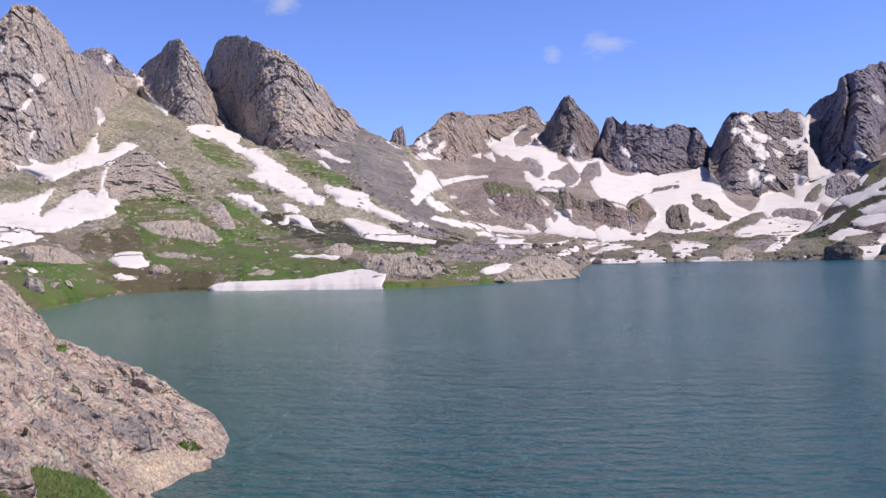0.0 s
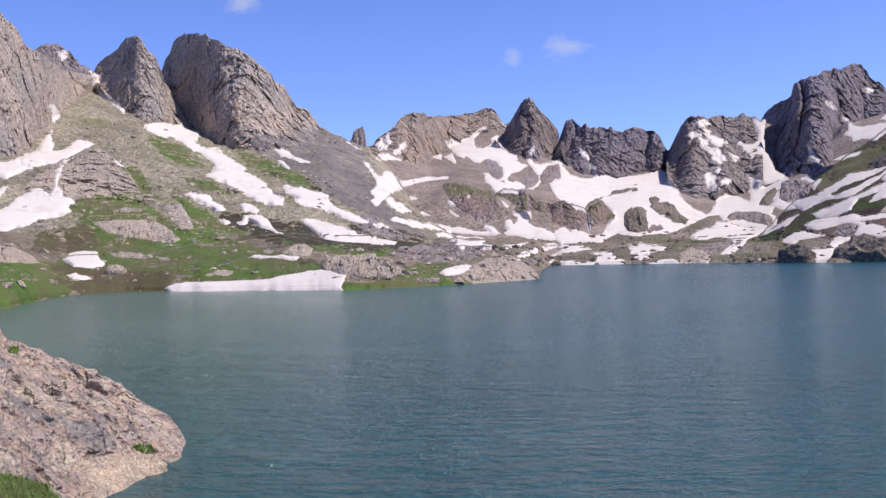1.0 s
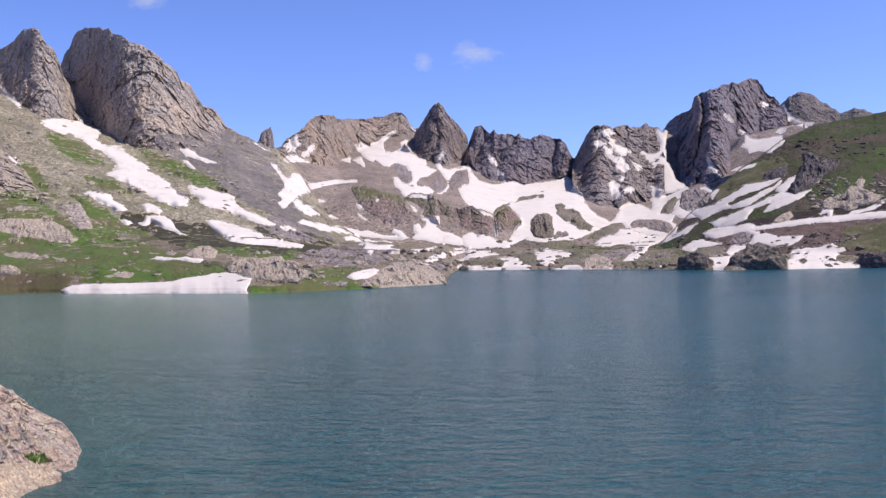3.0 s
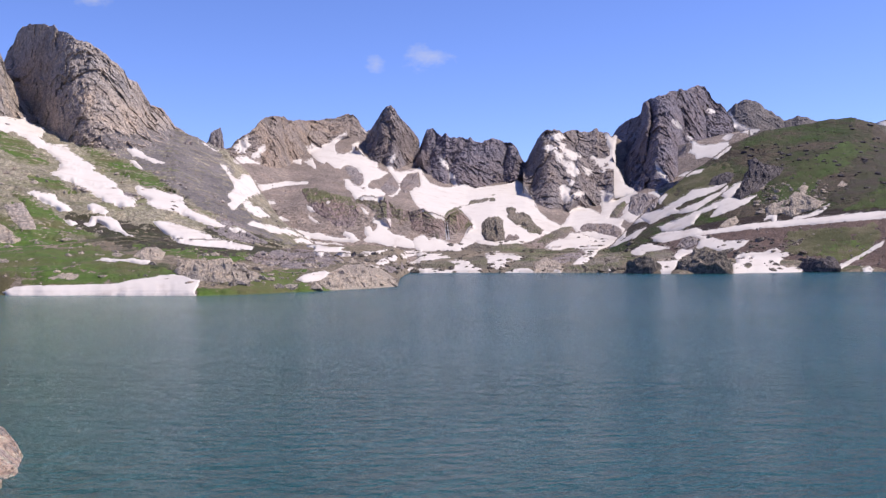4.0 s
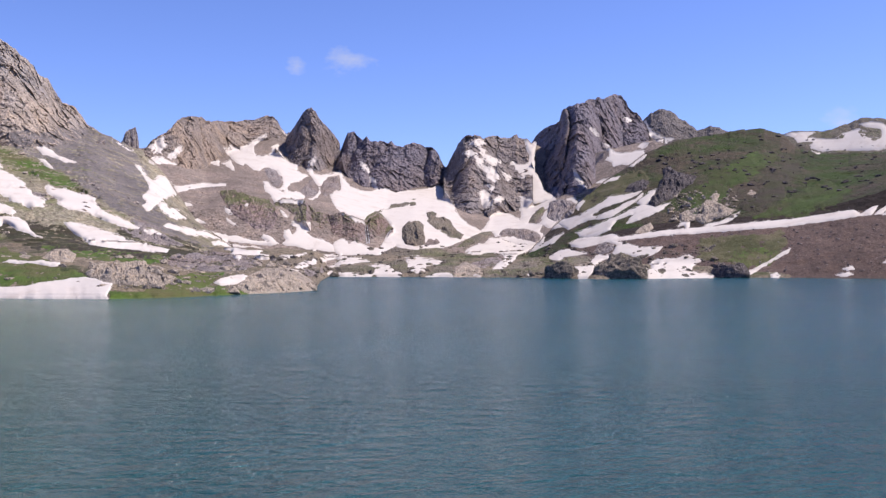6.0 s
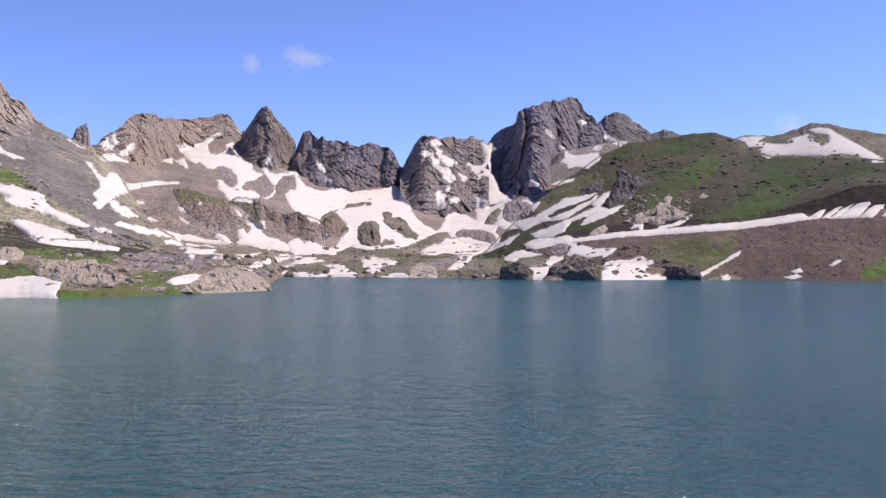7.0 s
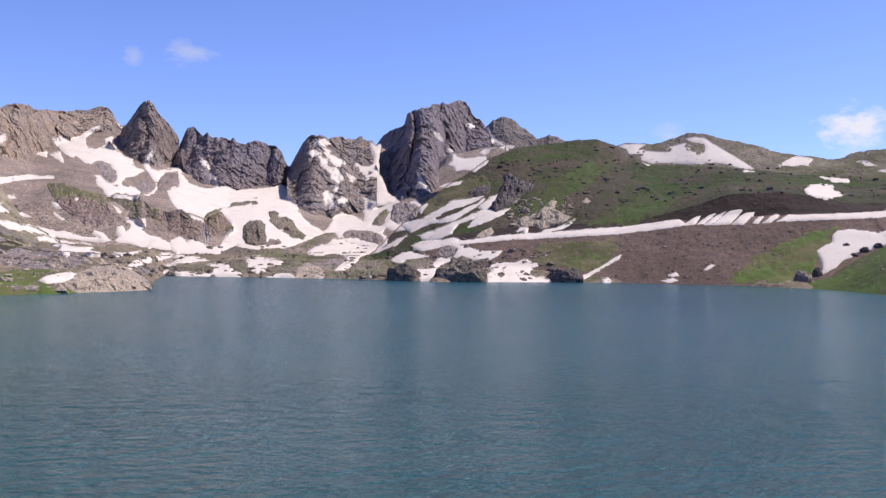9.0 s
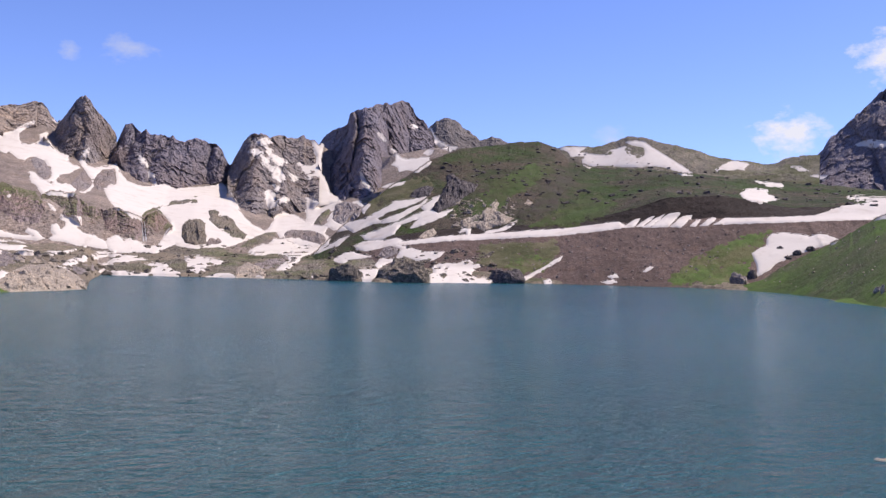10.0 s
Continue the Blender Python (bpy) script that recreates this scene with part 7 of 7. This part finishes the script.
stones([(-2.05, 4.88), (2.40, 4.41), (7.45, 2.53), (6.04, 0.88), (0.59, 1.39)], 500, 0.2, 0.9, ROCK_BROWN, "brown rubble on the moraine", 7)
stones([(46.93, -0.66), (53.70, 2.79), (53.76, -1.26), (51.46, -1.33)], 260, 0.08, 0.5, ROCK_PALE, "pale stones scattered on the grassy bank", 8)
stones([(29.29, 3.90), (33.23, 3.90), (33.27, 2.16), (29.33, 2.08)], 300, 0.3, 1.4, ROCK_PALE, "pale broken stones on the green hillside", 9)
# Two small things of unknown kind, drawn as rocks.
rock([(53.36, -0.90), (53.73, -1.19)], ROCK_PALE, "small white object shaped as a boulder on the grassy bank", 303)
rock([(53.72, -0.70), (53.95, -1.22)], ROCK_BROWN, "small brown object shaped as a rock on the grassy bank", 304)


rock([(53.57, -10.10), (54.44, -10.31)], ROCK_PALE, "pale stone just breaking the water near the shore", 305, spot=(Vector((27.13, 19.76, -0.05)), None, 33.6))


def waterfall(line, width):
    """A thin fall of white water down a rock face, in two strands."""
    m, n, l, bsdf = material("white_water", 0.35)
    l.new(ramp(n, l, noise_node(n, l, 1.2, 6, 0.7, (1, 1, 0.2)), [(0.35, (0.2, 0.2, 0.2)), (0.65, (0.62, 0.62, 0.62))]), bsdf.inputs["Base Color"])
    top = new("waterfall")
    tagged(top, "thin white waterfall down a low brown cliff", "waterfall")
    rng = random.Random(5)
    for off in (-0.09, 0.05):
        verts, faces = [], []
        for i in range(22):
            v = i / 21
            h = sight(TREES, line[0][0] + (line[1][0] - line[0][0]) * v + off + rng.uniform(-0.015, 0.015), line[0][1] + (line[1][1] - line[0][1]) * v)
            if not h:
                continue
            q = (h[0] - Vector(CAMERA_EYE)).normalized()
            side = q.cross(Vector((0, 0, 1))).normalized() * width * (0.35 + 0.5 * v)
            p = h[0] - q * 0.8
            verts += [p - side, p - q * 0.3, p + side]
        for i in range(len(verts) // 3 - 1):
            k = 3 * i
            faces += [(k, k + 1, k + 4, k + 3), (k + 1, k + 2, k + 5, k + 4)]
        strand = sheet("strand", verts, faces, m)
        strand.parent = top


waterfall([(11.16, 2.02), (11.30, 0.84)], 0.22)


# ---------------------------------------------------------------- clouds
def cloud_material(name, soft, glow):
    m = bpy.data.materials.new(name)
    m.use_nodes = True
    n, l = m.node_tree.nodes, m.node_tree.links
    n.clear()
    out, blend, clear, white, tex = (n.new(k) for k in ("ShaderNodeOutputMaterial", "ShaderNodeMixShader", "ShaderNodeBsdfTransparent", "ShaderNodeEmission", "ShaderNodeTexCoord"))
    # Emission puts the sunlit white into the cloud sheet itself.
    white.inputs[0].default_value, white.inputs[1].default_value = (0.95, 0.97, 1.0, 1), glow
    length = n.new("ShaderNodeVectorMath")
    length.operation = "LENGTH"
    l.new(tex.outputs["Object"], length.inputs[0])
    fac = math_node(n, l, "SUBTRACT", math_node(n, l, "MULTIPLY", noise_node(n, l, 0.010, 8, 0.62, (1, 1, 1.8)), 1.6), length.outputs["Value"])
    l.new(math_node(n, l, "MULTIPLY", step(n, l, fac, 0.1, 0.1 + soft), 0.9), blend.inputs[0])
    l.new(clear.outputs[0], blend.inputs[1])
    l.new(white.outputs[0], blend.inputs[2])
    l.new(blend.outputs[0], out.inputs[0])
    return m


WISP, PUFF = cloud_material("wispy_cloud", 1.3, 0.55), cloud_material("white_cloud", 0.5, 0.66)


def cloud(box, mat, label):
    """A cloud as a thin glowing sheet four kilometres off, bulging towards the lake, placed to fit the camera's view.
    """
    (b0, e0), (b1, e1) = box
    u, v = np.meshgrid(np.linspace(-1, 1, 12), np.linspace(-1, 1, 8))
    P = np.stack([u, v, 0.15 * (1 - u * u) * (1 - v * v)], -1)
    ob = new("cloud", grid_mesh("cloud", P, mat))
    b, e, far = radians((b0 + b1) / 2), radians((e0 + e1) / 2), 4200
    spot = Vector((far * math.sin(b) * math.cos(e), far * math.cos(b) * math.cos(e), CAMERA_EYE[2] + far * math.sin(e)))
    wide, high = far * radians(abs(b1 - b0)) / 2, far * radians(abs(e1 - e0)) / 2
    ob.matrix_world = look(spot, spot * 2 - Vector(CAMERA_EYE)) @ Matrix.Diagonal((wide, high, wide, 1))
    tagged(ob, label, "cloud", "clouds in the sky")


cloud([(-11.00, 15.78), (-7.56, 13.60)], WISP, "thin white wisp of cloud in a blue sky")
cloud([(8.10, 12.82), (12.18, 10.45)], WISP, "thin white wisp of cloud in a blue sky")
cloud([(6.05, 12.28), (7.86, 10.55)], WISP, "thin white wisp of cloud in a blue sky")
cloud([(45.37, 9.43), (52.24, 5.61)], PUFF, "bright white fair weather cloud over the ridge")
cloud([(51.53, 14.24), (56.92, 9.38)], PUFF, "bright white fair weather cloud over the ridge")
cloud([(37.04, 8.56), (40.41, 6.55)], WISP, "thin white wisp of cloud over the ridge")
